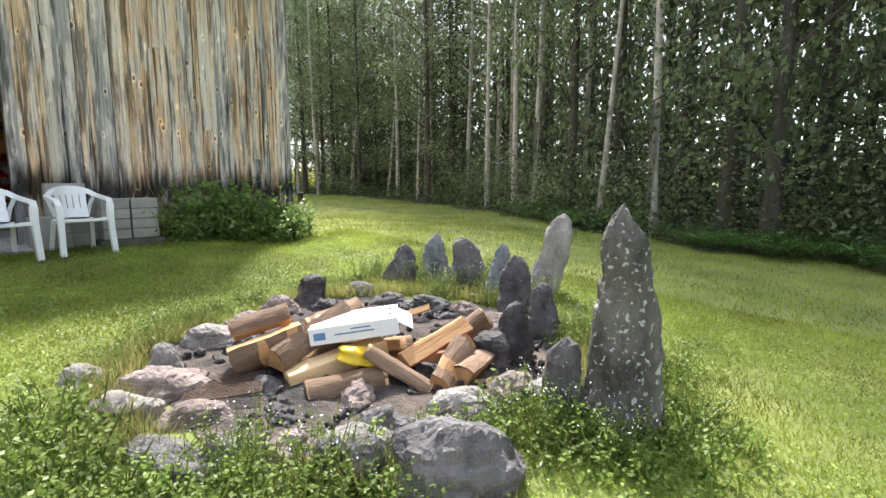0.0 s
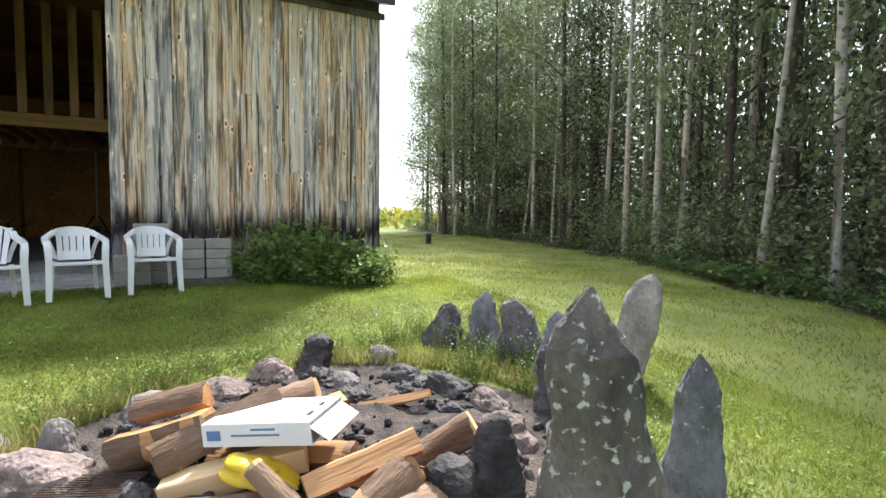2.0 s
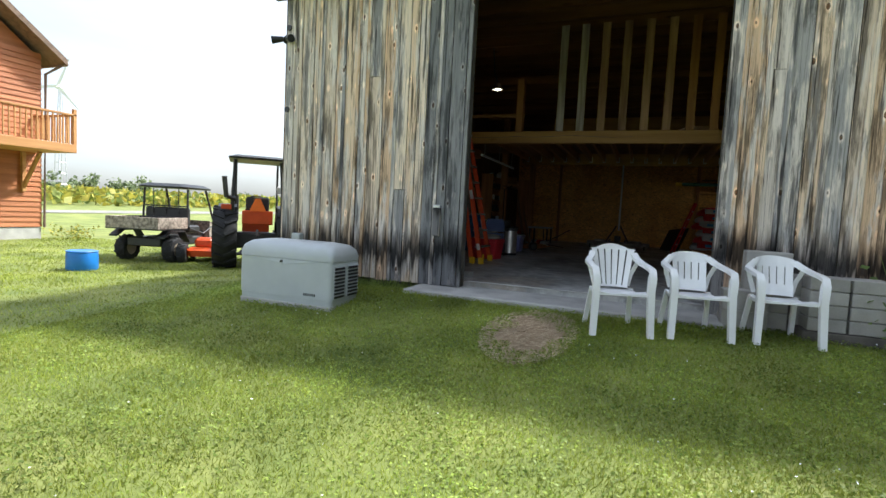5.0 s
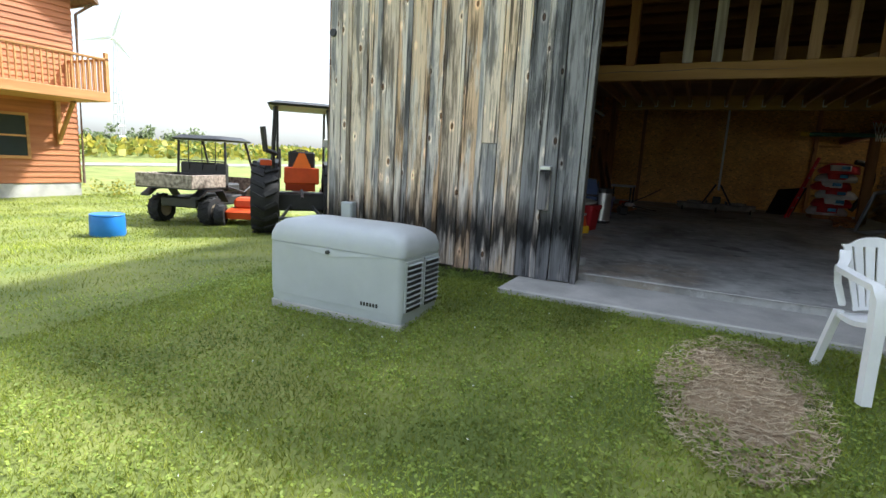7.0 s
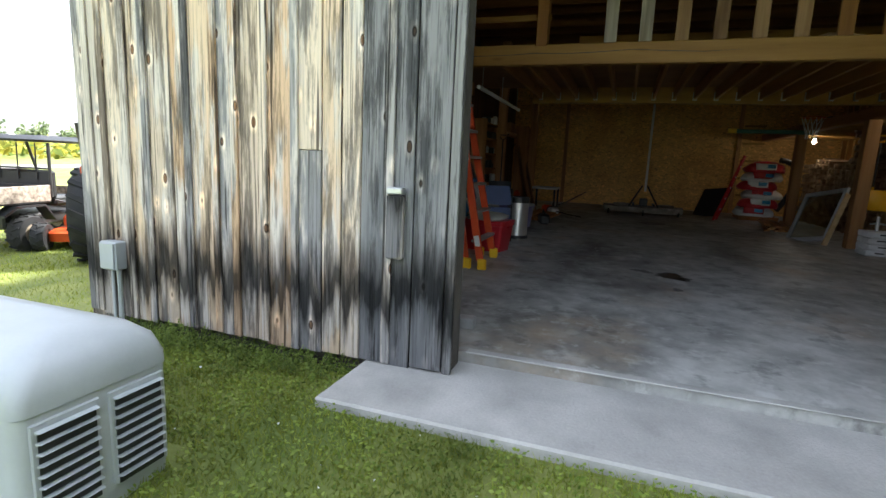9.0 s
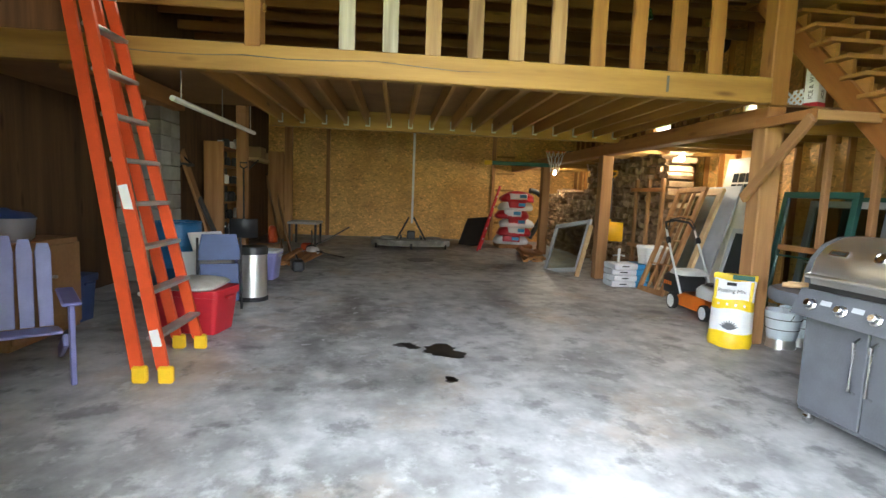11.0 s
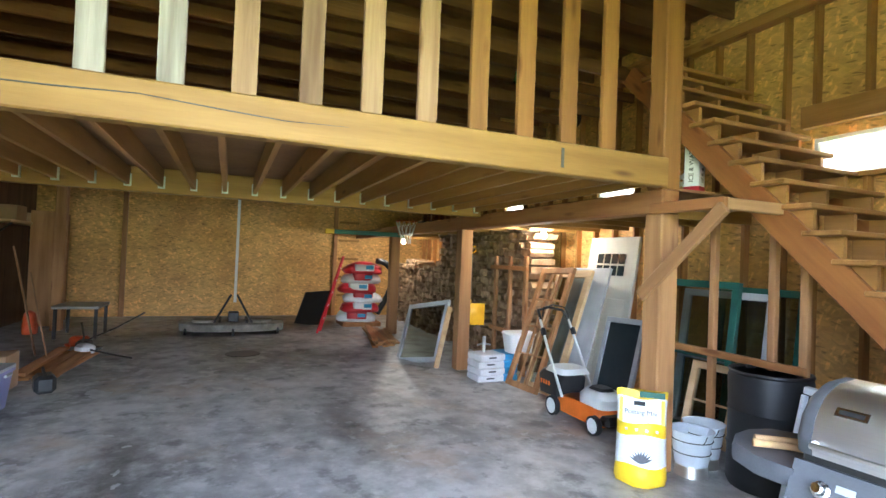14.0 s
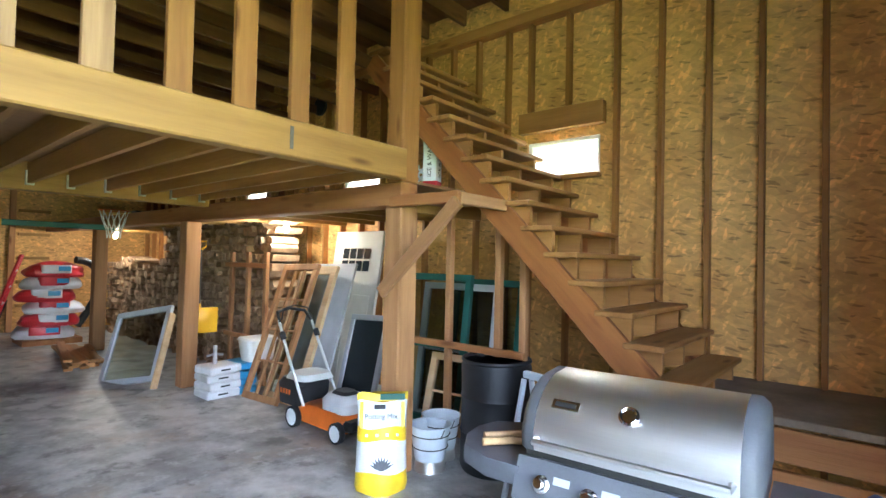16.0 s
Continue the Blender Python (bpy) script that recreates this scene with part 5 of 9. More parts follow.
# ---- stones ----
def rock_mesh(seed, w, d, h, point=0.6, lean=(0, 0), square=2.6, rough=0.10, n=26, k=20):
    """A weathered stone w wide, d deep, h high; point narrows it towards its top."""
    rs = np.random.RandomState(seed)
    g = G()
    rings = []
    dome = 0.8 if h > w else 0.25
    ox, oy, oz = rs.uniform(0, 50, 3)
    for i in range(k):
        u = i / (k - 1)
        sc = (1 - point * u ** 1.9) * (math.sqrt(max(0.0, 1 - max(0.0, (u - dome) / (1 - dome)) ** 2)) * 0.85 + 0.15)
        sc *= 0.92 + 0.08 * min(1, u / 0.15)
        sx_ = noise.noise(Vector((ox, oz, u * 2.2))) * rough * w * 1.2
        sy_ = noise.noise(Vector((oy, oz, u * 2.2))) * rough * w * 0.8
        ring = []
        for j in range(n):
            a = 2 * math.pi * j / n
            ca, sa = math.cos(a), math.sin(a)
            r = (abs(ca) ** square + abs(sa) ** square) ** (-1 / square)
            p = Vector((ca * r * w / 2 * sc, sa * r * d / 2 * sc, h * u))
            q = Vector((p.x / max(w, 0.2) * 2.2 + ox, p.y / max(w, 0.2) * 2.2 + oy, p.z / max(w, 0.2) * 1.6 + oz))
            s = noise.noise(q) * 1.0 + noise.noise(q * 2.3) * 0.8 + noise.noise(q * 5.1) * 0.6 + noise.noise(q * 11.0) * 0.32 + noise.noise(q * 23.0) * 0.16
            k2 = 1 + s * rough * 1.9
            p.x = p.x * k2 + lean[0] * u + sx_
            p.y = p.y * k2 + lean[1] * u + sy_
            p.z += s * rough * h * (0.35 if h > w else 0.75) * min(1, u * 3)
            ring.append(tuple(p))
        rings.append(ring)
    g.rings(rings)
    return g


def stone(x, y, w, d, h, m, yaw=0, seed=0, point=0.6, lean=(0, 0), sink=0.06, label="", rough=0.10, z=None, name="standing_stone", square=2.6):
    g = rock_mesh(seed, w, d, h + sink, point, lean, square, rough)
    zz = gz(x, y) if z is None else z
    return single(name, g, M[m], pose(x, y, zz - sink, 0, 0, yaw), label, "stone", "stones round the fire pit", smooth=16)


STAND = "upright grey stone set in the ring round the fire pit"
stone(-1.07, 2.42, 0.42, 0.24, 1.17, "lichen", 50, 3, 0.72, (-0.03, 0.03), label="tall pointed grey standing stone spotted with pale lichen", rough=0.10)
stone(-1.31, 2.24, 0.26, 0.18, 0.46, "stone_dark", 40, 14, 0.5, label="low dark stone leaning on the tall standing stone")
stone(-1.34, 3.16, 0.26, 0.17, 0.84, "stone_blue", 60, 5, 0.6, label="blue-grey standing stone with a rounded tip", rough=0.085)
stone(-3.00, 4.52, 0.34, 0.2, 0.84, "stone_pale", 40, 6, 0.5, (0.22, -0.02), label="pale leaning standing stone with rough layers")
stone(-3.50, 3.99, 0.40, 0.24, 0.56, "stone_dark", 40, 7, 0.6, (-0.1, -0.02), label=STAND)
stone(-3.96, 3.85, 0.33, 0.2, 0.53, "stone_blue", 45, 8, 0.66, (0.04, 0), label="rounded blue-grey stone in the fire pit ring")
stone(-4.22, 3.56, 0.38, 0.22, 0.42, "stone_dark", 40, 9, 0.7, (0.1, 0.05), label=STAND)
stone(-3.12, 3.94, 0.26, 0.16, 0.54, "stone_blue", 50, 10, 0.6, (0.05, 0.03), label=STAND)
stone(-2.70, 3.67, 0.32, 0.18, 0.53, "stone_dark", 45, 11, 0.45, label="brownish upright stone in the fire pit ring")
stone(-2.15, 3.33, 0.25, 0.18, 0.45, "stone_dark", 30, 12, 0.5, (-0.03, 0), label=STAND)
stone(-1.95, 2.68, 0.28, 0.2, 0.44, "charred", 60, 13, 0.6, (0, 0.03), label="soot-blackened upright stone beside the fire")
stone(-2.02, 2.50, 0.3, 0.25, 0.26, "charred", 20, 33, 0.4, label="soot-blackened boulder beside the fire", name="boulder")
stone(-4.06, 2.42, 0.32, 0.24, 0.27, "charred", 40, 15, 0.4, label="black soot-covered stone at the back of the fire pit", rough=0.13)
stone(-4.08, 2.91, 0.36, 0.25, 0.13, "stone_pale", 30, 16, 0.35, label="rounded pale stone at the back of the fire pit", name="boulder", square=2.1)
stone(-3.22, 0.92, 0.22, 0.17, 0.21, "stone_pale", 50, 17, 0.55, label="small upright pale stone by the fire pit")
FLAT = "flat pinkish stone at the rim of the fire pit"
for i, (x, y, w, d, h, mt, yaw, lab) in enumerate((
        (-3.20, 0.84, 0.56, 0.36, 0.13, "stone_pink", 50, "large flat pinkish slab at the fire pit's rim"), (-2.98, 0.57, 0.46, 0.28, 0.13, "stone_pale", 40, "flat pale slab at the fire pit's rim"),
        (-2.72, 0.86, 0.38, 0.24, 0.10, "stone_pink", 70, FLAT), (-2.45, 0.62, 0.55, 0.26, 0.08, "stone_dark", 20, "long grey slab lying in weeds"),
        (-2.26, 0.82, 0.3, 0.16, 0.10, "stone_pale", 60, FLAT), (-1.98, 1.32, 0.55, 0.3, 0.10, "stone_pale", 60, "cracked flat grey slab at the fire pit's rim"),
        (-1.45, 1.49, 0.58, 0.40, 0.30, "stone_dark", 55, "dark angular boulder with sparkling grey faces"), (-1.73, 1.24, 0.2, 0.17, 0.19, "stone_dark", 20, "small dark stone in the weeds"),
        (-1.84, 1.14, 0.16, 0.14, 0.17, "stone_dark", 70, "small dark stone in the weeds"), (-2.08, 1.08, 0.26, 0.2, 0.12, "stone_pink", 30, FLAT),
        (-1.72, 2.32, 0.34, 0.26, 0.17, "stone_pink", 20, "reddish stone at the fire's edge"), (-1.56, 2.42, 0.2, 0.16, 0.16, "stone_pale", 50, "small pale stone at the fire's edge"),
        (-1.85, 2.02, 0.44, 0.28, 0.13, "stone_pale", 45, "grey slab below the fire wood"), (-3.75, 1.35, 0.40, 0.30, 0.15, "stone_pale", 60, "grey stone half buried in grass"),
        (-3.95, 1.75, 0.42, 0.3, 0.12, "stone_pink", 60, FLAT), (-4.15, 2.12, 0.36, 0.26, 0.16, "stone_pink", 40, "rough grey-brown stone at the pit's back"),
        (-3.75, 2.55, 0.44, 0.24, 0.12, "stone_pale", 10, FLAT), (-3.72, 3.02, 0.40, 0.26, 0.13, "charred", 30, "sooty slab at the pit's back"),
        (-3.40, 3.25, 0.46, 0.26, 0.13, "charred", 20, "sooty slab at the pit's back"), (-3.0, 3.35, 0.4, 0.26, 0.14, "stone_pink", 0, FLAT),
        (-2.62, 3.22, 0.42, 0.25, 0.15, "stone_pink", 20, "reddish slab at the pit's side"), (-3.60, 0.55, 0.3, 0.22, 0.10, "stone_pale", 30, "small flat stone in the grass"),
        (-2.42, 3.0, 0.34, 0.22, 0.15, "stone_pink", 50, "reddish slab at the pit's side"), (-2.35, 2.1, 0.36, 0.26, 0.12, "charred", 15, "sooty stone under the wood"))):
    stone(x * 0.957, 0.7 + (y - 0.7) * 0.957, w, d, h, mt, yaw, 40 + i, 0.35, (0, 0), 0.05, lab, 0.12, None, "boulder" if h > 0.2 else "flat_stone", 2.8)

# rubble inside the ring
rk = random.Random(12)
for i in range(34):
    a, r = rk.uniform(0, 6.28), rk.uniform(0.45, 1.0)
    x, y = -2.75 + 1.22 * r * math.cos(a), 2.15 + 1.32 * r * math.sin(a)
    w = rk.uniform(0.12, 0.3)
    mt = rk.choice(("charred", "charred", "charred", "stone_dark", "stone_pink"))
    stone(x, y, w, w * rk.uniform(0.55, 0.8), w * rk.uniform(0.3, 0.55), mt, rk.uniform(0, 180), 200 + i, 0.4, (0, 0), 0.02, {"charred": "soot-blackened broken stone in the ash", "stone_dark": "dark broken stone in the ash", "stone_pink": "heat-reddened broken stone in the ash"}[mt], 0.16, None, "broken_stone", 3.0)

# ash bed
v, f = [(PIT[0], PIT[1], gz(*PIT) + 0.05)], []
for j, rr in enumerate((0.5, 1.0)):
    for i in range(36):
        a = i * math.pi / 18
        r = rr * (1 + 0.06 * math.sin(5 * a))
        x, y = PIT[0] + 1.35 * r * math.cos(a), PIT[1] + 1.42 * r * math.sin(a)
        v.append((x, y, gz(x, y) + (0.05 + 0.02 * math.sin(9 * a) if j == 0 else 0.006)))
for i in range(36):
    k = (i + 1) % 36
    f.append((0, 1 + i, 1 + k))
    f.append((1 + i, 37 + i, 37 + k))
    f.append((1 + i, 37 + k, 1 + k))
tagged(new("ash_bed", raw_mesh("ash_bed", v, f, M["ash"])), "black ash and charcoal bed of the fire pit", "ash", kind="structure")
rs = np.random.RandomState(9)
g = G()
for i in range(420):
    a, r = rs.uniform(0, 6.28), math.sqrt(rs.uniform(0, 1))
    x, y = PIT[0] + 1.2 * r * math.cos(a), PIT[1] + 1.3 * r * math.sin(a)
    s = rs.uniform(0.015, 0.05)
    g.box((0, 0, 0), (s * 1.6, s, s * 0.8), pose(x, y, gz(x, y) + 0.05 * (1 - r) + 0.02, *rs.uniform(0, 180, 3)), b=s * 0.2)
tagged(new("charcoal", g.mesh("charcoal", M["charred"])), "lumps of charcoal and burnt rubble", "charcoal", kind="stuff")


# ---- fire wood ----
def split_log(a, b, r, kind="split", seed=0, label="", roll=0):
    """A log from a to b: split wedge with bark, round log, or sawn beam."""
    a, b = Vector(a), Vector(b)
    ln = (b - a).length
    rs = np.random.RandomState(seed)
    d = (b - a).normalized()
    q = d.to_track_quat('X', 'Z').to_matrix().to_4x4()
    t = thing("firewood_log", Matrix.Translation(a) @ q @ pose(0, 0, 0, roll), label, "firewood", "firewood in the fire pit")
    n = 9
    steps = 7

    def ring(u, prof):
        w = 1 + 0.05 * rs.uniform(-1, 1)
        return [(ln * u + (rs.uniform(-0.012, 0.012) if 0 < u < 1 else 0.008 * rs.uniform(-1, 1)), p[0] * w + 0.008 * noise.noise(Vector((u * 4, p[0] * 20, seed))), p[1] * w + 0.010 * noise.noise(Vector((u * 5 + 9, p[1] * 20, seed)))) for p in prof]

    if kind == "beam":
        part("timber", G().box((ln / 2, 0, 0), (ln, r * 2, r * 1.5), b=0.006), M["sawn_pale"], t)
        return t
    if kind == "round":
        prof = [(r * math.cos(2 * math.pi * i / 12) * (1 + 0.08 * math.sin(3 * i)), r * math.sin(2 * math.pi * i / 12)) for i in range(12)]
        g = G().rings([ring(i / steps, prof) for i in range(steps + 1)], cap=False)
        part("bark", g, M["log_bark"], t, "grey-brown bark", smooth=50)
        for u, s in ((0.004, -1), (0.996, 1)):
            g = G().cyl((ln * u - 0.01, 0, 0), (ln * u + 0.01, 0, 0), r * 0.97, n=12)
            part("end", g, M["fire_end"], t, "sawn pale log end")
        return t
    # wedge: bark arc and two split faces
    arc = [(r * math.cos(a_), r * math.sin(a_)) for a_ in np.linspace(-0.75, 0.75, 6)]
    inner = [(p[0] * 0.96, p[1] * 0.96) for p in arc]
    tip = [(-r * 0.25, 0.12 * r), (-r * 0.22, -0.14 * r)]
    wood_prof = inner + tip
    g = G().rings([ring(i / steps, wood_prof) for i in range(steps + 1)])
    part("split_wood", g, M["fire_wood"], t, smooth=40)
    arc2 = arc + list(reversed(inner))
    g = G().rings([ring(i / steps, arc2) for i in range(steps + 1)])
    part("bark", g, M["red_bark"] if kind == "red" else M["log_bark"], t, "rough bark", smooth=60)
    return t


BZ = 0.14
for i, (a, b, r, k, roll, lab) in enumerate((
        ((-2.98, 1.20, 0.36), (-2.84, 1.60, 0.47), 0.16, "split", 200, "large split log with a fresh brown face"),
        ((-3.10, 1.28, 0.42), (-2.96, 1.60, 0.50), 0.11, "split", 120, "short pale split log in the fire pit"),
        ((-2.74, 1.34, 0.33), (-2.84, 1.90, 0.51), 0.12, "split", 160, "long split log leaning on the pile"),
        ((-2.95, 1.45, 0.26), (-2.88, 1.95, 0.30), 0.15, "split", 60, "split log under the pile"),
        ((-3.05, 1.80, 0.34), (-2.95, 2.15, 0.44), 0.12, "round", 0, "round log with a sawn end"),
        ((-3.12, 1.95, 0.30), (-3.2, 2.35, 0.34), 0.11, "split", 220, "split log with a pale face"),
        ((-2.62, 1.38, 0.24), (-2.48, 1.98, 0.35), 0.075, "beam", 0, "pale sawn timber offcut"),
        ((-2.42, 1.40, 0.20), (-2.25, 1.80, 0.24), 0.09, "round", 0, "short log with rough brown bark"),
        ((-2.30, 1.72, 0.42), (-2.02, 1.95, 0.20), 0.045, "round", 0, "thin barked branch in the fire pit"),
        ((-2.21, 1.90, 0.36), (-2.15, 2.38, 0.50), 0.09, "red", 250, "split log with shaggy red bark"),
        ((-2.02, 1.98, 0.18), (-2.16, 2.34, 0.34), 0.13, "split", 140, "split wedge of pale wood"),
        ((-1.92, 2.12, 0.20), (-2.02, 2.48, 0.22), 0.12, "split", 90, "short split block in the fire pit"),
        ((-1.88, 2.22, 0.17), (-1.72, 2.38, 0.2), 0.05, "round", 0, "short peeled branch in the fire pit"),
        ((-2.45, 2.45, 0.18), (-2.30, 2.78, 0.40), 0.085, "round", 0, "round log standing aslant in the ash"),
        ((-2.22, 2.42, 0.2), (-1.98, 2.62, 0.2), 0.10, "split", 30, "brown split log in the fire pit"),
        ((-2.55, 2.0, 0.22), (-2.2, 2.3, 0.28), 0.1, "split", 280, "split log beneath the box"),
        ((-3.2, 2.45, 0.22), (-2.95, 2.85, 0.34), 0.05, "split", 10, "grey weathered split stick"),
        ((-2.85, 1.62, 0.2), (-2.45, 2.2, 0.24), 0.13, "split", 100, "split log in the middle of the pile"),
        ((-2.9, 2.2, 0.2), (-2.6, 2.55, 0.22), 0.1, "split", 300, "small split log in the ash"),
        ((-2.62, 1.12, 0.16), (-2.12, 1.30, 0.14), 0.028, "beam", 0, "narrow sawn stick on the stones"),
        ((-2.74, 1.2, 0.18), (-2.66, 1.36, 0.2), 0.04, "beam", 0, "small sawn block in the fire pit"),
        ((-2.55, 1.45, 0.13), (-2.40, 1.62, 0.14), 0.09, "red", 80, "reddish log stump in the fire pit"))):
    split_log(a, b, r, k, 60 + i, lab, roll)

# cardboard box on the pile
bx = thing("cardboard_box", pose(-2.585, 1.86, 0.44, 0, -7, 50), "open flat white cardboard box with blue printing", "box")
W2, D2, H2 = 0.27, 0.165, 0.10
for c, s in (((0, 0, 0.003), (2 * W2, 2 * D2, 0.006)), ((0, D2, H2 / 2), (2 * W2, 0.005, H2)), ((0, -D2, H2 / 2), (2 * W2, 0.005, H2)), ((-W2, 0, H2 / 2), (0.005, 2 * D2, H2)), ((0, 0, H2), (2 * W2, 2 * D2, 0.006))):
    part("panel", G().box(c, s), M["card_white"], bx)
g = G().box((0.05, 0, -0.02), (0.13, 2 * D2, 0.005))
part("flap", g, M["card_white"], bx, m=pose(W2, 0, H2, 0, 35, 0))
for y in (-0.06, 0.06):
    part("hand_hole", G().box((0, 0, 0), (0.022, 0.05, 0.002), b=0.0005), M["black_plastic"], bx, m=pose(W2 - 0.05, y, H2 + 0.005))
for k, (x0, x1, zz) in enumerate(((-0.02, 0.10, 0.075), (-0.12, 0.12, 0.05))):
    part("print", G().box(((x0 + x1) / 2, 0, 0), (x1 - x0, 0.002, 0.009)), M["ink_blue"], bx, m=pose(0, -D2 - 0.004, zz))
part("label_print", G().box((0, 0, 0), (0.07, 0.002, 0.045)), M["ink_blue"], bx, m=pose(-0.21, -D2 - 0.004, 0.05))
g = rock_mesh(71, 0.34, 0.2, 0.09, 0.3, (0, 0), 2.2, 0.12)
single("plastic_bag", g, M["yellow_bag"], pose(-2.38, 1.76, 0.32, 0, 15, 62), "crumpled yellow plastic bag under the box", "bag", smooth=60)
# grate
gr = thing("fire_grate", pose(-2.74, 1.07, 0.262, 0, -4, 60), "rusty wire cooking grate on the flat stones", "grate")
part("rim", G().tube([(-0.2, -0.15, 0), (0.2, -0.15, 0), (0.2, 0.15, 0), (-0.2, 0.15, 0)], 0.005, 6, closed=True), M["rust"], gr)
for i in range(15):
    part("bar", G().cyl((-0.2, 0, 0), (0.2, 0, 0), 0.0028, n=5), M["rust"], gr, m=pose(0, -0.14 + 0.02 * i, 0.003))


# ---- white resin chairs ----
def chair(name, m, label, tall, mat="white_plastic", slots=4):
    """A monobloc armchair facing +x: seat, slotted back, arms, four legs."""
    t = thing(name, m, label, "chair", "white chairs by the barn door")
    mt = M[mat]
    hw, sz = 0.235, 0.41
    g = G()
    rows_ = []
    for i in range(7):
        u = i / 6
        x = 0.25 - 0.47 * u
        z = sz + 0.018 * math.cos(u * 5) - 0.02 * u + (-0.02 if i == 0 else 0)
        rows_.append([(x, -hw + 0.04 * u * 0.6, z), (x, -hw / 2, z - 0.012), (x, hw / 2, z - 0.012), (x, hw - 0.04 * u * 0.6, z), (x, hw - 0.04 * u * 0.6, z - 0.03), (x, -hw + 0.04 * u * 0.6, z - 0.03)])
    g.rings(rows_)
    part("seat", g, mt, t, smooth=50)
    top = 0.84 if tall else 0.79
    # back: frame with slats fanning up
    bz0 = sz + 0.0
    bw = 0.20 if tall else 0.16

    def back_pt(v, u):
        """v across -1..1, u up 0..1"""
        curve = 0.06 * v * v
        w = bw * (0.75 + 0.45 * u) if tall else bw * (1 + 0.1 * u)
        return Vector((-0.20 - 0.10 * u + curve, v * w, bz0 + (top - bz0) * u))

    ns = 6 if tall else 5
    u0, u1 = (0.05, 0.86) if tall else (0.28, 0.72)
    for i in range(ns):
        v = -1 + 2 * (i + 0.5) / ns
        hwid = 0.78 / ns if tall else 0.84 / ns
        g = G()
        rings = []
        for k in range(6):
            u = u0 + (u1 - u0) * k / 5
            a, b = back_pt(v - hwid, u), back_pt(v + hwid, u)
            rings.append([tuple(a), tuple(b), (b.x - 0.012, b.y, b.z), (a.x - 0.012, a.y, a.z)])
        g.rings(rings)
        part("slat", g, mt, t)
    for ua, ub in ((0.0, u0), (u1, 1.0)):
        g = G()
        rings = []
        for i in range(9):
            v = -1 + i / 4
            drop = 0.20 * v * v * (1 if ub == 1.0 else 0)
            a, b = back_pt(v, ua), back_pt(v, max(ua + 0.03, ub - (drop if tall else drop * 0.35)))
            rings.append([tuple(a), tuple(b), (b.x - 0.016, b.y, b.z), (a.x - 0.016, a.y, a.z)])
        g.rings(rings)
        part("back_panel", g, mt, t, smooth=60)
    for s in (-1, 1):
        # side of the back, arm and front leg run in one sweep
        p_top = back_pt(s, 0.78 if tall else 0.86)
        pts = [(p_top.x, p_top.y * 0.98, p_top.z), (p_top.x + 0.05, s * 0.235, p_top.z - 0.05), (-0.12, s * 0.275, 0.66), (0.10, s * 0.285, 0.635), (0.215, s * 0.275, 0.62), (0.245, s * 0.268, 0.56), (0.25, s * 0.262, 0.42), (0.265, s * 0.268, 0.2), (0.285, s * 0.275, 0.0)]
        g = G()
        rings = []
        for i, p in enumerate(pts):
            w = 0.032 if i < 5 else 0.044 - 0.002 * i
            th = 0.016
            p = Vector(p)
            if i < 5:
                rings.append([tuple(p + Vector((0, -w, -th))), tuple(p + Vector((0, w, -th))), tuple(p + Vector((0, w, th))), tuple(p + Vector((0, -w, th)))])
            else:
                rings.append([tuple(p + Vector((-th * 2, -w, 0))), tuple(p + Vector((-th * 2, w, 0))), tuple(p + Vector((th * 1.4, w, 0))), tuple(p + Vector((th * 1.4, -w, 0)))])
        g.rings(rings)
        part("arm_and_front_leg", g, mt, t, smooth=60)
        g = G().rings([[(x - 0.02, y - 0.022, z), (x + 0.02, y - 0.022, z), (x + 0.02, y + 0.022, z), (x - 0.02, y + 0.022, z)] for x, y, z in ((-0.2, s * 0.2, 0.4), (-0.25, s * 0.215, 0.2), (-0.30, s * 0.23, 0.0))])
        part("back_leg", g, mt, t, smooth=60)
        g = G().rings([[(x, y - 0.02, z - 0.01), (x, y + 0.02, z - 0.01), (x, y + 0.02, z + 0.012), (x, y - 0.02, z + 0.012)] for x, y, z in ((-0.22, s * 0.175, 0.43), (-0.24, s * 0.21, 0.55), (-0.2, s * 0.25, 0.66))])
        part("side_rail", g, mt, t, smooth=60)
    return t


for x, y, yaw, tall, lab, mt in ((-6.72, -0.20, 18, True, "white resin armchair with a tall fan-slatted back", "white_plastic"), (-6.90, 0.48, 13, False, "off-white resin armchair with a low slatted back", "white_plastic"), (-7.08, 1.21, 8, False, "bright white resin armchair with a low slatted back", "white_plastic")):
    chair("armchair", pose(x, y, gz(x, y) + 0.0, 0, 0, yaw) @ Matrix.Diagonal((0.93, 0.93, 0.97, 1)), lab, tall, mt)


# ---- concrete blocks and stacked pavers ----
def cinder(m, label, mat="block"):
    t = G().box((0, 0, 0.1), (0.2, 0.4, 0.2), b=0.008)
    return single("concrete_block", t, M[mat], m, label, "block", "blocks by the door")


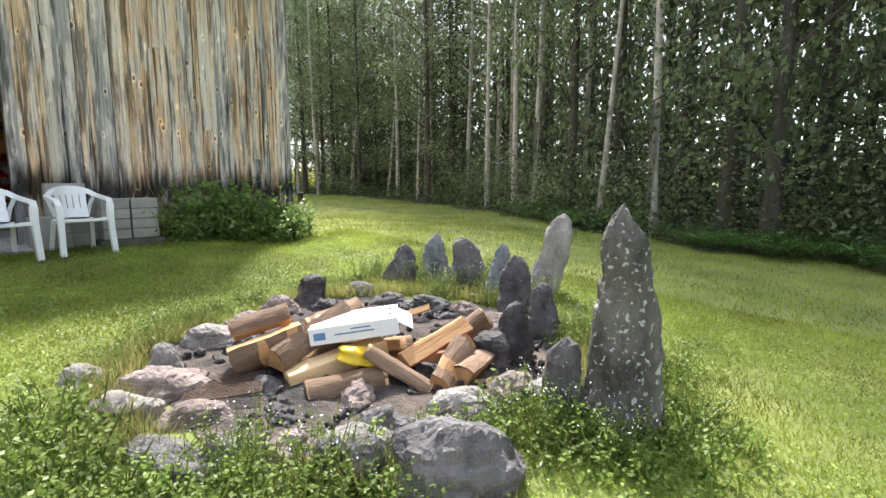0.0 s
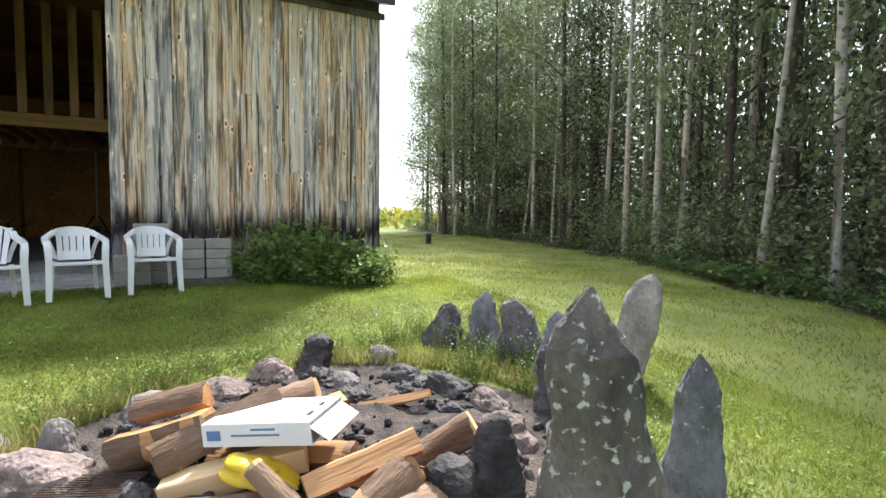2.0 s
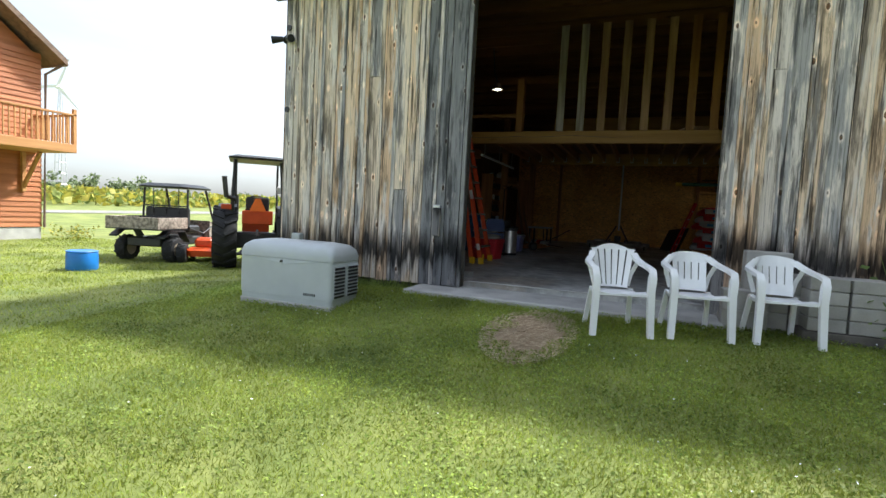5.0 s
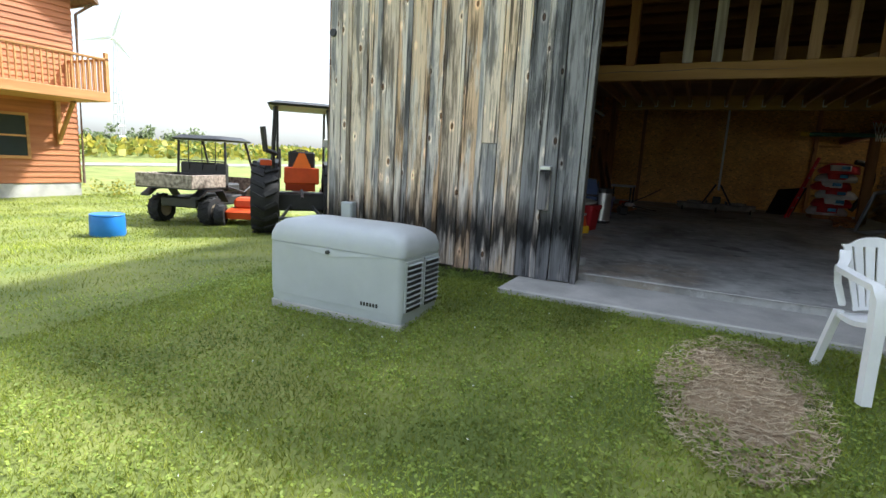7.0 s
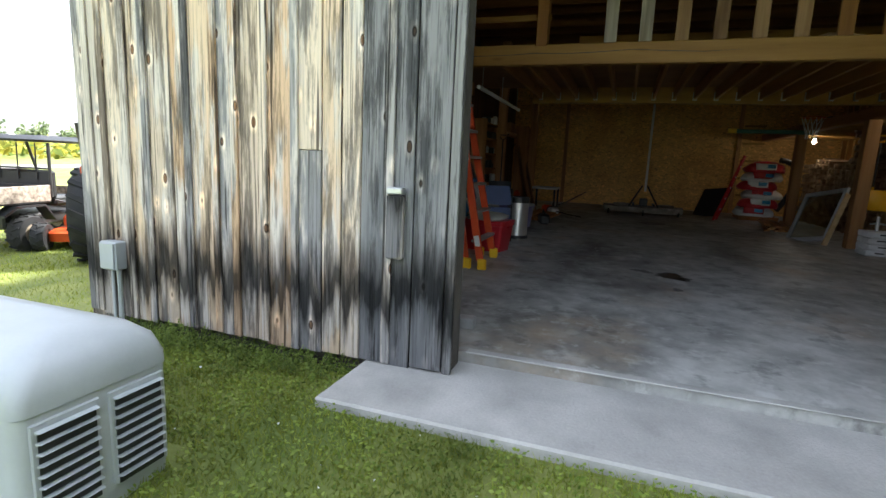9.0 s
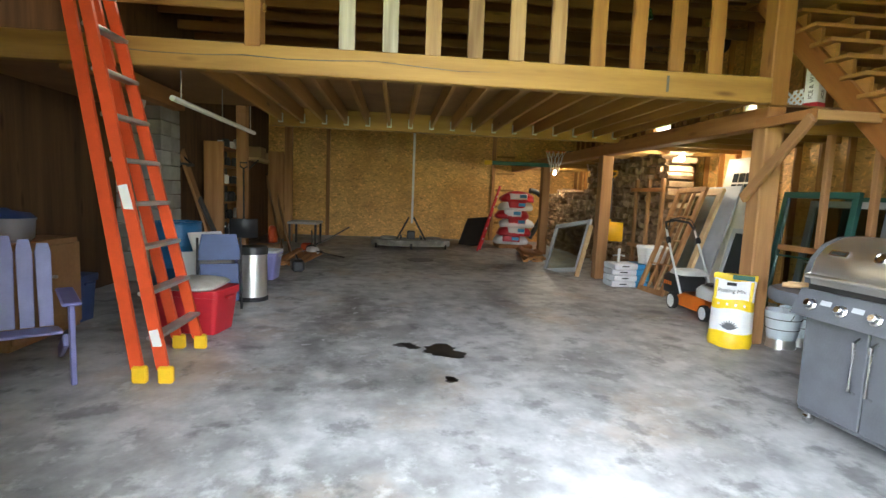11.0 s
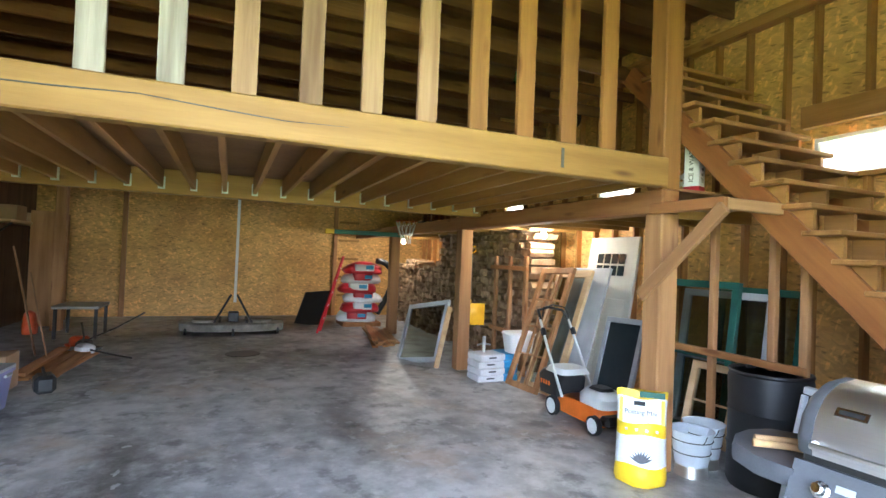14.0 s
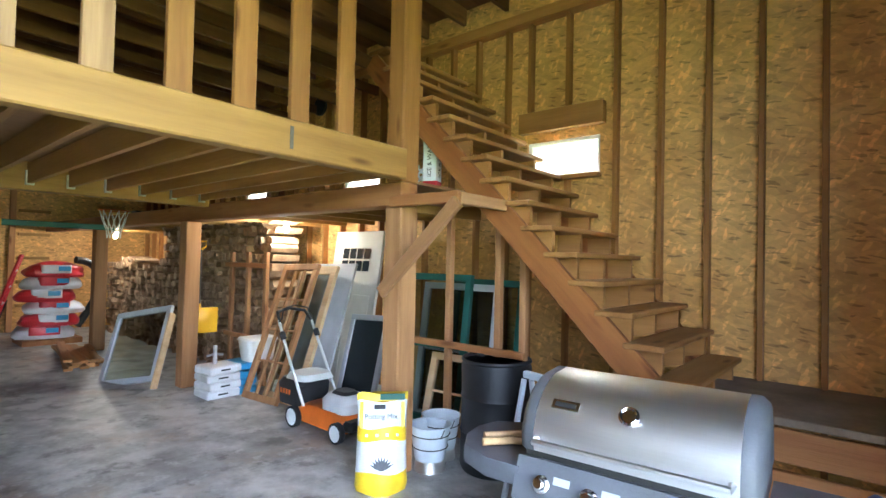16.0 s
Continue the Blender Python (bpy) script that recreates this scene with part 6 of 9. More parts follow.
for x, y, k in ((-7.62, 1.18, 0), (-7.62, 1.18, 1), (-7.62, 1.18, 2), (-7.62, 1.18, 3), (-7.62, 1.60, 0), (-7.62, 1.60, 1), (-7.62, 1.60, 2), (-7.62, 0.95, 0)):
    if k == 0 and y < 1:
        cinder(pose(-7.45, 0.98, gz(-7.45, 1.0) + 0.0), "grey concrete block on the ground")
        cinder(pose(-7.45, 0.98, gz(-7.45, 1.0) + 0.2), "grey concrete block on another block")
        continue
    cinder(pose(x, y, gz(x, y) + 0.2 * k), "stacked grey hollow concrete block by the barn")
for r in range(2):
    for k in range(4):
        g = G().box((0, 0, 0.065), (0.3, 0.3, 0.12), b=0.008)
        single("paving_block", g, M["block"], pose(-7.38, 1.62 + 0.32 * r, gz(-7.4, 1.8) + 0.1 + 0.125 * k - 0.1 * (k == 0) * 0), "stacked grey paving block bound for later use", "paving block", "stacked pavers")
single("pallet_board", G().box((0, 0, 0.05), (0.34, 0.7, 0.1), b=0.005), M["barn_dark"], pose(-7.38, 1.78, gz(-7.4, 1.8)), "old dark timber under the paver stack", "timber")

# ---- standby generator ----
gen = thing("generator", pose(-6.375, -3.56, 0.46) @ Matrix.Diagonal((0.83, 1, 0.89, 1)), "grey standby generator with a curved lid and louvred end", "generator")
GL, GD = 1.20, 0.66
part("pad", G().box((0, 0, 0), (GD - 0.01, GL - 0.01, 0.10), b=0.01), M["apron"], gen, "concrete pad", m=pose(0, 0, 0.03))


def rrect(w, d, r, z, n=5):
    out = []
    for sx, sy, a0 in ((1, 1, 0), (-1, 1, 90), (-1, -1, 180), (1, -1, 270)):
        for i in range(n):
            a = radians(a0 + 90 * i / (n - 1))
            out.append((sx * (w / 2 - r) + r * math.cos(a), sy * (d / 2 - r) + r * math.sin(a), z))
    return out


part("base", G().rings([rrect(GD - 0.02, GL - 0.02, 0.04, 0.08), rrect(GD - 0.01, GL - 0.01, 0.05, 0.15)]), M["grey_case"], gen, smooth=40)
part("body", G().rings([rrect(GD, GL, 0.05, 0.152), rrect(GD + 0.005, GL + 0.005, 0.05, 0.4), rrect(GD, GL, 0.05, 0.60)]), M["grey_case"], gen, smooth=40)
part("lid", G().rings([rrect(GD + 0.012, GL + 0.012, 0.055, 0.604), rrect(GD + 0.012, GL + 0.012, 0.06, 0.66), rrect(GD - 0.02, GL - 0.02, 0.09, 0.735), rrect(GD - 0.12, GL - 0.12, 0.12, 0.785), rrect(GD - 0.34, GL - 0.34, 0.12, 0.81)]), M["grey_case"], gen, "rounded grey lid", smooth=50)
part("front_recess", G().add([(0, -0.52, 0.595), (0, 0.5, 0.595), (0, 0.02, 0.54), (0.006, -0.52, 0.598), (0.006, 0.5, 0.598), (0.014, 0.02, 0.54)], [(0, 1, 2), (3, 5, 4), (0, 3, 4, 1), (1, 4, 5, 2), (2, 5, 3, 0)]), M["grey_case"], gen, m=pose(GD / 2 - 0.004, 0, 0))
part("lock", G().cyl((0, 0, 0), (0.02, 0, 0), 0.016, n=12), M["black_metal"], gen, m=pose(GD / 2 + 0.004, -0.03, 0.57))
for side in (-1, 1):
    pan = part("louvre_panel", G().box((0, 0, 0), (0.27, 0.012, 0.40), b=0.004), M["grey_case"], gen, m=pose(side * 0.155, GL / 2 + 0.003, 0.375))
    for i in range(9):
        g = G().add([(-0.12, 0, 0), (0.12, 0, 0), (0.115, 0.022, -0.004), (-0.115, 0.022, -0.004), (-0.12, 0, -0.012), (0.12, 0, -0.012)], [(0, 1, 2, 3), (0, 3, 4), (1, 5, 2), (3, 2, 5, 4)])
        part("louvre", g, M["grey_case"], pan, m=pose(0, 0.006, 0.175 - 0.042 * i))
        part("slot", G().box((0, 0, 0), (0.225, 0.006, 0.026)), M["black_plastic"], pan, m=pose(0, 0.0075, 0.148 - 0.042 * i))
for i in range(6):
    part("badge_bar", G().box((0, 0, 0), (0.003, 0.016, 0.03)), M["black_plastic"], gen, "dark maker's badge", m=pose(GD / 2 + 0.003, 0.27 + 0.026 * i, 0.20))

# ---- fittings on the barn front ----
bxp = thing("electrical_box", pose(WX + 0.06, -4.66, 0.96), "grey electrical box with conduit on the barn wall", "electrical box")
part("case", G().box((0.04, 0, 0.11), (0.09, 0.15, 0.2), b=0.008), M["grey_case"], bxp)
part("cover", G().box((0.09, 0, 0.11), (0.012, 0.13, 0.18), b=0.004), M["grey_case"], bxp)
part("conduit", G().tube([(0.03, 0.03, 0.02), (0.03, 0.03, -0.35), (0.06, 0.06, -0.5)], 0.017, 8), M["grey_case"], bxp)
part("conduit", G().tube([(0.03, -0.03, 0.02), (0.03, -0.03, -0.5)], 0.012, 8), M["grey_case"], bxp)
hd = thing("door_handle_block", pose(WX + 0.066, -2.5, 1.25), "weathered wooden grip on the sliding door", "handle")
part("grip", G().box((0.03, 0, 0.2), (0.05, 0.1, 0.36), b=0.01), M["barn"], hd)
part("cap", G().box((0.03, 0, 0.4), (0.056, 0.1, 0.04), b=0.008), M["metal"], hd, "pale metal cap")
fl = thing("flood_lamp", pose(WX + 0.02, -5.0, 3.95), "dark twin flood lamp on the barn corner", "lamp")
part("plate", G().cyl((0, 0, 0), (0.03, 0, 0), 0.06, n=12), M["black_metal"], fl)
for s in (-1, 1):
    part("head", G().cyl((0.05, s * 0.03, 0), (0.14, s * 0.17, -0.03), 0.035, 0.055, 12), M["black_metal"], fl)
for z in (2.95, 4.1):
    single("insulator_box", G().cyl((0, 0, 0), (0.07, 0, 0), 0.05, 0.04, 12), M["black_metal"], pose(WX + 0.01, -4.94, z), "small dark round fixture on the barn corner", "fixture")
tr = thing("door_track", pose(0, 0, 0), "metal sliding door track under the eave", "track", kind="structure")
part("rail", G().box((WX + 0.10, (WL + OPEN_R) / 2, EAVE - 0.01), (0.06, OPEN_R - WL + 0.2, 0.05), b=0.005), M["black_metal"], tr)
single("floor_pipe", G().box((0, 0, 0.04), (0.1, 0.34, 0.08), b=0.01), M["metal"], pose(-8.5, -2.38, FLOOR, 0, 0, 4), "short grey channel end by the door", "channel")

# ---- black post on the far lawn ----
bp = thing("garden_post", pose(-17.0, 9.7, gz(-17.0, 9.7)), "short black post on the far lawn", "post")
part("post", G().cyl((0, 0, -0.02), (0, 0, 0.32), 0.11, 0.10, 14), M["black_plastic"], bp)
part("cap", G().lathe([(0.15, 0.32), (0.15, 0.36), (0.05, 0.40)], 14), M["black_plastic"], bp)

# ---- half barrel ----
hb = thing("blue_half_barrel", pose(-8.75, -10.8, gz(-8.75, -10.8) - 0.01), "blue plastic half barrel upside down on grass", "barrel")
part("drum", G().lathe([(0.27, 0), (0.29, 0.05), (0.285, 0.2), (0.28, 0.36), (0.26, 0.40)], 24), M["blue_plastic"], hb, smooth=40)
part("rim", G().lathe([(0.275, 0.385), (0.285, 0.40), (0.275, 0.415), (0.25, 0.41)], 24), M["blue_plastic"], hb, smooth=40)


# ---- vehicles ----
def wheel(parent, c, r, w, rimmat, lugs=18, axis_y=True):
    """A tyre with lugs and its rim, turning about y."""
    ty = part("wheel", G().lathe([(r * 0.55, -w / 2), (r * 0.9, -w / 2), (r * 0.98, -w * 0.32), (r * 0.98, w * 0.32), (r * 0.9, w / 2), (r * 0.55, w / 2)], 28, cap=False), M["black_rubber"], parent, "black lugged tyre", smooth=40, m=pose(*c) @ pose(0, 0, 0, 90))
    g = G()
    for i in range(lugs):
        a = 2 * math.pi * i / lugs
        for s in (-1, 1):
            g.box((0, 0, 0), (r * 0.075, r * 0.11, w * 0.52), pose(math.cos(a + 0.12 * s) * r * 0.985, math.sin(a + 0.12 * s) * r * 0.985, s * w * 0.23, 0, 0, math.degrees(a)) @ pose(0, 0, 0, 28 * s), b=0.004)
    part("tread", g, M["black_rubber"], ty)
    part("rim", G().lathe([(r * 0.56, -w * 0.42), (r * 0.5, -w * 0.2), (r * 0.2, -w * 0.12), (r * 0.17, w * 0.12), (r * 0.5, w * 0.2), (r * 0.56, w * 0.42)], 24), rimmat, ty, smooth=40)
    return ty


M["tractor_red"] = M["orange_paint"]
tx = thing("tractor", pose(-11.55, -8.75, gz(-11.5, -8.8) - 0.02, 0, 0, 223) @ Matrix.Diagonal((1.1, 1.1, 1.1, 1)), "orange compact tractor with roll bar and canopy", "tractor")
for s in (-1, 1):
    wheel(tx, (0, s * 0.64, 0.66), 0.66, 0.48, M["black_metal"])
    wheel(tx, (1.7, s * 0.55, 0.38), 0.38, 0.24, M["tractor_red"], 16)
    part("fender", G().rings([[(-0.45 + 0.0, s * 0.42, 0.85), (-0.45, s * 0.78, 0.85), (-0.45, s * 0.78, 0.88), (-0.45, s * 0.42, 0.88)], [(-0.25, s * 0.42, 1.2), (-0.25, s * 0.78, 1.2), (-0.25, s * 0.78, 1.23), (-0.25, s * 0.42, 1.23)], [(0.4, s * 0.42, 1.26), (0.4, s * 0.78, 1.26), (0.4, s * 0.78, 1.29), (0.4, s * 0.42, 1.29)]]), M["black_plastic"], tx, "black fender", m=pose(0, 0, 0.1))
    part("rear_light", G().box((0, 0, 0), (0.06, 0.2, 0.1), b=0.01), M["tractor_red"], tx, "red lamp", m=pose(-0.4, s * 0.62, 1.33))
    part("roll_bar_post", G().tube([(-0.3, s * 0.5, 0.7), (-0.33, s * 0.5, 1.5), (-0.3, s * 0.46, 2.33)], 0.04, 8), M["black_metal"], tx)
    part("canopy_post", G().tube([(0.75, s * 0.45, 1.2), (0.7, s * 0.45, 2.33)], 0.025, 8), M["black_metal"], tx)
    part("lower_link", G().tube([(-0.35, s * 0.2, 0.55), (-1.0, s * 0.35, 0.40)], 0.03, 6), M["black_metal"], tx)
part("canopy", G().rings([rrect(1.4, 1.15, 0.12, 2.34), rrect(1.45, 1.2, 0.12, 2.38), rrect(1.2, 0.95, 0.12, 2.43)]), M["black_metal"], tx, "dark flat canopy", smooth=40, m=pose(0.2, 0, 0))
part("hood", G().rings([[(0.9, -0.3, 0.75), (0.9, 0.3, 0.75), (0.9, 0.3, 1.2), (0.9, 0.2, 1.32), (0.9, -0.2, 1.32), (0.9, -0.3, 1.2)], [(2.1, -0.26, 0.7), (2.1, 0.26, 0.7), (2.1, 0.26, 1.05), (2.1, 0.18, 1.15), (2.1, -0.18, 1.15), (2.1, -0.26, 1.05)]]), M["tractor_red"], tx)
part("axle_housing", G().box((0, 0, 0.62), (0.5, 0.9, 0.34), b=0.04), M["black_metal"], tx)
part("chassis", G().box((0.9, 0, 0.6), (2.0, 0.32, 0.3), b=0.03), M["black_metal"], tx)
part("seat", G().box((0, 0, 0), (0.45, 0.5, 0.12), b=0.03), M["black_plastic"], tx, m=pose(0.05, 0, 1.12))
part("seat_back", G().box((0, 0, 0), (0.12, 0.48, 0.4), b=0.03), M["black_plastic"], tx, m=pose(-0.2, 0, 1.36))
part("rear_panel", G().box((0, 0, 0), (0.1, 0.62, 0.3), b=0.02), M["tractor_red"], tx, m=pose(-0.36, 0, 1.12))
part("warning_triangle", G().sweep([(0, -0.17, 0), (0, 0.17, 0), (0, 0.05, 0.27), (0, -0.05, 0.27)], (-0.01, 0, 0), (0.01, 0, 0)), M["sign_orange"], tx, "bright orange slow-vehicle triangle", m=pose(-0.44, 0, 1.26))
part("steering_wheel", G().tube([(0.19 * math.cos(a), 0.19 * math.sin(a), 0) for a in np.linspace(0, 5.9, 16)], 0.014, 6, closed=True), M["black_plastic"], tx, m=pose(0.62, 0, 1.5, 0, -30, 0))
part("exhaust", G().tube([(1.0, 0.42, 1.0), (1.0, 0.42, 1.6)], 0.035, 8), M["black_metal"], tx)
part("folded_bar", G().tube([(-0.34, 0.46, 1.5), (-0.55, 0.62, 1.55), (-0.6, 0.66, 1.95)], 0.05, 8), M["black_metal"], tx)
part("mirror", G().box((0, 0, 0), (0.03, 0.22, 0.16), b=0.01), M["white_paint"], tx, m=pose(0.65, -0.55, 1.75))
part("top_link", G().tube([(-0.38, 0, 0.85), (-1.0, 0, 0.75)], 0.028, 6), M["black_metal"], tx)
part("hitch_bar", G().cyl((-1.0, -0.4, 0.4), (-1.0, 0.4, 0.4), 0.03, n=8), M["black_metal"], tx)

ut = thing("utility_vehicle", pose(-10.84, -11.44, gz(-10.8, -11.4) - 0.02, 0, 0, 195), "camouflage side-by-side utility vehicle with a black canopy", "utility vehicle")
for x in (0.0, 1.9):
    for s in (-1, 1):
        wheel(ut, (x, s * 0.62, 0.32), 0.32, 0.25, M["rim"], 14)
part("chassis", G().box((0.95, 0, 0.5), (2.4, 0.9, 0.22), b=0.03), M["black_metal"], ut)
bed = part("cargo_bed", G().box((0, 0, 0), (1.15, 1.35, 0.05), b=0.01), M["black_metal"], ut, m=pose(-0.1, 0, 0.84))
for s in (-1, 1):
    part("bed_side", G().box((0, 0, 0), (1.15, 0.04, 0.28), b=0.01), M["camo"], bed, "camouflage bed side", m=pose(0, s * 0.66, 0.14))
part("tailgate", G().box((0, 0, 0), (0.04, 1.34, 0.28), b=0.01), M["camo"], bed, m=pose(-0.56, 0, 0.14))
part("headboard", G().box((0, 0, 0), (0.04, 1.34, 0.28), b=0.01), M["black_plastic"], bed, m=pose(0.56, 0, 0.14))
for s in (-1, 1):
    part("rear_fender", G().rings([[(-0.5, s * 0.5, 0.62), (-0.5, s * 0.72, 0.62), (-0.5, s * 0.72, 0.66), (-0.5, s * 0.5, 0.66)], [(-0.25, s * 0.5, 0.76), (-0.25, s * 0.72, 0.76), (-0.25, s * 0.72, 0.8), (-0.25, s * 0.5, 0.8)], [(0.3, s * 0.5, 0.76), (0.3, s * 0.72, 0.76), (0.3, s * 0.72, 0.8), (0.3, s * 0.5, 0.8)], [(0.5, s * 0.5, 0.5), (0.5, s * 0.72, 0.5), (0.5, s * 0.72, 0.54), (0.5, s * 0.5, 0.54)]]), M["black_plastic"], ut)
    part("cab_post", G().tube([(0.55, s * 0.62, 0.9), (0.58, s * 0.6, 1.85)], 0.028, 8), M["black_metal"], ut)
    part("cab_post", G().tube([(1.75, s * 0.62, 1.0), (1.4, s * 0.58, 1.88)], 0.028, 8), M["black_metal"], ut)
    part("door_bar", G().tube([(0.58, s * 0.64, 0.85), (1.2, s * 0.66, 0.7), (1.7, s * 0.64, 0.9)], 0.02, 6), M["black_metal"], ut)
part("seat", G().box((0, 0, 0), (0.5, 1.2, 0.18), b=0.04), M["black_plastic"], ut, m=pose(0.9, 0, 0.82))
part("seat_back", G().box((0, 0, 0), (0.14, 1.2, 0.5), b=0.04), M["black_plastic"], ut, m=pose(0.66, 0, 1.12))
part("canopy", G().rings([rrect(1.25, 1.28, 0.1, 1.86), rrect(1.3, 1.32, 0.12, 1.90), rrect(1.0, 1.05, 0.15, 1.98)]), M["black_plastic"], ut, "black fabric canopy", smooth=40, m=pose(0.98, 0, 0))
part("front_hood", G().rings([[(1.6, -0.6, 0.55), (1.6, 0.6, 0.55), (1.6, 0.6, 1.02), (1.6, -0.6, 1.02)], [(2.35, -0.5, 0.5), (2.35, 0.5, 0.5), (2.35, 0.5, 0.8), (2.35, -0.5, 0.8)]]), M["camo"], ut)
part("rear_screen_bar", G().cyl((0.57, -0.6, 1.4), (0.57, 0.6, 1.4), 0.018, n=6), M["black_metal"], ut)
for s in (-0.35, 0.0, 0.35):
    part("rear_screen_post", G().cyl((0.57, s, 1.2), (0.58, s, 1.85), 0.012, n=6), M["black_metal"], ut)
part("steering_wheel", G().tube([(0.16 * math.cos(a), 0.16 * math.sin(a), 0) for a in np.linspace(0, 5.9, 14)], 0.012, 6, closed=True), M["black_plastic"], ut, m=pose(1.35, 0.3, 1.12, 0, -35, 0))

mo = thing("red_mower", pose(-11.7, -10.55, gz(-11.7, -10.5) - 0.01, 0, 0, 215), "small red riding mower between the vehicles", "mower")
part("deck", G().rings([rrect(0.9, 0.8, 0.2, 0.15), rrect(0.95, 0.85, 0.2, 0.3), rrect(0.7, 0.6, 0.15, 0.36)]), M["tractor_red"], mo, smooth=40)
part("hood", G().box((0, 0, 0), (0.5, 0.45, 0.25), b=0.06), M["tractor_red"], mo, m=pose(0.1, 0, 0.47))
for s in (-1, 1):
    wheel(mo, (-0.45, s * 0.42, 0.24), 0.24, 0.2, M["black_metal"], 12)
    wheel(mo, (0.5, s * 0.38, 0.16), 0.16, 0.12, M["black_metal"], 12)

# ---- the house ----
hs = thing("house", pose(-12.55, -18.6, 0.0, 0, 0, 0), "two-storey red cedar house with a timber balcony", "house")
HW, HD = 9.0, 7.0        # runs towards +x and -y from its near corner
part("foundation", G().box((HW / 2, -HD / 2, 0.05), (HW, HD, 0.7), b=0.01), M["apron"], hs)
wl_ = part("wall", G().box((HW / 2, -HD / 2, 3.2), (HW - 0.06, HD - 0.06, 5.6)), M["siding"], hs, "red cedar lap siding")
for i in range(34):
    z = 0.42 + 0.165 * i
    g = G().add([(0, 0.03, 0), (HW, 0.03, 0), (HW, 0.0, 0.165), (0, 0.0, 0.165), (0, -0.03, 0), (HW, -0.03, 0), (HW, -0.03, 0.165), (0, -0.03, 0.165)], [(0, 1, 2, 3), (0, 4, 5, 1), (3, 2, 6, 7), (0, 3, 7, 4), (1, 5, 6, 2)])
    part("clapboard", g, M["siding"], wl_, m=pose(0, 0.0, z))
    g = G().add([(-0.03, 0, 0), (-0.03, -HD, 0), (0.0, -HD, 0.165), (0.0, 0, 0.165), (0.03, 0, 0), (0.03, -HD, 0), (0.03, -HD, 0.165), (0.03, 0, 0.165)], [(0, 1, 2, 3), (0, 4, 5, 1), (3, 2, 6, 7), (0, 3, 7, 4), (1, 5, 6, 2)])
    part("clapboard", g, M["siding"], wl_, m=pose(0, 0, z))
rf = part("roof", G().sweep([(-0.5, 0, 5.75), (HW / 2, 0, 9.4), (HW + 0.5, 0, 5.75), (HW + 0.5, 0, 5.95), (HW / 2, 0, 9.62), (-0.5, 0, 5.95)], (0, 0.55, 0), (0, -HD - 0.5, 0)), M["shingle"], hs, "brown roof")
part("gable", G().sweep([(0.02, 0, 5.9), (HW - 0.02, 0, 5.9), (HW / 2, 0, 9.3)], (0, -0.05, 0), (0, -0.2, 0)), M["siding"], hs)
part("gutter", G().box((-0.5, -HD / 2, 5.8), (0.12, HD + 1.0, 0.1), b=0.02), M["shingle"], hs)
part("downpipe", G().tube([(-0.45, 0.3, 5.75), (-0.1, 0.08, 5.4), (-0.06, 0.06, 0.4)], 0.045, 8), M["shingle"], hs)
bal = part("balcony", G().box((0, 0, 0), (6.0, 2.0, 0.26), b=0.01), M["deck_wood"], hs, "timber balcony", m=pose(3.15, 1.0, 2.95))
for i in range(42):
    part("baluster", G().box((0, 0, 0), (0.04, 0.04, 0.85), b=0.004), M["deck_wood"], bal, m=pose(-2.9 + 0.142 * i, 0.95, 0.58))
for i in range(14):
    part("baluster", G().box((0, 0, 0), (0.04, 0.04, 0.85), b=0.004), M["deck_wood"], bal, m=pose(-2.95, -0.92 + 0.135 * i, 0.58))
part("rail", G().box((0, 0, 0), (6.0, 0.1, 0.06), b=0.008), M["deck_wood"], bal, m=pose(0, 0.95, 1.03))
part("rail", G().box((0, 0, 0), (0.1, 2.0, 0.06), b=0.008), M["deck_wood"], bal, m=pose(-2.95, 0, 1.03))
part("corner_post", G().box((0, 0, 0), (0.1, 0.1, 1.1), b=0.006), M["deck_wood"], bal, m=pose(-2.95, 0.95, 0.66))
part("bracket", G().tube([(0.55, 0.06, 1.7), (0.55, 0.9, 2.8)], 0.07, 6), M["deck_wood"], hs)
part("bracket_post", G().box((0.55, 0.06, 2.2), (0.12, 0.1, 1.3), b=0.01), M["deck_wood"], hs)
wn1 = part("window", G().box((0, 0, 0), (1.2, 0.05, 1.15), b=0.005), M["window_dark"], hs, "dark ground floor window", m=pose(2.0, 0.03, 1.75))
for c, s in (((0, 0, 0.6), (1.36, 0.07, 0.08)), ((0, 0, -0.6), (1.36, 0.07, 0.08)), ((0.64, 0, 0), (0.08, 0.07, 1.12)), ((-0.64, 0, 0), (0.08, 0.07, 1.12)), ((0, 0, 0), (1.2, 0.06, 0.05))):
    part("window_frame", G().box((0, 0, 0), s, b=0.004), M["deck_wood"], wn1, m=pose(*c))
wn2 = part("window", G().box((0, 0, 0), (0.9, 0.05, 0.7), b=0.005), M["window_dark"], hs, "small upper window", m=pose(2.6, 0.0, 6.5))
part("window_frame", G().box((0, 0, 0), (1.04, 0.04, 0.84), b=0.004), M["white_paint"], wn2, m=pose(0, -0.02, 0))
# yellow flowers by the house
st, v, f = weed_mesh(91, 300, 0.55, 0.6, 0.09)
fb = thing("flower_bed", pose(-13.3, -18.2, gz(-13.3, -18.2)), "bed of yellow flowers beside the house", "flowers")
tagged(part("stems", st, M["weed"], fb), kind="stuff")
part("blossoms", raw_mesh("blossoms", v, f, M["goldenrod"]), None, fb, "yellow blossoms")

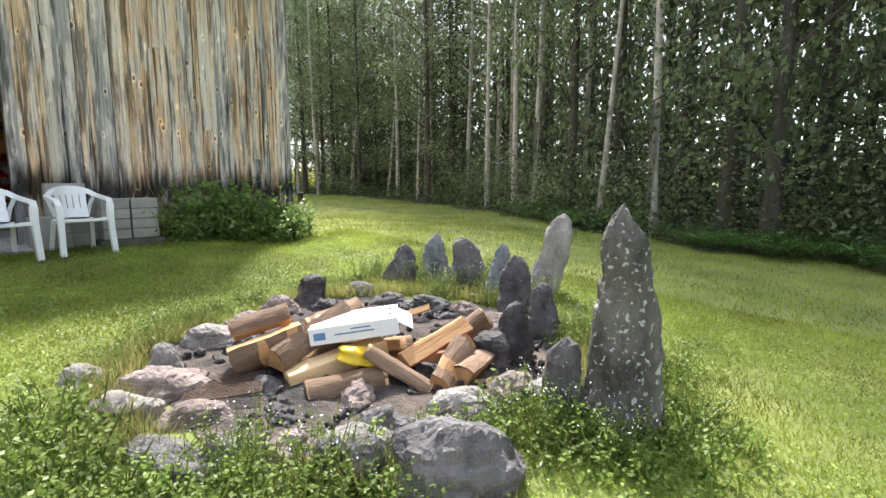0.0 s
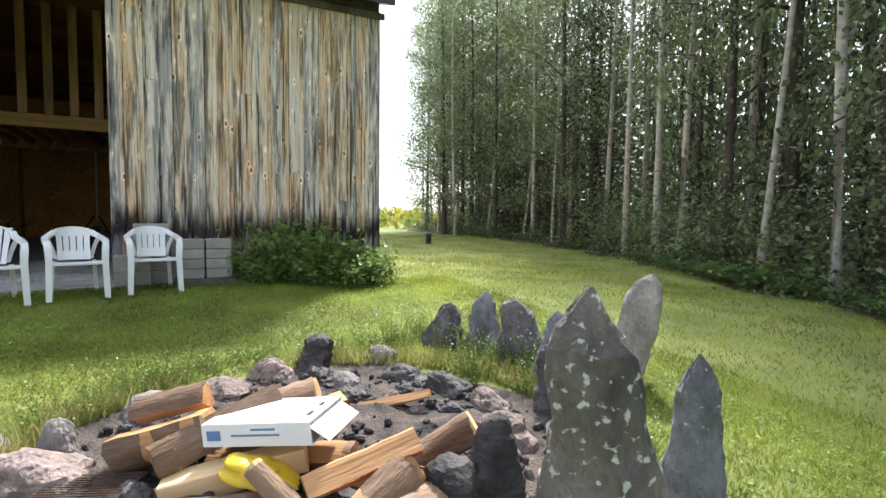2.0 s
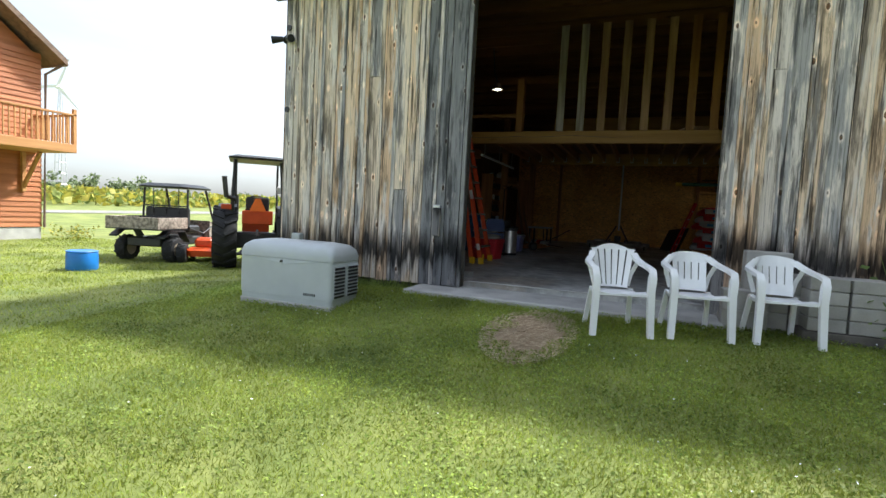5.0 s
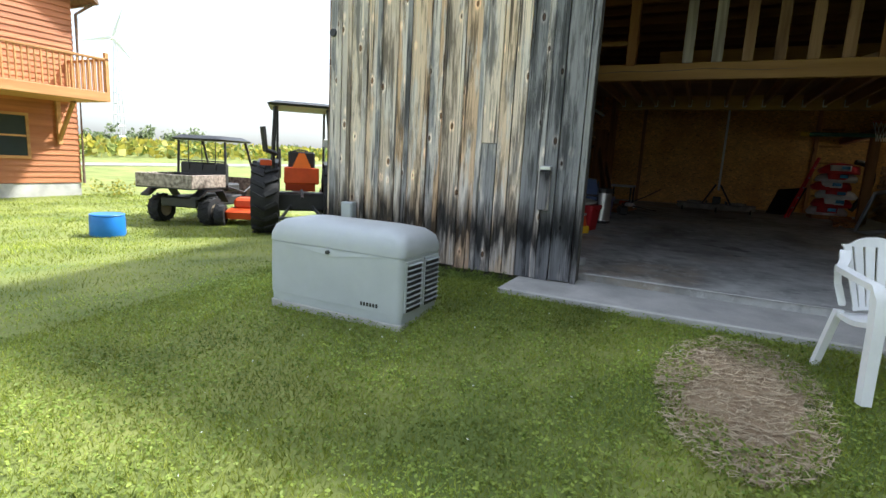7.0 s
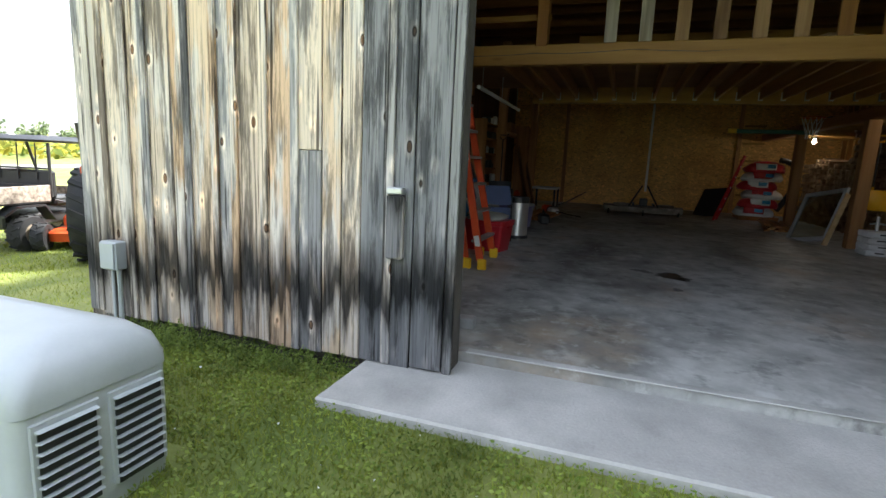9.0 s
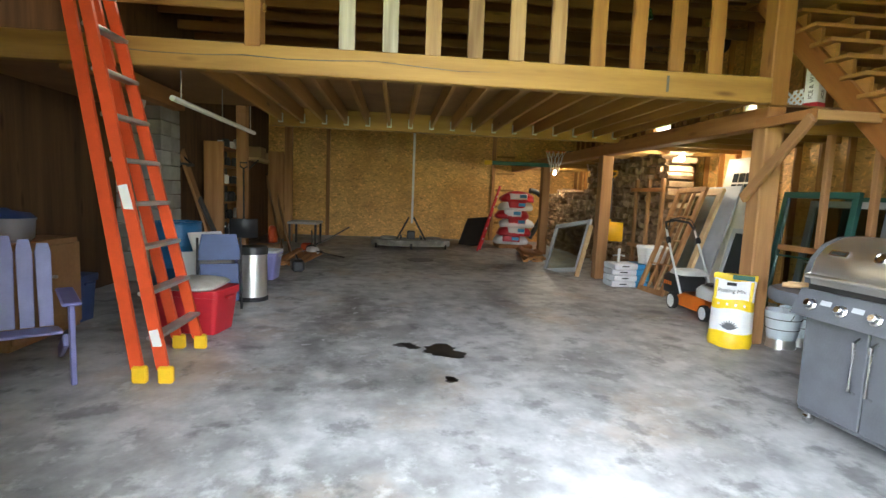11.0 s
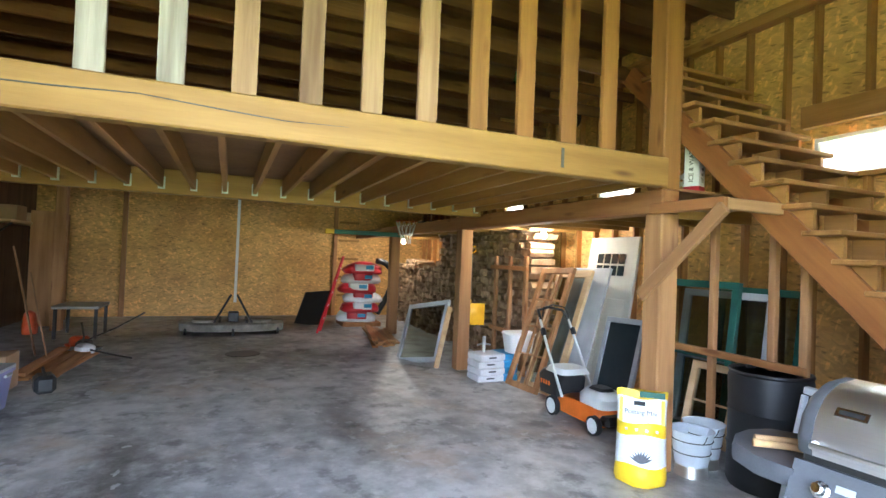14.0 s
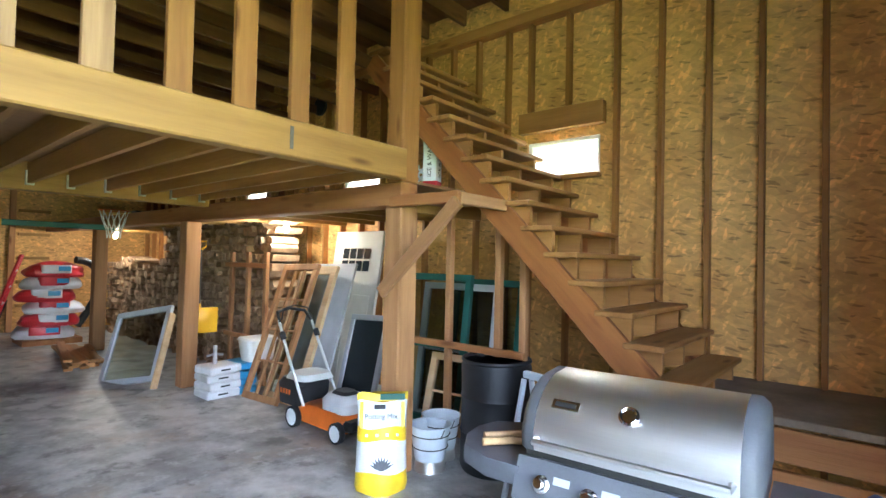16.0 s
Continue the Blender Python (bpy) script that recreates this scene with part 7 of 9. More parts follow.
# ---- distance on the left: road, field edge, trees, turbine ----
v = []
for i in range(40):
    x = -180 + i * 6
    for dy in (0, 3.2):
        y = -36 - dy + 0.12 * (x + 40) * 0.2
        v.append((x, y, gz(x, y) + 0.03))
f = [(2 * i, 2 * i + 2, 2 * i + 3, 2 * i + 1) for i in range(39)]
tagged(new("road", raw_mesh("road", v, f, M["road_grey"])), "grey gravel road across the field", "road", kind="structure")
n = 9000
x = rn.uniform(-150, 40, n)
y = -46 - rn.uniform(0, 14, n)
c = np.stack([x, y, ground_z(x, y) + rn.uniform(0.1, 1.5, n)], 1)
v, f = leaf_cards(c, 0.85)
tagged(new("field_edge", raw_mesh("field_edge", v, f, M["goldenrod"])), "rank goldenrod and hedge at the field's edge", "hedge", kind="stuff")
n = 2500
x = rn.uniform(-60, -34, n)
y = 20 + rn.uniform(-6, 14, n)
c = np.stack([x, y, ground_z(x, y) + rn.uniform(0.1, 1.6, n)], 1)
tagged(new("field_bushes", raw_mesh("field_bushes", *leaf_cards(c, 0.5), M["goldenrod"])), "sunlit bushes and goldenrod beyond the lawn", "bushes", kind="stuff")
cents = []
for bx_, by_, s in ((-70, -92, 1.0), (-66, -99, 1.2), (-76, -95, 1.1), (-60, -100, 0.8), (-88, -80, 0.8), (-118, -70, 0.9), (-124, -66, 0.8)):
    for i in range(16):
        s = s * (0.55 if i == 0 else 1)
        b_ = np.array((bx_, by_, gz(bx_, by_) + 2.4 * s)) + rn.normal(size=3) * (2.2 * s, 2.2 * s, 1.5 * s)
        cents.append(b_ + rn.normal(size=(70, 3)) * 0.8 * s)
c = np.concatenate(cents)
c[:, 2] = np.maximum(c[:, 2], ground_z(c[:, 0], c[:, 1]) + 0.3)
tagged(new("far_trees", raw_mesh("far_trees", *leaf_cards(c, 0.6), M["leaf"])), "round field trees in the distance", "trees", kind="stuff")
tb = thing("wind_turbine", pose(-79, -125, 0), "white three-bladed wind turbine on a lattice mast", "wind turbine")
for s in ((-1, -1), (1, -1), (1, 1), (-1, 1)):
    part("mast_leg", G().tube([(s[0] * 1.0, s[1] * 1.0, 0), (s[0] * 0.2, s[1] * 0.2, 25)], 0.10, 6), M["metal"], tb)
for i in range(9):
    z = 2.5 * i + 1
    w = 1.0 - 0.8 * z / 25
    part("mast_ring", G().tube([(-w, -w, z), (w, -w, z), (w, w, z), (-w, w, z)], 0.06, 5, closed=True), M["metal"], tb)
part("nacelle", G().box((0, 0, 25.4), (2.0, 1.0, 1.0), b=0.2), M["white_paint"], tb)
for a in (100, 220, 340):
    g = G().rings([[(-0.12, 0.3, 0.3), (0.12, 0.3, 0.3), (0.12, -0.3, 0.3), (-0.12, -0.3, 0.3)], [(-0.05, 0.35, 2), (0.05, 0.35, 2), (0.05, -0.3, 2), (-0.05, -0.3, 2)], [(-0.02, 0.08, 6.5), (0.02, 0.08, 6.5), (0.02, -0.08, 6.5), (-0.02, -0.08, 6.5)]])
    part("blade", g, M["white_paint"], tb, m=pose(0, 0, 25.4, 0, 0, 35) @ pose(1.2, 0, 0, a))

# ---- inside the barn ----
M["fibre_orange"] = shade("orange_fibreglass", (0.62, 0.075, 0.02), 0.45, 0.1, 6, 60, 0.08)
M["yellow_foot"] = shade("yellow_plastic", (0.75, 0.46, 0.02), 0.45, 0.08, 6, 60, 0.05)
M["alu"] = shade("aluminium", (0.42, 0.42, 0.42), 0.45, 0.12, 8, 60, 0.05, metal=0.7)
M["steel_brushed"] = shade("brushed_steel", (0.74, 0.73, 0.71), 0.40, 0.06, 5, 120, 0.06, metal=1.0, stretch=(0.05, 1, 1))
M["grill_grey"] = shade("grey_hammered_paint", (0.105, 0.11, 0.125), 0.5, 0.12, 6, 80, 0.15)
M["chrome"] = shade("chrome", (0.75, 0.75, 0.75), 0.15, 0.04, 5, 60, 0, metal=1.0)
M["red_tote"] = shade("red_plastic", (0.46, 0.018, 0.03), 0.45, 0.08, 5, 60, 0.05)
M["blue_barrel"] = shade("blue_drum", (0.015, 0.12, 0.27), 0.45, 0.12, 4, 60, 0.06)
M["navy"] = shade("navy_plastic", (0.035, 0.06, 0.16), 0.5, 0.1, 5, 60, 0.08)
M["lilac"] = shade("lilac_plastic", (0.20, 0.20, 0.42), 0.35, 0.1, 5, 60, 0.05)
M["cushion"] = shade("grey_cushion", (0.36, 0.34, 0.30), 0.95, 0.15, 6, 90, 0.4)
M["card"] = shade("brown_cardboard", (0.42, 0.27, 0.15), 0.8, 0.1, 4, 60, 0.1)
M["white_board"] = shade("white_board", (0.62, 0.63, 0.63), 0.6, 0.08, 3, 60, 0.05)
M["yellow_shovel"] = shade("yellow_scoop", (0.80, 0.42, 0.01), 0.4, 0.06, 5, 60, 0.04)
M["bag_white"] = shade("white_film", (0.72, 0.72, 0.74), 0.4, 0.08, 7, 50, 0.3)
M["bag_red"] = shade("red_film", (0.52, 0.025, 0.035), 0.35, 0.12, 7, 50, 0.3)
M["bag_blue"] = shade("blue_film", (0.05, 0.28, 0.55), 0.35, 0.12, 7, 50, 0.3)
M["bag_yellow"] = shade("bright_yellow_film", (0.80, 0.56, 0.02), 0.35, 0.1, 7, 50, 0.25)
M["green_trim"] = shade("green_trim", (0.02, 0.10, 0.075), 0.5, 0.12, 5, 60, 0.06)
M["door_cream"] = shade("cream_door_paint", (0.66, 0.63, 0.54), 0.5, 0.06, 4, 60, 0.05)
M["grey_frame"] = shade("grey_vinyl", (0.45, 0.47, 0.50), 0.5, 0.08, 4, 60, 0.05)
M["pane_dark"] = glass_mat("greenish_glass", (0.62, 0.7, 0.66), 0.03)
M["teal_glass"] = glass_mat("teal_glass", (0.15, 0.62, 0.55), 0.08)
M["oil"] = shade("oil_stain", (0.018, 0.016, 0.015), 0.35, 0.3, 8, 40, 0.05)
M["bulb"] = glow_mat("lit_bulb", (1.0, 0.87, 0.65), 14.0)
M["enamel"] = shade("white_enamel", (0.62, 0.68, 0.74), 0.35, 0.08, 5, 60, 0.05)
M["mower_orange"] = shade("mower_orange", (0.72, 0.17, 0.02), 0.4, 0.08, 5, 60, 0.04)
M["mower_white"] = shade("mower_light_grey", (0.62, 0.63, 0.63), 0.4, 0.06, 5, 60, 0.04)
M["worn_deck"] = shade("worn_mud_deck", (0.16, 0.145, 0.12), 0.8, 0.3, 5, 40, 0.3, second=(0.33, 0.30, 0.25))
M["firewood_ends"] = shade("stacked_log_ends", (0.20, 0.12, 0.065), 0.85, 0.3, 6, 40, 0.5, second=(0.42, 0.29, 0.17))
M["chalk"] = shade("white_paint_spill", (0.42, 0.42, 0.41), 0.7, 0.15, 7, 60, 0.1)

FZ = FLOOR


def blotch(name, x, y, rx, ry, mat, label, seed=0, h=0.004):
    """A thin uneven spill on the floor."""
    rs = random.Random(seed)
    n = 30
    ph = [rs.uniform(0, 6.28) for _ in range(4)]
    v, f = [(x, y, FZ + h)], []
    for i in range(n):
        a = 2 * math.pi * i / n
        r = 1 + 0.28 * math.sin(2 * a + ph[0]) + 0.18 * math.sin(3 * a + ph[1]) + 0.12 * math.sin(7 * a + ph[2]) + 0.06 * math.sin(11 * a + ph[3])
        v.append((x + rx * r * math.cos(a), y + ry * r * math.sin(a), FZ + h * 0.85))
        f.append((0, 1 + i, 1 + (i + 1) % n))
    tagged(new(name, raw_mesh(name, v, f, M[mat])), label, "stain", kind="structure")


blotch("oil_stain", -11.24, -0.72, 0.16, 0.19, "oil", "dark wet oil stain on the concrete", 1)
blotch("oil_stain", -11.38, -1.03, 0.09, 0.10, "oil", "small dark oil stain on the concrete", 2)
blotch("oil_stain", -10.55, -0.72, 0.05, 0.06, "oil", "spot of oil on the concrete", 3)
rq = random.Random(8)
for i in range(26):
    blotch("paint_spill", rq.uniform(-14.5, -11.2), rq.uniform(-2.6, -1.2), rq.uniform(0.015, 0.05), rq.uniform(0.015, 0.04), "chalk", "pale paint drip on the concrete", 20 + i, 0.003)
for x, y, a, b in ((-15.2, -2.2, 0.18, 0.12), (-14.7, -2.3, 0.1, 0.07), (-16.3, -1.9, 0.16, 0.08), (-13.7, -1.9, 0.06, 0.12)):
    blotch("paint_spill", x, y, a, b, "chalk", "pale paint spill on the concrete", int(-x * 10), 0.003)
dr = thing("floor_drain", pose(-17.3, -0.64, FZ), "dark round floor drain", "drain", kind="structure")
part("cover", G().lathe([(0.27, 0.003), (0.26, 0.008), (0.05, 0.006)], 28), M["oil"], dr)
# curb line at the door
timber("sill", (-8.10, OPEN_L + 0.02, FZ + 0.002), (-8.03, OPEN_R, FZ + 0.012), M["apron"], None, "worn pale line at the door sill", "sill")

# step ladder
ld = thing("step_ladder", pose(0, 0, 0), "tall orange fibreglass step ladder with yellow feet", "ladder")
LB, LT = ((-10.46, -2.69), (-11.24, -2.75)), ((-10.79, -3.40), (-11.14, -3.43))
LZ = 3.75


def lad(i, u, dy=0.0):
    return Vector((LB[i][0] + (LT[i][0] - LB[i][0]) * u, LB[i][1] + (LT[i][1] - LB[i][1]) * u + dy, FZ + (LZ - FZ) * u))


for i in (0, 1):
    for dy in (0.0, -0.17):
        g = G()
        rings = []
        for u in (0.03, 1.0):
            p = lad(i, u, dy * (1 - 0.4 * u))
            rings.append([tuple(p + Vector((a, b, 0))) for a, b in ((-0.016, -0.04), (0.016, -0.04), (0.016, 0.04), (-0.016, 0.04))])
        g.rings(rings)
        part("rail", g, M["fibre_orange"], ld)
        p = lad(i, 0.0, dy)
        part("foot", G().box((0, 0, 0.06), (0.05, 0.10, 0.12), b=0.012), M["yellow_foot"], ld, "yellow rubber foot", m=Matrix.Translation(p))
for k in range(1, 10):
    u = k / 10.2
    a, b = lad(0, u), lad(1, u)
    part("step", G().box((0, 0, 0), ((a - b).length, 0.085, 0.03), b=0.006), M["alu"], ld, m=Matrix.Translation((a + b) / 2))
part("label_plate", G().box((0, 0, 0), (0.004, 0.06, 0.22)), M["white_paint"], ld, "white warning label", m=Matrix.Translation(lad(0, 0.40) + Vector((0.02, 0, 0))) @ pose(0, 0, 0, 13, 0, 0))
part("label_plate", G().box((0, 0, 0), (0.004, 0.06, 0.12)), M["white_paint"], ld, m=Matrix.Translation(lad(0, 0.10) + Vector((0.02, 0, 0))) @ pose(0, 0, 0, 13, 0, 0))


def tote(name, m, w, d, h, mat, label, lid=None):
    t = thing(name, m, label, "storage tote")
    g = G().rings([rrect(w * 0.86, d * 0.86, 0.04, 0), rrect(w, d, 0.05, h - 0.04), rrect(w + 0.03, d + 0.03, 0.05, h - 0.035), rrect(w + 0.03, d + 0.03, 0.05, h)])
    part("body", g, M[mat], t, smooth=35)
    part("lid", G().rings([rrect(w + 0.035, d + 0.035, 0.05, h + 0.001), rrect(w + 0.03, d + 0.03, 0.05, h + 0.03), rrect(w - 0.06, d - 0.06, 0.05, h + 0.035)]), M[lid or mat], t, smooth=35)
    for s in (-1, 1):
        part("handle", G().box((0, 0, 0), (0.03, 0.14, 0.03), b=0.008), M[lid or mat], t, m=pose(s * (w / 2 + 0.02), 0, h - 0.05))
    return t


tote("red_tote", pose(-11.85, -3.0, FZ, 0, 0, 80), 0.6, 0.42, 0.38, "red_tote", "red plastic storage tote under a grey cushion")
single("seat_cushion", rock_mesh(81, 0.5, 0.46, 0.09, 0.12, (0, 0), 4, 0.03), M["cushion"], pose(-11.8, -2.98, FZ + 0.42, 3, 0, 80), "flat grey fabric seat cushion on the red tote", "cushion", smooth=60)
tote("clear_tote", pose(-14.75, -3.2, FZ, 0, 0, 88), 0.62, 0.42, 0.40, "lilac", "translucent lilac storage tote on wheels", "grey_case")


def drum(name, m, r, h, mat, label):
    t = thing(name, m, label, "barrel")
    part("drum", G().lathe([(r * 0.94, 0), (r, 0.04), (r * 0.98, h * 0.33), (r * 1.015, h * 0.35), (r * 0.98, h * 0.38), (r * 0.98, h * 0.64), (r * 1.015, h * 0.66), (r * 0.98, h * 0.69), (r, h - 0.06), (r * 0.96, h - 0.02)], 28), M[mat], t, smooth=40)
    part("rim", G().lathe([(r * 0.97, h - 0.03), (r * 1.01, h - 0.015), (r * 0.99, h), (r * 0.93, h), (r * 0.91, h - 0.02)], 28), M[mat], t, smooth=40)
    for a in (0.6, 2.9):
        part("bung", G().cyl((r * 0.7 * math.cos(a), r * 0.7 * math.sin(a), h - 0.02), (r * 0.7 * math.cos(a), r * 0.7 * math.sin(a), h + 0.006), 0.035, n=12), M[mat], t)
    return t


drum("blue_barrel", pose(-13.75, -3.95, FZ), 0.29, 0.88, "blue_barrel", "blue plastic barrel with a dusty lid")
drum("black_barrel", pose(-11.13, 3.02, FZ), 0.29, 0.90, "black_plastic", "black plastic barrel with a dusty lid")

# waste bin
bn = thing("waste_bin", pose(-13.2, -2.86, FZ), "brushed steel waste bin with a black lid", "waste bin")
part("base", G().lathe([(0.18, 0), (0.18, 0.04), (0.165, 0.05)], 24), M["black_plastic"], bn, "black base ring", smooth=40)
part("body", G().lathe([(0.165, 0.05), (0.165, 0.56)], 28), M["steel_brushed"], bn, smooth=60)
part("lid", G().lathe([(0.175, 0.56), (0.178, 0.62), (0.165, 0.65), (0.03, 0.66)], 24), M["black_plastic"], bn, "black lid", smooth=40)
part("pedal", G().box((0, 0, 0), (0.08, 0.06, 0.02), b=0.006), M["black_plastic"], bn, m=pose(0.18, 0.0, 0.03))
# folding chair and panels leaning beside it
fc = thing("folding_chair", pose(-12.62, -3.05, FZ, 0, 0, 20) @ pose(0, 0, 0, 0, -14, 0), "folded dark blue folding chair leaning on boards", "chair")
part("back", G().rings([rrect(0.02, 0.42, 0.008, 0.55), rrect(0.022, 0.43, 0.008, 0.65), rrect(0.02, 0.36, 0.008, 0.84)]), M["navy"], fc)
part("seat", G().box((0, 0, 0), (0.025, 0.40, 0.42), b=0.01), M["navy"], fc, m=pose(0.03, 0, 0.3))
for s in (-1, 1):
    part("leg", G().tube([(0, s * 0.22, 0), (0, s * 0.22, 0.8)], 0.013, 8), M["black_metal"], fc)
part("tag", G().box((0, 0, 0), (0.003, 0.05, 0.05)), M["white_paint"], fc, m=pose(0.045, 0.0, 0.3))


def board(name, foot, top, w, th, mat, label, category="board", wdir=None):
    """A flat board whose foot line and top line are given by their middles; w runs along wdir."""
    foot, top = Vector(foot), Vector(top)
    up = (top - foot).normalized()
    wd = Vector(wdir or (1, 0, 0))
    wd = (wd - up * wd.dot(up)).normalized()
    nn = wd.cross(up)
    mm = Matrix((wd, nn, up)).transposed().to_4x4()
    mm.translation = foot
    g = G().box((0, 0, (top - foot).length / 2), (w, th, (top - foot).length), b=min(0.004, th * 0.3))
    return single(name, g, M[mat] if isinstance(mat, str) else mat, mm, label, category), mm, (top - foot).length


board("white_board", (-13.35, -3.22, FZ), (-13.45, -3.5, FZ + 0.78), 0.65, 0.02, "white_board", "white painted panel leaning behind the bin", "panel", (1, -0.25, 0))
board("white_board", (-12.75, -3.3, FZ), (-12.85, -3.5, FZ + 0.6), 0.4, 0.02, "white_board", "small white panel leaning by the chair", "panel", (1, -0.25, 0))
# block pillar
pl = thing("block_pillar", pose(-14.5, -4.62, FZ), "pillar of grey concrete blocks", "pillar", kind="structure")
for k in range(12):
    if k % 2:
        for s in (-1, 1):
            part("block", G().box((0, 0, 0), (0.60, 0.295, 0.19), b=0.008), M["block"], pl, m=pose(0, s * 0.15, 0.1 + 0.2 * k))
    else:
        for s in (-1, 1):
            part("block", G().box((0, 0, 0), (0.295, 0.60, 0.19), b=0.008), M["block"], pl, m=pose(s * 0.15, 0, 0.1 + 0.2 * k))
single("white_pipe", G().cyl((-13.6, -4.25, FZ), (-13.9, -4.45, FZ + 1.15), 0.035, n=12), M["white_paint"], pose(0, 0, 0), "white plastic pipe leaning on the pillar", "pipe", smooth=60)
tl = thing("tube_lamp", pose(0, 0, 0), "unlit white tube lamp under the loft", "lamp")
part("tube", G().cyl((-12.1, -3.3, 2.84), (-14.9, -3.3, 2.83), 0.028, n=12), M["white_paint"], tl, smooth=60)
for x in (-12.3, -13.5, -14.7):
    part("hanger", G().cyl((x, -3.3, 2.86), (x, -3.3, 3.19), 0.006, n=6), M["metal"], tl)
bs = thing("lamp_socket", pose(-13.4, -4.2, 2.90), "unlit bare bulb in a white socket", "lamp")
part("socket", G().lathe([(0.06, 0.10), (0.05, 0.04), (0.035, 0.0)], 14), M["white_paint"], bs)
part("bulb", G().lathe([(0.02, 0.0), (0.035, -0.04), (0.03, -0.08), (0.005, -0.1)], 14), M["white_paint"], bs, smooth=60)
timber("aisle_ceiling", (-13.8, -4.9, 3.0), (-11.6, -3.9, 3.02), M["ply"], None, "low plywood ceiling of the left aisle", "ceiling")

# left aisle goods
rl = random.Random(3)
board("slab_board", (-16.5, -4.35, FZ), (-15.75, -4.68, 2.55), 0.45, 0.04, "rough_z", "wide rough wooden slab leaning on the wall", "board", (1, 0.2, 0))
board("slab_board", (-16.35, -4.15, FZ), (-16.0, -4.5, 1.8), 0.30, 0.04, "barn_dark", "dark stained board leaning on a slab", "board", (1, 0.2, 0))
board("plywood_sheet", (-17.6, -3.45, FZ), (-17.9, -3.85, 2.2), 0.7, 0.02, "ply", "brown plywood sheet leaning on a post", "board", (1, 0.3, 0))
board("plywood_sheet", (-17.2, -3.2, FZ), (-17.8, -3.6, 1.8), 0.45, 0.02, "ply", "narrow plywood offcut leaning on a post", "board", (1, 0.3, 0))
for i in range(7):
    single("plank", G().box((0, 0, 0.02), (1.8, 0.14, 0.035), b=0.004), M["rough_x"], pose(-16.9 + 0.06 * rl.uniform(-1, 1), -3.15 + 0.16 * (i % 3), FZ + 0.037 * (i // 3), 0, 0, rl.uniform(-6, 6)), "reddish plank in a low pile", "plank", "planks on the floor")
cb = thing("cardboard_carton", pose(-15.65, -3.3, FZ), "brown cardboard carton on the floor", "box")
part("carton", G().box((0, 0, 0.2), (0.4, 0.36, 0.4), b=0.004), M["card"], cb)
for s in (-1, 1):
    part("flap", G().box((0, 0, 0), (0.4, 0.17, 0.004)), M["card"], cb, m=pose(0, s * 0.09, 0.405, s * 6, 0, 0))
cs = thing("chainsaw", pose(-15.4, -2.75, FZ, 0, 0, 200), "small dark chainsaw on the floor", "chainsaw")
part("body", G().box((0, 0, 0.11), (0.28, 0.2, 0.2), b=0.04), M["black_plastic"], cs)
part("bar", G().box((0.35, 0, 0.08), (0.45, 0.012, 0.07), b=0.004), M["alu"], cs)
part("handle", G().tube([(-0.1, 0, 0.2), (0, 0.02, 0.28), (0.12, 0, 0.2)], 0.014, 8), M["black_plastic"], cs)
tb2 = thing("work_table", pose(-19.6, -3.35, FZ), "low grey metal work table", "table")
part("top", G().box((0, 0, 0.55), (0.9, 0.7, 0.05), b=0.008), M["alu"], tb2)
for sx in (-1, 1):
    for sy in (-1, 1):
        part("leg", G().box((0, 0, 0.26), (0.05, 0.05, 0.52), b=0.004), M["black_metal"], tb2, m=pose(sx * 0.4, sy * 0.3, 0))
for i, (x, y, mt, lab) in enumerate(((-18.0, -2.95, "black_metal", "black trimmer engine on the floor"), (-17.6, -2.85, "mower_white", "white coiled hose on the floor"), (-18.4, -3.1, "orange_paint", "orange garden tool on the floor"))):
    t = thing("garden_tool", pose(x, y, FZ, 0, 0, 40 * i), lab, "tool", "tools on the floor")
    part("body", G().box((0, 0, 0.09), (0.26, 0.2, 0.16), b=0.04), M[mt], t)
    part("shaft", G().tube([(0.1, 0, 0.1), (0.5, 0.1, 0.3 if i != 1 else 0.06), (0.9, 0.15, 0.55 if i != 1 else 0.05)], 0.014, 8), M["black_metal"], t)
    part("guard", G().lathe([(0.12, 0.0), (0.13, 0.03), (0.06, 0.05)], 14), M[mt], t, m=pose(-0.12, 0.1, 0))


def snow_shovel(m, mat, label, bw=0.46, bh=0.34, sl=0.95):
    """A scoop hung blade down against a post, facing +x."""
    t = thing("snow_shovel", m, label, "shovel")
    g = G()
    rings = []
    for i in range(9):
        v = -1 + i / 4
        bow = 0.06 * (1 - v * v)
        col = []
        for k in range(6):
            u = k / 5
            col.append((0.03 + bow + 0.05 * math.sin(u * 2.6), v * bw / 2, -bh / 2 + bh * u))
        for k in reversed(range(6)):
            u = k / 5
            col.append((0.024 + bow + 0.05 * math.sin(u * 2.6) - 0.006, v * bw / 2, -bh / 2 + bh * u))
        rings.append(col)
    g.rings(rings)
    part("blade", g, M[mat], t, smooth=50)
    for s in (-0.5, 0, 0.5):
        part("rib", G().cyl((0.09, s * bw * 0.6, -bh * 0.4), (0.10, s * bw * 0.6, bh * 0.4), 0.007, n=6), M[mat], t)
    part("shaft", G().tube([(0.07, 0, 0.1), (0.06, 0, sl)], 0.015, 8), M["black_plastic"], t)
    part("grip", G().tube([(0.06, 0, sl), (0.06, 0.06, sl + 0.04), (0.06, 0.06, sl + 0.11), (0.06, -0.06, sl + 0.11), (0.06, -0.06, sl + 0.04)], 0.013, 8, closed=True), M[mat], t)
    part("socket", G().cyl((0.075, 0, -0.02), (0.068, 0, 0.22), 0.024, 0.02, 10), M[mat], t)
    return t


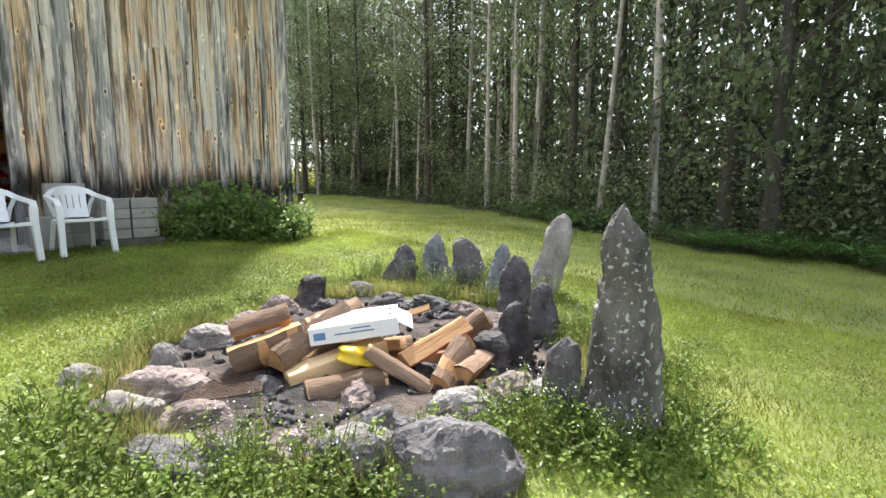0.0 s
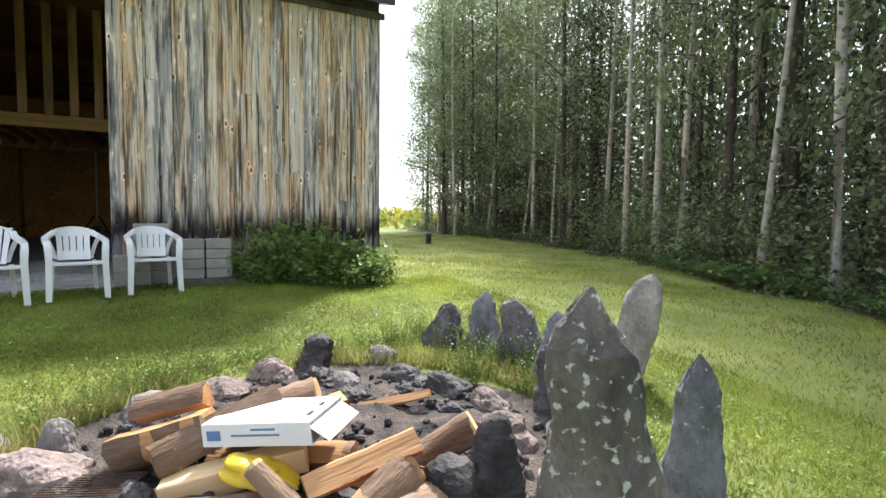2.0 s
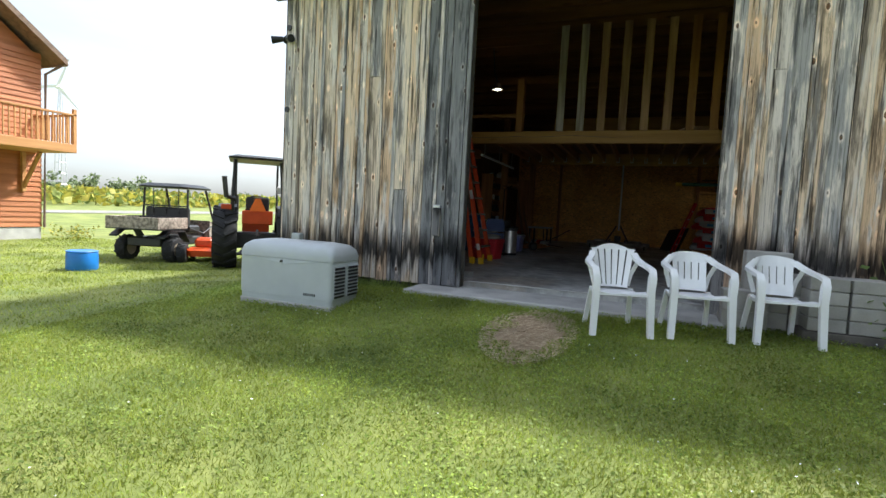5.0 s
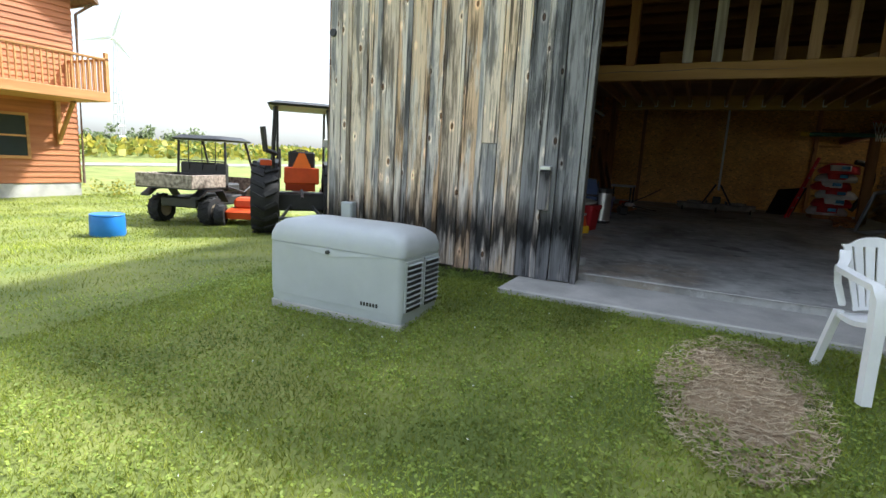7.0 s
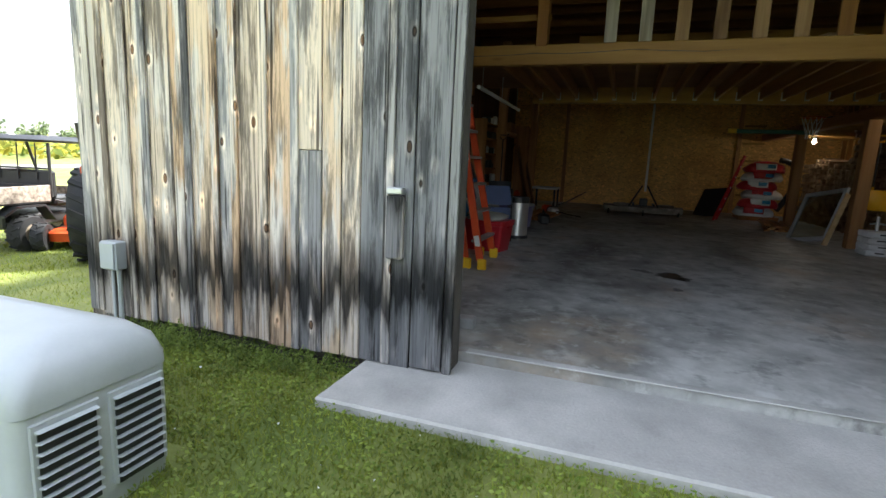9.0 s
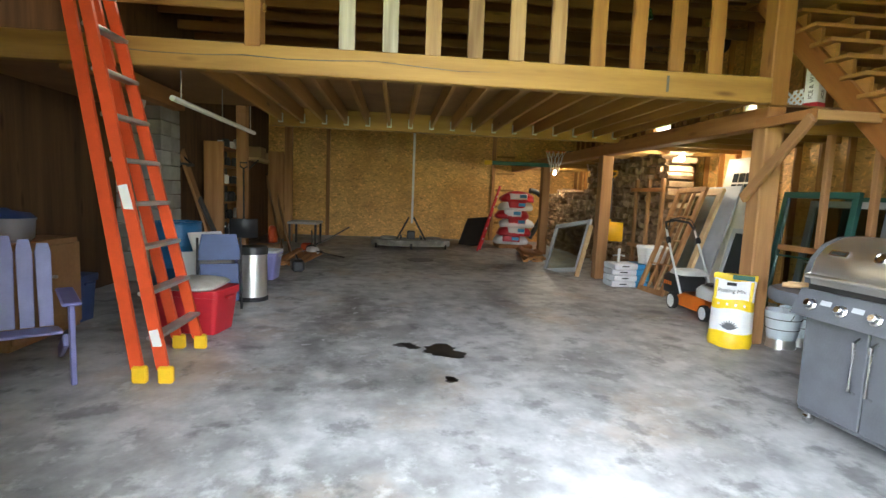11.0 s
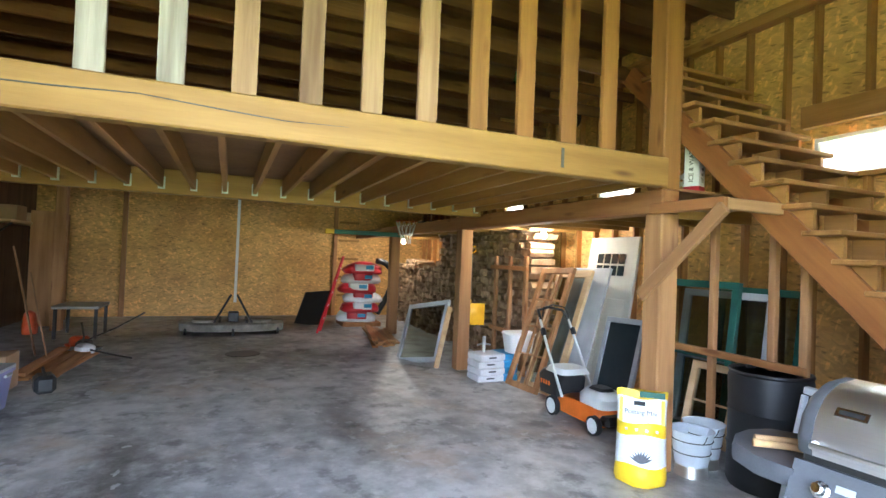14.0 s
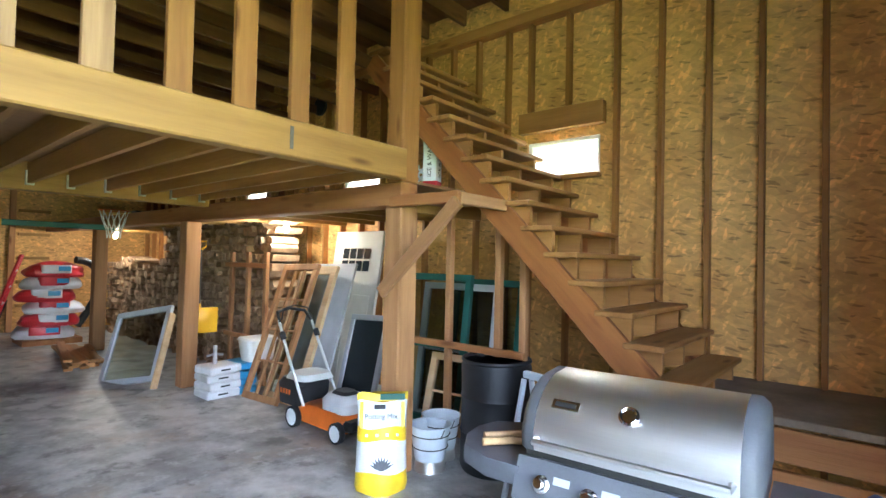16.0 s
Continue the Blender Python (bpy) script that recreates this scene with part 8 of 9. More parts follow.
snow_shovel(pose(-15.735, 2.64, 1.50, 0, 0, -25), "yellow_shovel", "bright yellow snow shovel hung on a post")
snow_shovel(pose(-16.8, -4.0, 1.26, 0, 0, 15), "black_plastic", "black snow shovel hung on a post", 0.5, 0.36, 1.1)

# purple chair, brown cabinet with a slow cooker, near the door
ac = thing("garden_chair", pose(-10.55, -3.75, FZ, 0, 0, 35), "purple-grey slatted plastic garden chair", "chair")
for i in range(5):
    part("back_slat", G().rings([rrect(0.016, 0.085, 0.006, 0.3), rrect(0.016, 0.10, 0.006, 0.85), rrect(0.016, 0.07, 0.006, 0.98 - 0.03 * abs(i - 2))]), M["lilac"], ac, m=pose(-0.1, -0.22 + 0.11 * i, 0, 0, -18, 0))
    part("seat_slat", G().box((0, 0, 0), (0.085, 0.56, 0.02), b=0.006), M["lilac"], ac, m=pose(-0.02 + 0.10 * i, 0, 0.30 + 0.018 * i))
for s in (-1, 1):
    part("arm", G().box((0, 0, 0), (0.62, 0.11, 0.025), b=0.01), M["lilac"], ac, m=pose(0.12, s * 0.33, 0.55))
    part("front_leg", G().box((0, 0, 0), (0.09, 0.035, 0.54), b=0.008), M["lilac"], ac, m=pose(0.36, s * 0.33, 0.27))
    part("back_leg", G().box((0, 0, 0), (0.62, 0.035, 0.09), b=0.008), M["lilac"], ac, m=pose(0.0, s * 0.30, 0.17, 0, -22, 0))
cbn = thing("brown_cabinet", pose(-11.5, -4.35, FZ), "low dark brown wooden cabinet", "cabinet")
part("body", G().box((0, 0, 0.42), (0.9, 0.5, 0.84), b=0.008), M["ply"], cbn)
for s in (-1, 1):
    d_ = part("door", G().box((0, 0, 0), (0.43, 0.02, 0.74), b=0.006), M["ply"], cbn, m=pose(s * 0.225, 0.262, 0.42))
    part("knob", G().cyl((0, 0, 0), (0, 0.03, 0), 0.014, n=10), M["metal"], d_, m=pose(-s * 0.17, 0.01, 0.1))
ck = thing("slow_cooker", pose(-11.35, -4.3, FZ + 0.84), "oval steel slow cooker with a glass lid", "slow cooker")
part("pot", G().lathe([(0.16, 0), (0.19, 0.03), (0.2, 0.17), (0.21, 0.19)], 24), M["steel_brushed"], ck, smooth=50)
part("lid", G().lathe([(0.205, 0.192), (0.17, 0.23), (0.05, 0.25), (0.02, 0.27)], 24), M["navy"], ck, smooth=50)
tote("blue_bin", pose(-12.1, -4.3, FZ, 0, 0, 85), 0.4, 0.3, 0.42, "navy", "small dark blue bin beside the cabinet")

# mast and round deck at the back
dk = thing("mower_deck", pose(-19.65, -0.78, FZ), "worn round-fronted mower deck with an upright mast", "mower deck")
out = [(-0.42, -1.02, 0), (-0.42, 1.02, 0)] + [(0.42 * math.sin(a) * 1.1, 1.02 * math.cos(a), 0) for a in np.linspace(0.35, math.pi - 0.35, 12)]
part("deck", G().rings([[(x, y, 0.07) for x, y, _ in out], [(x, y, 0.20) for x, y, _ in out], [(x * 0.93, y * 0.96, 0.215) for x, y, _ in out]]), M["worn_deck"], dk, smooth=30)
for s in (-1, 1):
    part("pulley_cover", G().lathe([(0.2, 0.215), (0.2, 0.27), (0.05, 0.28)], 20), M["worn_deck"], dk, smooth=30, m=pose(0, s * 0.55, 0))
    part("brace", G().tube([(0.2, s * 0.35, 0.22), (-0.1, s * 0.06, 0.75)], 0.022, 6), M["black_metal"], dk)
    part("caster", G().cyl((0.25, s * 0.85 - 0.02, 0.06), (0.25, s * 0.85 + 0.02, 0.06), 0.06, n=14), M["black_rubber"], dk)
    part("side_frame", G().box((0, 0, 0), (0.6, 0.05, 0.06), b=0.006), M["black_metal"], dk, m=pose(0, s * 0.25, 0.26))
part("gear_box", G().box((0, 0, 0), (0.24, 0.2, 0.2), b=0.02), M["black_metal"], dk, m=pose(0, 0, 0.32))
part("mast", G().box((0, 0, 0), (0.05, 0.055, 2.3), b=0.004), M["white_paint"], dk, "pale upright measuring staff", m=pose(-0.1, 0.02, 1.75))
part("front_caster", G().cyl((0.5, -0.02, 0.07), (0.5, 0.02, 0.07), 0.07, n=14), M["black_rubber"], dk)


# pellet bags, red ladder, boards
def sack(m, w, d, h, mats, label, group, seed):
    """A plump filled sack with a printed band."""
    t = thing("sack", m, label, "sack", group)
    part("film", rock_mesh(seed, w, d, h, 0.1, (0, 0), 3.2, 0.05), M[mats[0]], t, smooth=50)
    part("band", G().rings([rrect(w * 0.5, d * 0.99, 0.05, h * 0.25), rrect(w * 0.5, d * 1.03, 0.06, h * 0.5), rrect(w * 0.5, d * 0.98, 0.06, h * 0.78)]), M[mats[1]], t, "printed band", smooth=50)
    if len(mats) > 2:
        part("print", G().box((0, 0, 0), (w * 0.2, 0.01, h * 0.3), b=0.003), M[mats[2]], t, "blue print", m=pose(w * 0.12, -d * 0.53, h * 0.55))
    return t


for k in range(6):
    sack(pose(-20.55 + 0.04 * (k % 2), 2.02 + 0.05 * ((k * 7) % 3 - 1), FZ + 0.1 + 0.225 * k, 0, 0, 78 + 7 * ((k * 5) % 3)), 0.92, 0.66, 0.29, ("bag_red", "bag_white", "bag_blue") if k % 2 else ("bag_white", "bag_red", "bag_blue"), "plump red and white fuel pellet sack", "stacked pellet sacks", 100 + k)
single("pallet", G().box((0, 0, 0.05), (0.8, 0.9, 0.1), b=0.005), M["rough_x"], pose(-20.55, 2.02, FZ), "wooden pallet under the sacks", "pallet")
rd = thing("red_ladder", pose(0, 0, 0), "red step ladder leaning by the sacks", "ladder")
for o in (0.0, 0.38):
    part("rail", G().tube([(-19.3 - o * 0.8, 0.85 + o * 0.3, FZ), (-20.1 - o * 0.8, 1.5 + o * 0.2, 2.3)], 0.028, 6), M["bag_red"], rd)
for k in range(1, 6):
    u = k / 6
    a = Vector((-19.3, 0.85, FZ)).lerp(Vector((-20.1, 1.5, 2.3)), u)
    b = Vector((-19.6, 0.96, FZ)).lerp(Vector((-20.4, 1.58, 2.3)), u)
    part("step", G().tube([a, b], 0.022, 6), M["alu"], rd)
board("black_board", (-20.6, 0.85, FZ), (-21.0, 1.15, FZ + 0.75), 0.85, 0.03, "black_plastic", "black panel leaning by the ladder", "panel", (0.75, 0.6, 0))
g = G().tube([(-20.3 - 0.2 * u, 2.35 + 0.45 * math.sin(u * 2.2) , FZ + 1.5 * math.cos(u * 1.1) + 0.05) for u in np.linspace(0, 1.3, 10)], 0.07, 10)
single("plastic_liner", g, M["black_plastic"], pose(0, 0, 0), "curved black plastic pipe by the sacks", "pipe", smooth=60)
for i in range(13):
    single("lumber", G().box((0, 0, 0.02), (1.9 - 0.1 * (i % 4), 0.11, 0.038), b=0.004), M["pine_x"] if i % 3 else M["rough_x"], pose(-18.4 + 0.07 * rl.uniform(-1, 1), 1.78 + 0.115 * (i % 4), FZ + 0.039 * (i // 4), 0, 0, -8 + rl.uniform(-4, 4)), "loose length of lumber on a low pile", "lumber", "lumber pile")


def framed(name, foot, top, w, fr, th, mat, label, wdir, panes=(1, 1), glassmat="pane_dark", category="window"):
    """A framed sash leaning from its foot line to its top line."""
    foot, top = Vector(foot), Vector(top)
    up = (top - foot).normalized()
    h = (top - foot).length
    wd = Vector(wdir)
    wd = (wd - up * wd.dot(up)).normalized()
    mm = Matrix((wd, wd.cross(up), up)).transposed().to_4x4()
    mm.translation = foot
    t = thing(name, mm, label, category)
    for c, s in (((0, 0, fr / 2), (w, th, fr)), ((0, 0, h - fr / 2), (w, th, fr)), ((-w / 2 + fr / 2, 0, h / 2), (fr, th, h - 2 * fr)), ((w / 2 - fr / 2, 0, h / 2), (fr, th, h - 2 * fr))):
        part("frame", G().box((0, 0, 0), s, b=0.004), M[mat], t, m=pose(*c))
    iw, ih = w - 2 * fr, h - 2 * fr
    for i in range(1, panes[0]):
        part("glazing_bar", G().box((0, 0, 0), (0.022, th * 0.8, ih), b=0.003), M[mat], t, m=pose(-iw / 2 + iw * i / panes[0], 0, h / 2))
    for i in range(1, panes[1]):
        part("glazing_bar", G().box((0, 0, 0), (iw, th * 0.7, 0.022), b=0.003), M[mat], t, m=pose(0, 0, fr + ih * i / panes[1]))
    if glassmat:
        part("pane", G().box((0, 0, 0), (iw, 0.005, ih)), M[glassmat], t, m=pose(0, 0, h / 2))
    return t


framed("window_sash", (-16.12, 1.90, FZ), (-16.42, 2.22, 1.60), 1.0, 0.075, 0.05, "grey_frame", "grey-framed glazed window leaning on its edge", (0.94, 0.28, 0))
board("frame_side", (-15.62, 2.05, FZ), (-15.93, 2.38, 1.58), 0.03, 0.09, "sawn_pale", "pale timber edge of the leaning window", "board", (0.94, 0.28, 0))
framed("old_window", (-14.22, 2.68, FZ), (-14.30, 3.28, 2.28), 0.72, 0.08, 0.05, "rough_z", "old wooden sash with many glazing bars", (1, 0, 0), (3, 4), None)
framed("old_window", (-14.0, 2.82, FZ), (-14.06, 3.38, 2.26), 0.72, 0.10, 0.05, "sawn_pale", "pale wooden sash leaning behind another", (1, 0, 0), (1, 1), "pane_dark")
board("grey_panel", (-13.85, 2.98, FZ), (-13.9, 3.5, 2.3), 0.8, 0.03, "grey_frame", "grey-blue panel leaning with the sashes", "panel", (1, 0, 0))
# cream door with small lights
dd = thing("cream_door", Matrix.Translation((-13.72, 3.42, FZ)) @ pose(0, 0, 0, -9), "cream panelled door with small square lights leaning upright", "door")
part("leaf", G().box((0, 0, 1.03), (0.9, 0.045, 2.06), b=0.006), M["door_cream"], dd)
for i in range(4):
    for k in range(2):
        part("light", G().box((0, 0, 0), (0.11, 0.008, 0.13), b=0.002), M["window_dark"], dd, "small dark pane", m=pose(-0.2 + 0.135 * i, -0.026, 1.62 + 0.155 * k))
for s in (-1, 1):
    part("raised_panel", G().box((0, 0, 0), (0.30, 0.012, 0.62), b=0.005), M["door_cream"], dd, m=pose(s * 0.2, -0.026, 0.95))
    part("raised_panel", G().box((0, 0, 0), (0.30, 0.012, 0.45), b=0.005), M["door_cream"], dd, m=pose(s * 0.2, -0.026, 0.35))
part("latch_hole", G().cyl((0, -0.03, 0), (0, -0.022, 0), 0.025, n=12), M["black_metal"], dd, m=pose(-0.39, 0, 0.98))
framed("glazed_sash", (-12.95, 3.0, FZ), (-13.0, 3.3, 1.75), 0.6, 0.06, 0.04, "grey_frame", "dark glazed panel leaning below the door", (1, 0, 0), (1, 1), "window_dark")
# green and grey windows stored beside the post
for i, (x, y, w, h, mt) in enumerate(((-12.35, 3.45, 0.95, 1.55, "green_trim"), (-12.1, 3.6, 0.95, 1.45, "grey_frame"), (-11.85, 3.75, 0.85, 1.5, "green_trim"), (-11.95, 3.3, 0.5, 0.75, "sawn_pale"))):
    framed("stored_window", (x, y, FZ + 0.02), (x - 0.02, y + 0.2, FZ + h), w, 0.07, 0.06, mt, ("green-trimmed", "grey vinyl", "green-trimmed", "pale wooden")[i] + " window stored upright under the landing", (1, 0.1, 0), (1, 2), "pane_dark")
timber("rack_rail", (-12.2, 3.05, 1.58), (-10.9, 3.10, 1.64), M["rough_x"], None, "rough rail of the window rack", "rail", kind="")
for x in (-11.75, -11.2, -10.95):
    timber("rack_post", (x - 0.03, 3.11, FZ), (x + 0.03, 3.17, 2.78), M["rough_z"], None, "rough upright of the window rack", "post", kind="")

# shingle packs, pail and fitting at the middle post
for k in range(4):
    t = thing("shingle_pack", pose(-14.82, 2.58, FZ + 0.095 * k, 0, 0, 6 * (k % 2)), "wrapped white and blue pack of roof shingles", "shingles", "stacked shingle packs")
    part("wrap", G().box((0, 0, 0.047), (0.36, 0.62, 0.09), b=0.015), M["bag_white"], t)
    part("band", G().box((0, 0, 0), (0.364, 0.24, 0.094), b=0.015), M["bag_blue"], t, "blue printed half", m=pose(0, 0.195, 0.047))
    part("print", G().box((0, 0, 0), (0.003, 0.12, 0.018)), M["black_plastic"], t, "black print", m=pose(0.182, -0.12, 0.05))
pt = thing("pipe_fitting", pose(-14.85, 2.45, FZ + 0.38), "metal pipe fitting standing on the shingles", "fitting")
part("stem", G().cyl((0, 0, 0), (0, 0, 0.22), 0.025, n=10), M["metal"], pt)
part("handle", G().tube([(0, -0.1, 0.1), (0, 0, 0.12), (0, 0.1, 0.1)], 0.015, 8), M["metal"], pt)
single("wooden_block", G().box((0, 0, 0.12), (0.2, 0.28, 0.24), b=0.006), M["rough_x"], pose(-15.3, 2.9, FZ + 0.38 - 0.38), "small brown wooden crate", "crate")
pail = thing("white_tub", pose(-14.75, 2.95, FZ + 0.38), "white plastic tub standing on the shingles", "tub")
part("tub", G().rings([rrect(0.26, 0.34, 0.06, 0), rrect(0.3, 0.42, 0.07, 0.24), rrect(0.32, 0.44, 0.07, 0.26)]), M["white_plastic"], pail, smooth=40)
part("lid", G().rings([rrect(0.325, 0.445, 0.07, 0.262), rrect(0.30, 0.42, 0.07, 0.29)]), M["white_plastic"], pail, smooth=40)

# stacked firewood behind the posts
rs = np.random.RandomState(21)
rest = G()
stack = thing("firewood_stack", pose(-16.1, 3.45, FZ), "high stack of split firewood along the wall", "firewood")
for x in np.arange(-21.6, -14.9, 0.135):
    zt = 1.55 + 0.75 * (x > -18.6) + 0.12 * math.sin(x * 3)
    for z in np.arange(FZ + 0.06, FZ + zt, 0.125):
        r = rs.uniform(0.045, 0.075)
        y0 = 3.25 + rs.uniform(-0.05, 0.06)
        xx, zz = x + rs.uniform(-0.03, 0.03), z + rs.uniform(-0.02, 0.02)
        n = rs.randint(3, 7)
        a0 = rs.uniform(0, 6.28)
        ring = lambda y: [(xx + r * math.cos(a0 + 2 * math.pi * i / n), y, zz + r * math.sin(a0 + 2 * math.pi * i / n)) for i in range(n)]
        if x > -17.2:
            part("log", G().rings([[(p[0] + 16.1, p[1] - 3.45, p[2] - FZ) for p in ring(y)] for y in (y0, y0 + 0.42)]), M["firewood_ends"], stack)
        else:
            rest.rings([ring(y0), ring(y0 + 0.42)])
tagged(new("stacked_firewood", rest.mesh("stacked_firewood", M["firewood_ends"])), "more split firewood stacked towards the barn's back", "firewood", kind="stuff")
wr_ = thing("wood_rack", pose(0, 0, 0), "weathered timber frame holding the firewood", "rack")
for x in (-15.75, -15.3, -14.85):
    part("upright", G().box((0, 0, 0), (0.07, 0.05, 1.75), b=0.005), M["rough_z"], wr_, m=pose(x, 3.1, FZ + 0.875))
for z in (1.28, 2.25):
    part("cross_bar", G().box((0, 0, 0), (1.1, 0.04, 0.06), b=0.005), M["rough_x"], wr_, m=pose(-15.3, 3.06, z))


# mower
mw = thing("lawn_mower", pose(-12.84, 2.70, FZ), "orange and white battery lawn mower with a grass bag", "lawn mower")
for x in (-0.33, 0.36):
    for s in (-1, 1):
        r = 0.105 if x < 0 else 0.095
        wv = part("wheel", G().lathe([(r * 0.6, -0.025), (r, -0.025), (r, 0.025), (r * 0.6, 0.025)], 24, cap=False), M["black_rubber"], mw, "black tyre", m=pose(x, s * 0.25, r) @ pose(0, 0, 0, 90))
        part("hub", G().lathe([(r * 0.78, -0.028), (r * 0.5, -0.034), (0.02, -0.03), (0.02, 0.03), (r * 0.5, 0.034), (r * 0.78, 0.028)], 20), M["white_plastic"], wv, "white hub")
part("deck", G().rings([rrect(0.78, 0.44, 0.1, 0.07), rrect(0.76, 0.42, 0.12, 0.18), rrect(0.6, 0.34, 0.12, 0.23)]), M["mower_orange"], mw, "orange deck", smooth=35)
part("motor_cover", G().rings([rrect(0.42, 0.32, 0.1, 0.225), rrect(0.44, 0.33, 0.12, 0.32), rrect(0.34, 0.26, 0.12, 0.38)]), M["mower_white"], mw, "light grey motor cover", smooth=40, m=pose(0.16, 0, 0))
part("battery_lid", G().rings([rrect(0.24, 0.2, 0.06, 0.382), rrect(0.2, 0.16, 0.06, 0.41)]), M["black_plastic"], mw, smooth=40, m=pose(0.16, 0, 0))
part("front_bumper", G().box((0, 0, 0), (0.14, 0.4, 0.10), b=0.03), M["black_plastic"], mw, m=pose(0.42, 0, 0.14))
part("grass_bag", G().rings([rrect(0.36, 0.4, 0.06, 0.18), rrect(0.42, 0.42, 0.08, 0.38), rrect(0.36, 0.36, 0.1, 0.44)]), M["black_plastic"], mw, "black fabric grass bag", smooth=40, m=pose(-0.52, 0, 0))
part("bag_lid", G().rings([rrect(0.38, 0.40, 0.08, 0.441), rrect(0.34, 0.36, 0.1, 0.50)]), M["mower_white"], mw, smooth=40, m=pose(-0.42, 0, 0))
for i in range(4):
    part("logo_bar", G().box((0, 0, 0), (0.03, 0.003, 0.05)), M["mower_orange"], mw, "orange maker's mark", m=pose(-0.62 + 0.05 * i, -0.213, 0.31))
for s in (-1, 1):
    part("handle_tube", G().tube([(-0.22, s * 0.21, 0.22), (-0.5, s * 0.21, 0.66), (-0.72, s * 0.2, 1.02)], 0.015, 8), M["mower_white"], mw, "pale steel tube")
    part("clamp", G().box((0, 0, 0), (0.06, 0.05, 0.09), b=0.012), M["black_plastic"], mw, m=pose(-0.62, s * 0.21, 0.87, 0, -30, 0))
part("handle_bar", G().tube([(-0.70, -0.2, 1.0), (-0.80, -0.17, 1.10), (-0.84, 0, 1.13), (-0.80, 0.17, 1.10), (-0.70, 0.2, 1.0)], 0.017, 8), M["black_plastic"], mw)
part("switch_bar", G().tube([(-0.68, -0.19, 1.03), (-0.72, -0.15, 1.14), (-0.74, 0, 1.17), (-0.72, 0.15, 1.14), (-0.68, 0.19, 1.03)], 0.008, 6), M["black_plastic"], mw)

# bag of potting mix, enamel pails
pb = thing("potting_mix_bag", pose(-11.50, 2.09, FZ, 0, -4, -42) @ Matrix.Scale(0.92, 4), "standing yellow and white bag of potting mix", "bag")
g = G()
prof = [(0.0, 0.39, 0.24), (0.05, 0.42, 0.26), (0.25, 0.40, 0.22), (0.5, 0.39, 0.16), (0.66, 0.39, 0.08), (0.73, 0.41, 0.02)]


def bag_ring(z, w, d):
    return [(d / 2 * math.sin(a) * (abs(math.sin(a)) ** 0.2 if math.sin(a) else 0), w / 2 * math.cos(a), z + 0.012 * math.sin(3 * a + z * 9)) for a in [2 * math.pi * i / 20 for i in range(20)]]


def bag_at(z):
    zs = [p[0] for p in prof]
    return np.interp(z, zs, [p[1] for p in prof]), np.interp(z, zs, [p[2] for p in prof])


for nm, z0, z1, mt in (("lower_film", 0.0, 0.16, "bag_yellow"), ("picture_panel", 0.16, 0.40, "bag_white"), ("middle_film", 0.40, 0.50, "bag_yellow"), ("upper_film", 0.50, 0.70, "bag_white"), ("top_film", 0.70, 0.76, "bag_yellow")):
    part(nm, G().rings([bag_ring(z, *bag_at(z)) for z in np.linspace(z0, z1, 4)]), M[mt], pb, smooth=60)
part("corner_patch", G().box((0, 0, 0), (0.01, 0.2, 0.05), b=0.003), M["green_trim"], pb, "green corner", m=pose(0.03, 0.08, 0.735))
for i in range(9):
    a = -64 + 16 * i
    part("printed_leaf", G().add([(0, -0.008, 0), (0, 0.008, 0), (0, 0.012, 0.05), (0, 0, 0.105), (0, -0.012, 0.05), (0.004, 0, 0.03)], [(0, 1, 5), (1, 2, 5), (2, 3, 5), (3, 4, 5), (4, 0, 5)]), M["grill_grey"], pb, "dark printed leaf", m=pose(0.122, 0.0, 0.19, a, -7, 0))
for i in range(4):
    part("print", G().box((0, 0, 0), (0.006, 0.022, 0.022), b=0.002), M["bag_white"], pb, m=pose(0.093, -0.12 + 0.08 * i, 0.45, 0, -18, 0))
part("brand_patch", G().box((0, 0, 0), (0.006, 0.09, 0.035), b=0.002), M["black_plastic"], pb, "dark patch", m=pose(0.052, -0.02, 0.66, 0, -24, 0))
for y in (-0.165, 0.165):
    part("side_stripe", G().box((0, 0, 0), (0.012, 0.03, 0.2), b=0.003), M["bag_yellow"], pb, m=pose(0.048, y, 0.6, 0, -14, 0))
cu = bpy.data.curves.new("lettering", 'FONT')
cu.body, cu.size, cu.extrude, cu.align_x, cu.align_y = "Potting Mix", 0.056, 0.001, 'CENTER', 'CENTER'
tx_ = new("lettering", cu)
tx_.parent = pb
tx_.matrix_basis = pose(0.079, -0.01, 0.59, 0, -18, 0) @ pose(0, 0, 0, 90, 0, 90)
cu.materials.append(M["black_plastic"])
for x, y, z in ((-11.50, 2.63, 0.09), (-11.60, 2.88, 0.09)):
    t = thing("enamel_pail", pose(x, y, FZ), "pale enamel pail on a metal stand", "pail")
    part("stand", G().lathe([(0.13, 0), (0.12, 0.09)], 20), M["steel_brushed"], t, "steel stand", smooth=60)
    part("pail", G().lathe([(0.125, z), (0.165, z + 0.27), (0.172, z + 0.275), (0.16, z + 0.27), (0.12, z + 0.02)], 24), M["enamel"], t, smooth=40)
    for zz in (0.1, 0.2):
        part("hoop", G().tube([((0.13 + 0.148 * zz) * math.cos(a), (0.13 + 0.148 * zz) * math.sin(a), z + zz) for a in np.linspace(0, 5.98, 20)], 0.004, 5, closed=True), M["black_metal"], t)
    part("bail", G().tube([(0.165 * math.cos(a), -0.165 * math.sin(a) * 0.3 - 0.02, z + 0.26 - 0.14 * math.sin(a)) for a in np.linspace(0, math.pi, 12)], 0.004, 5), M["black_metal"], t)

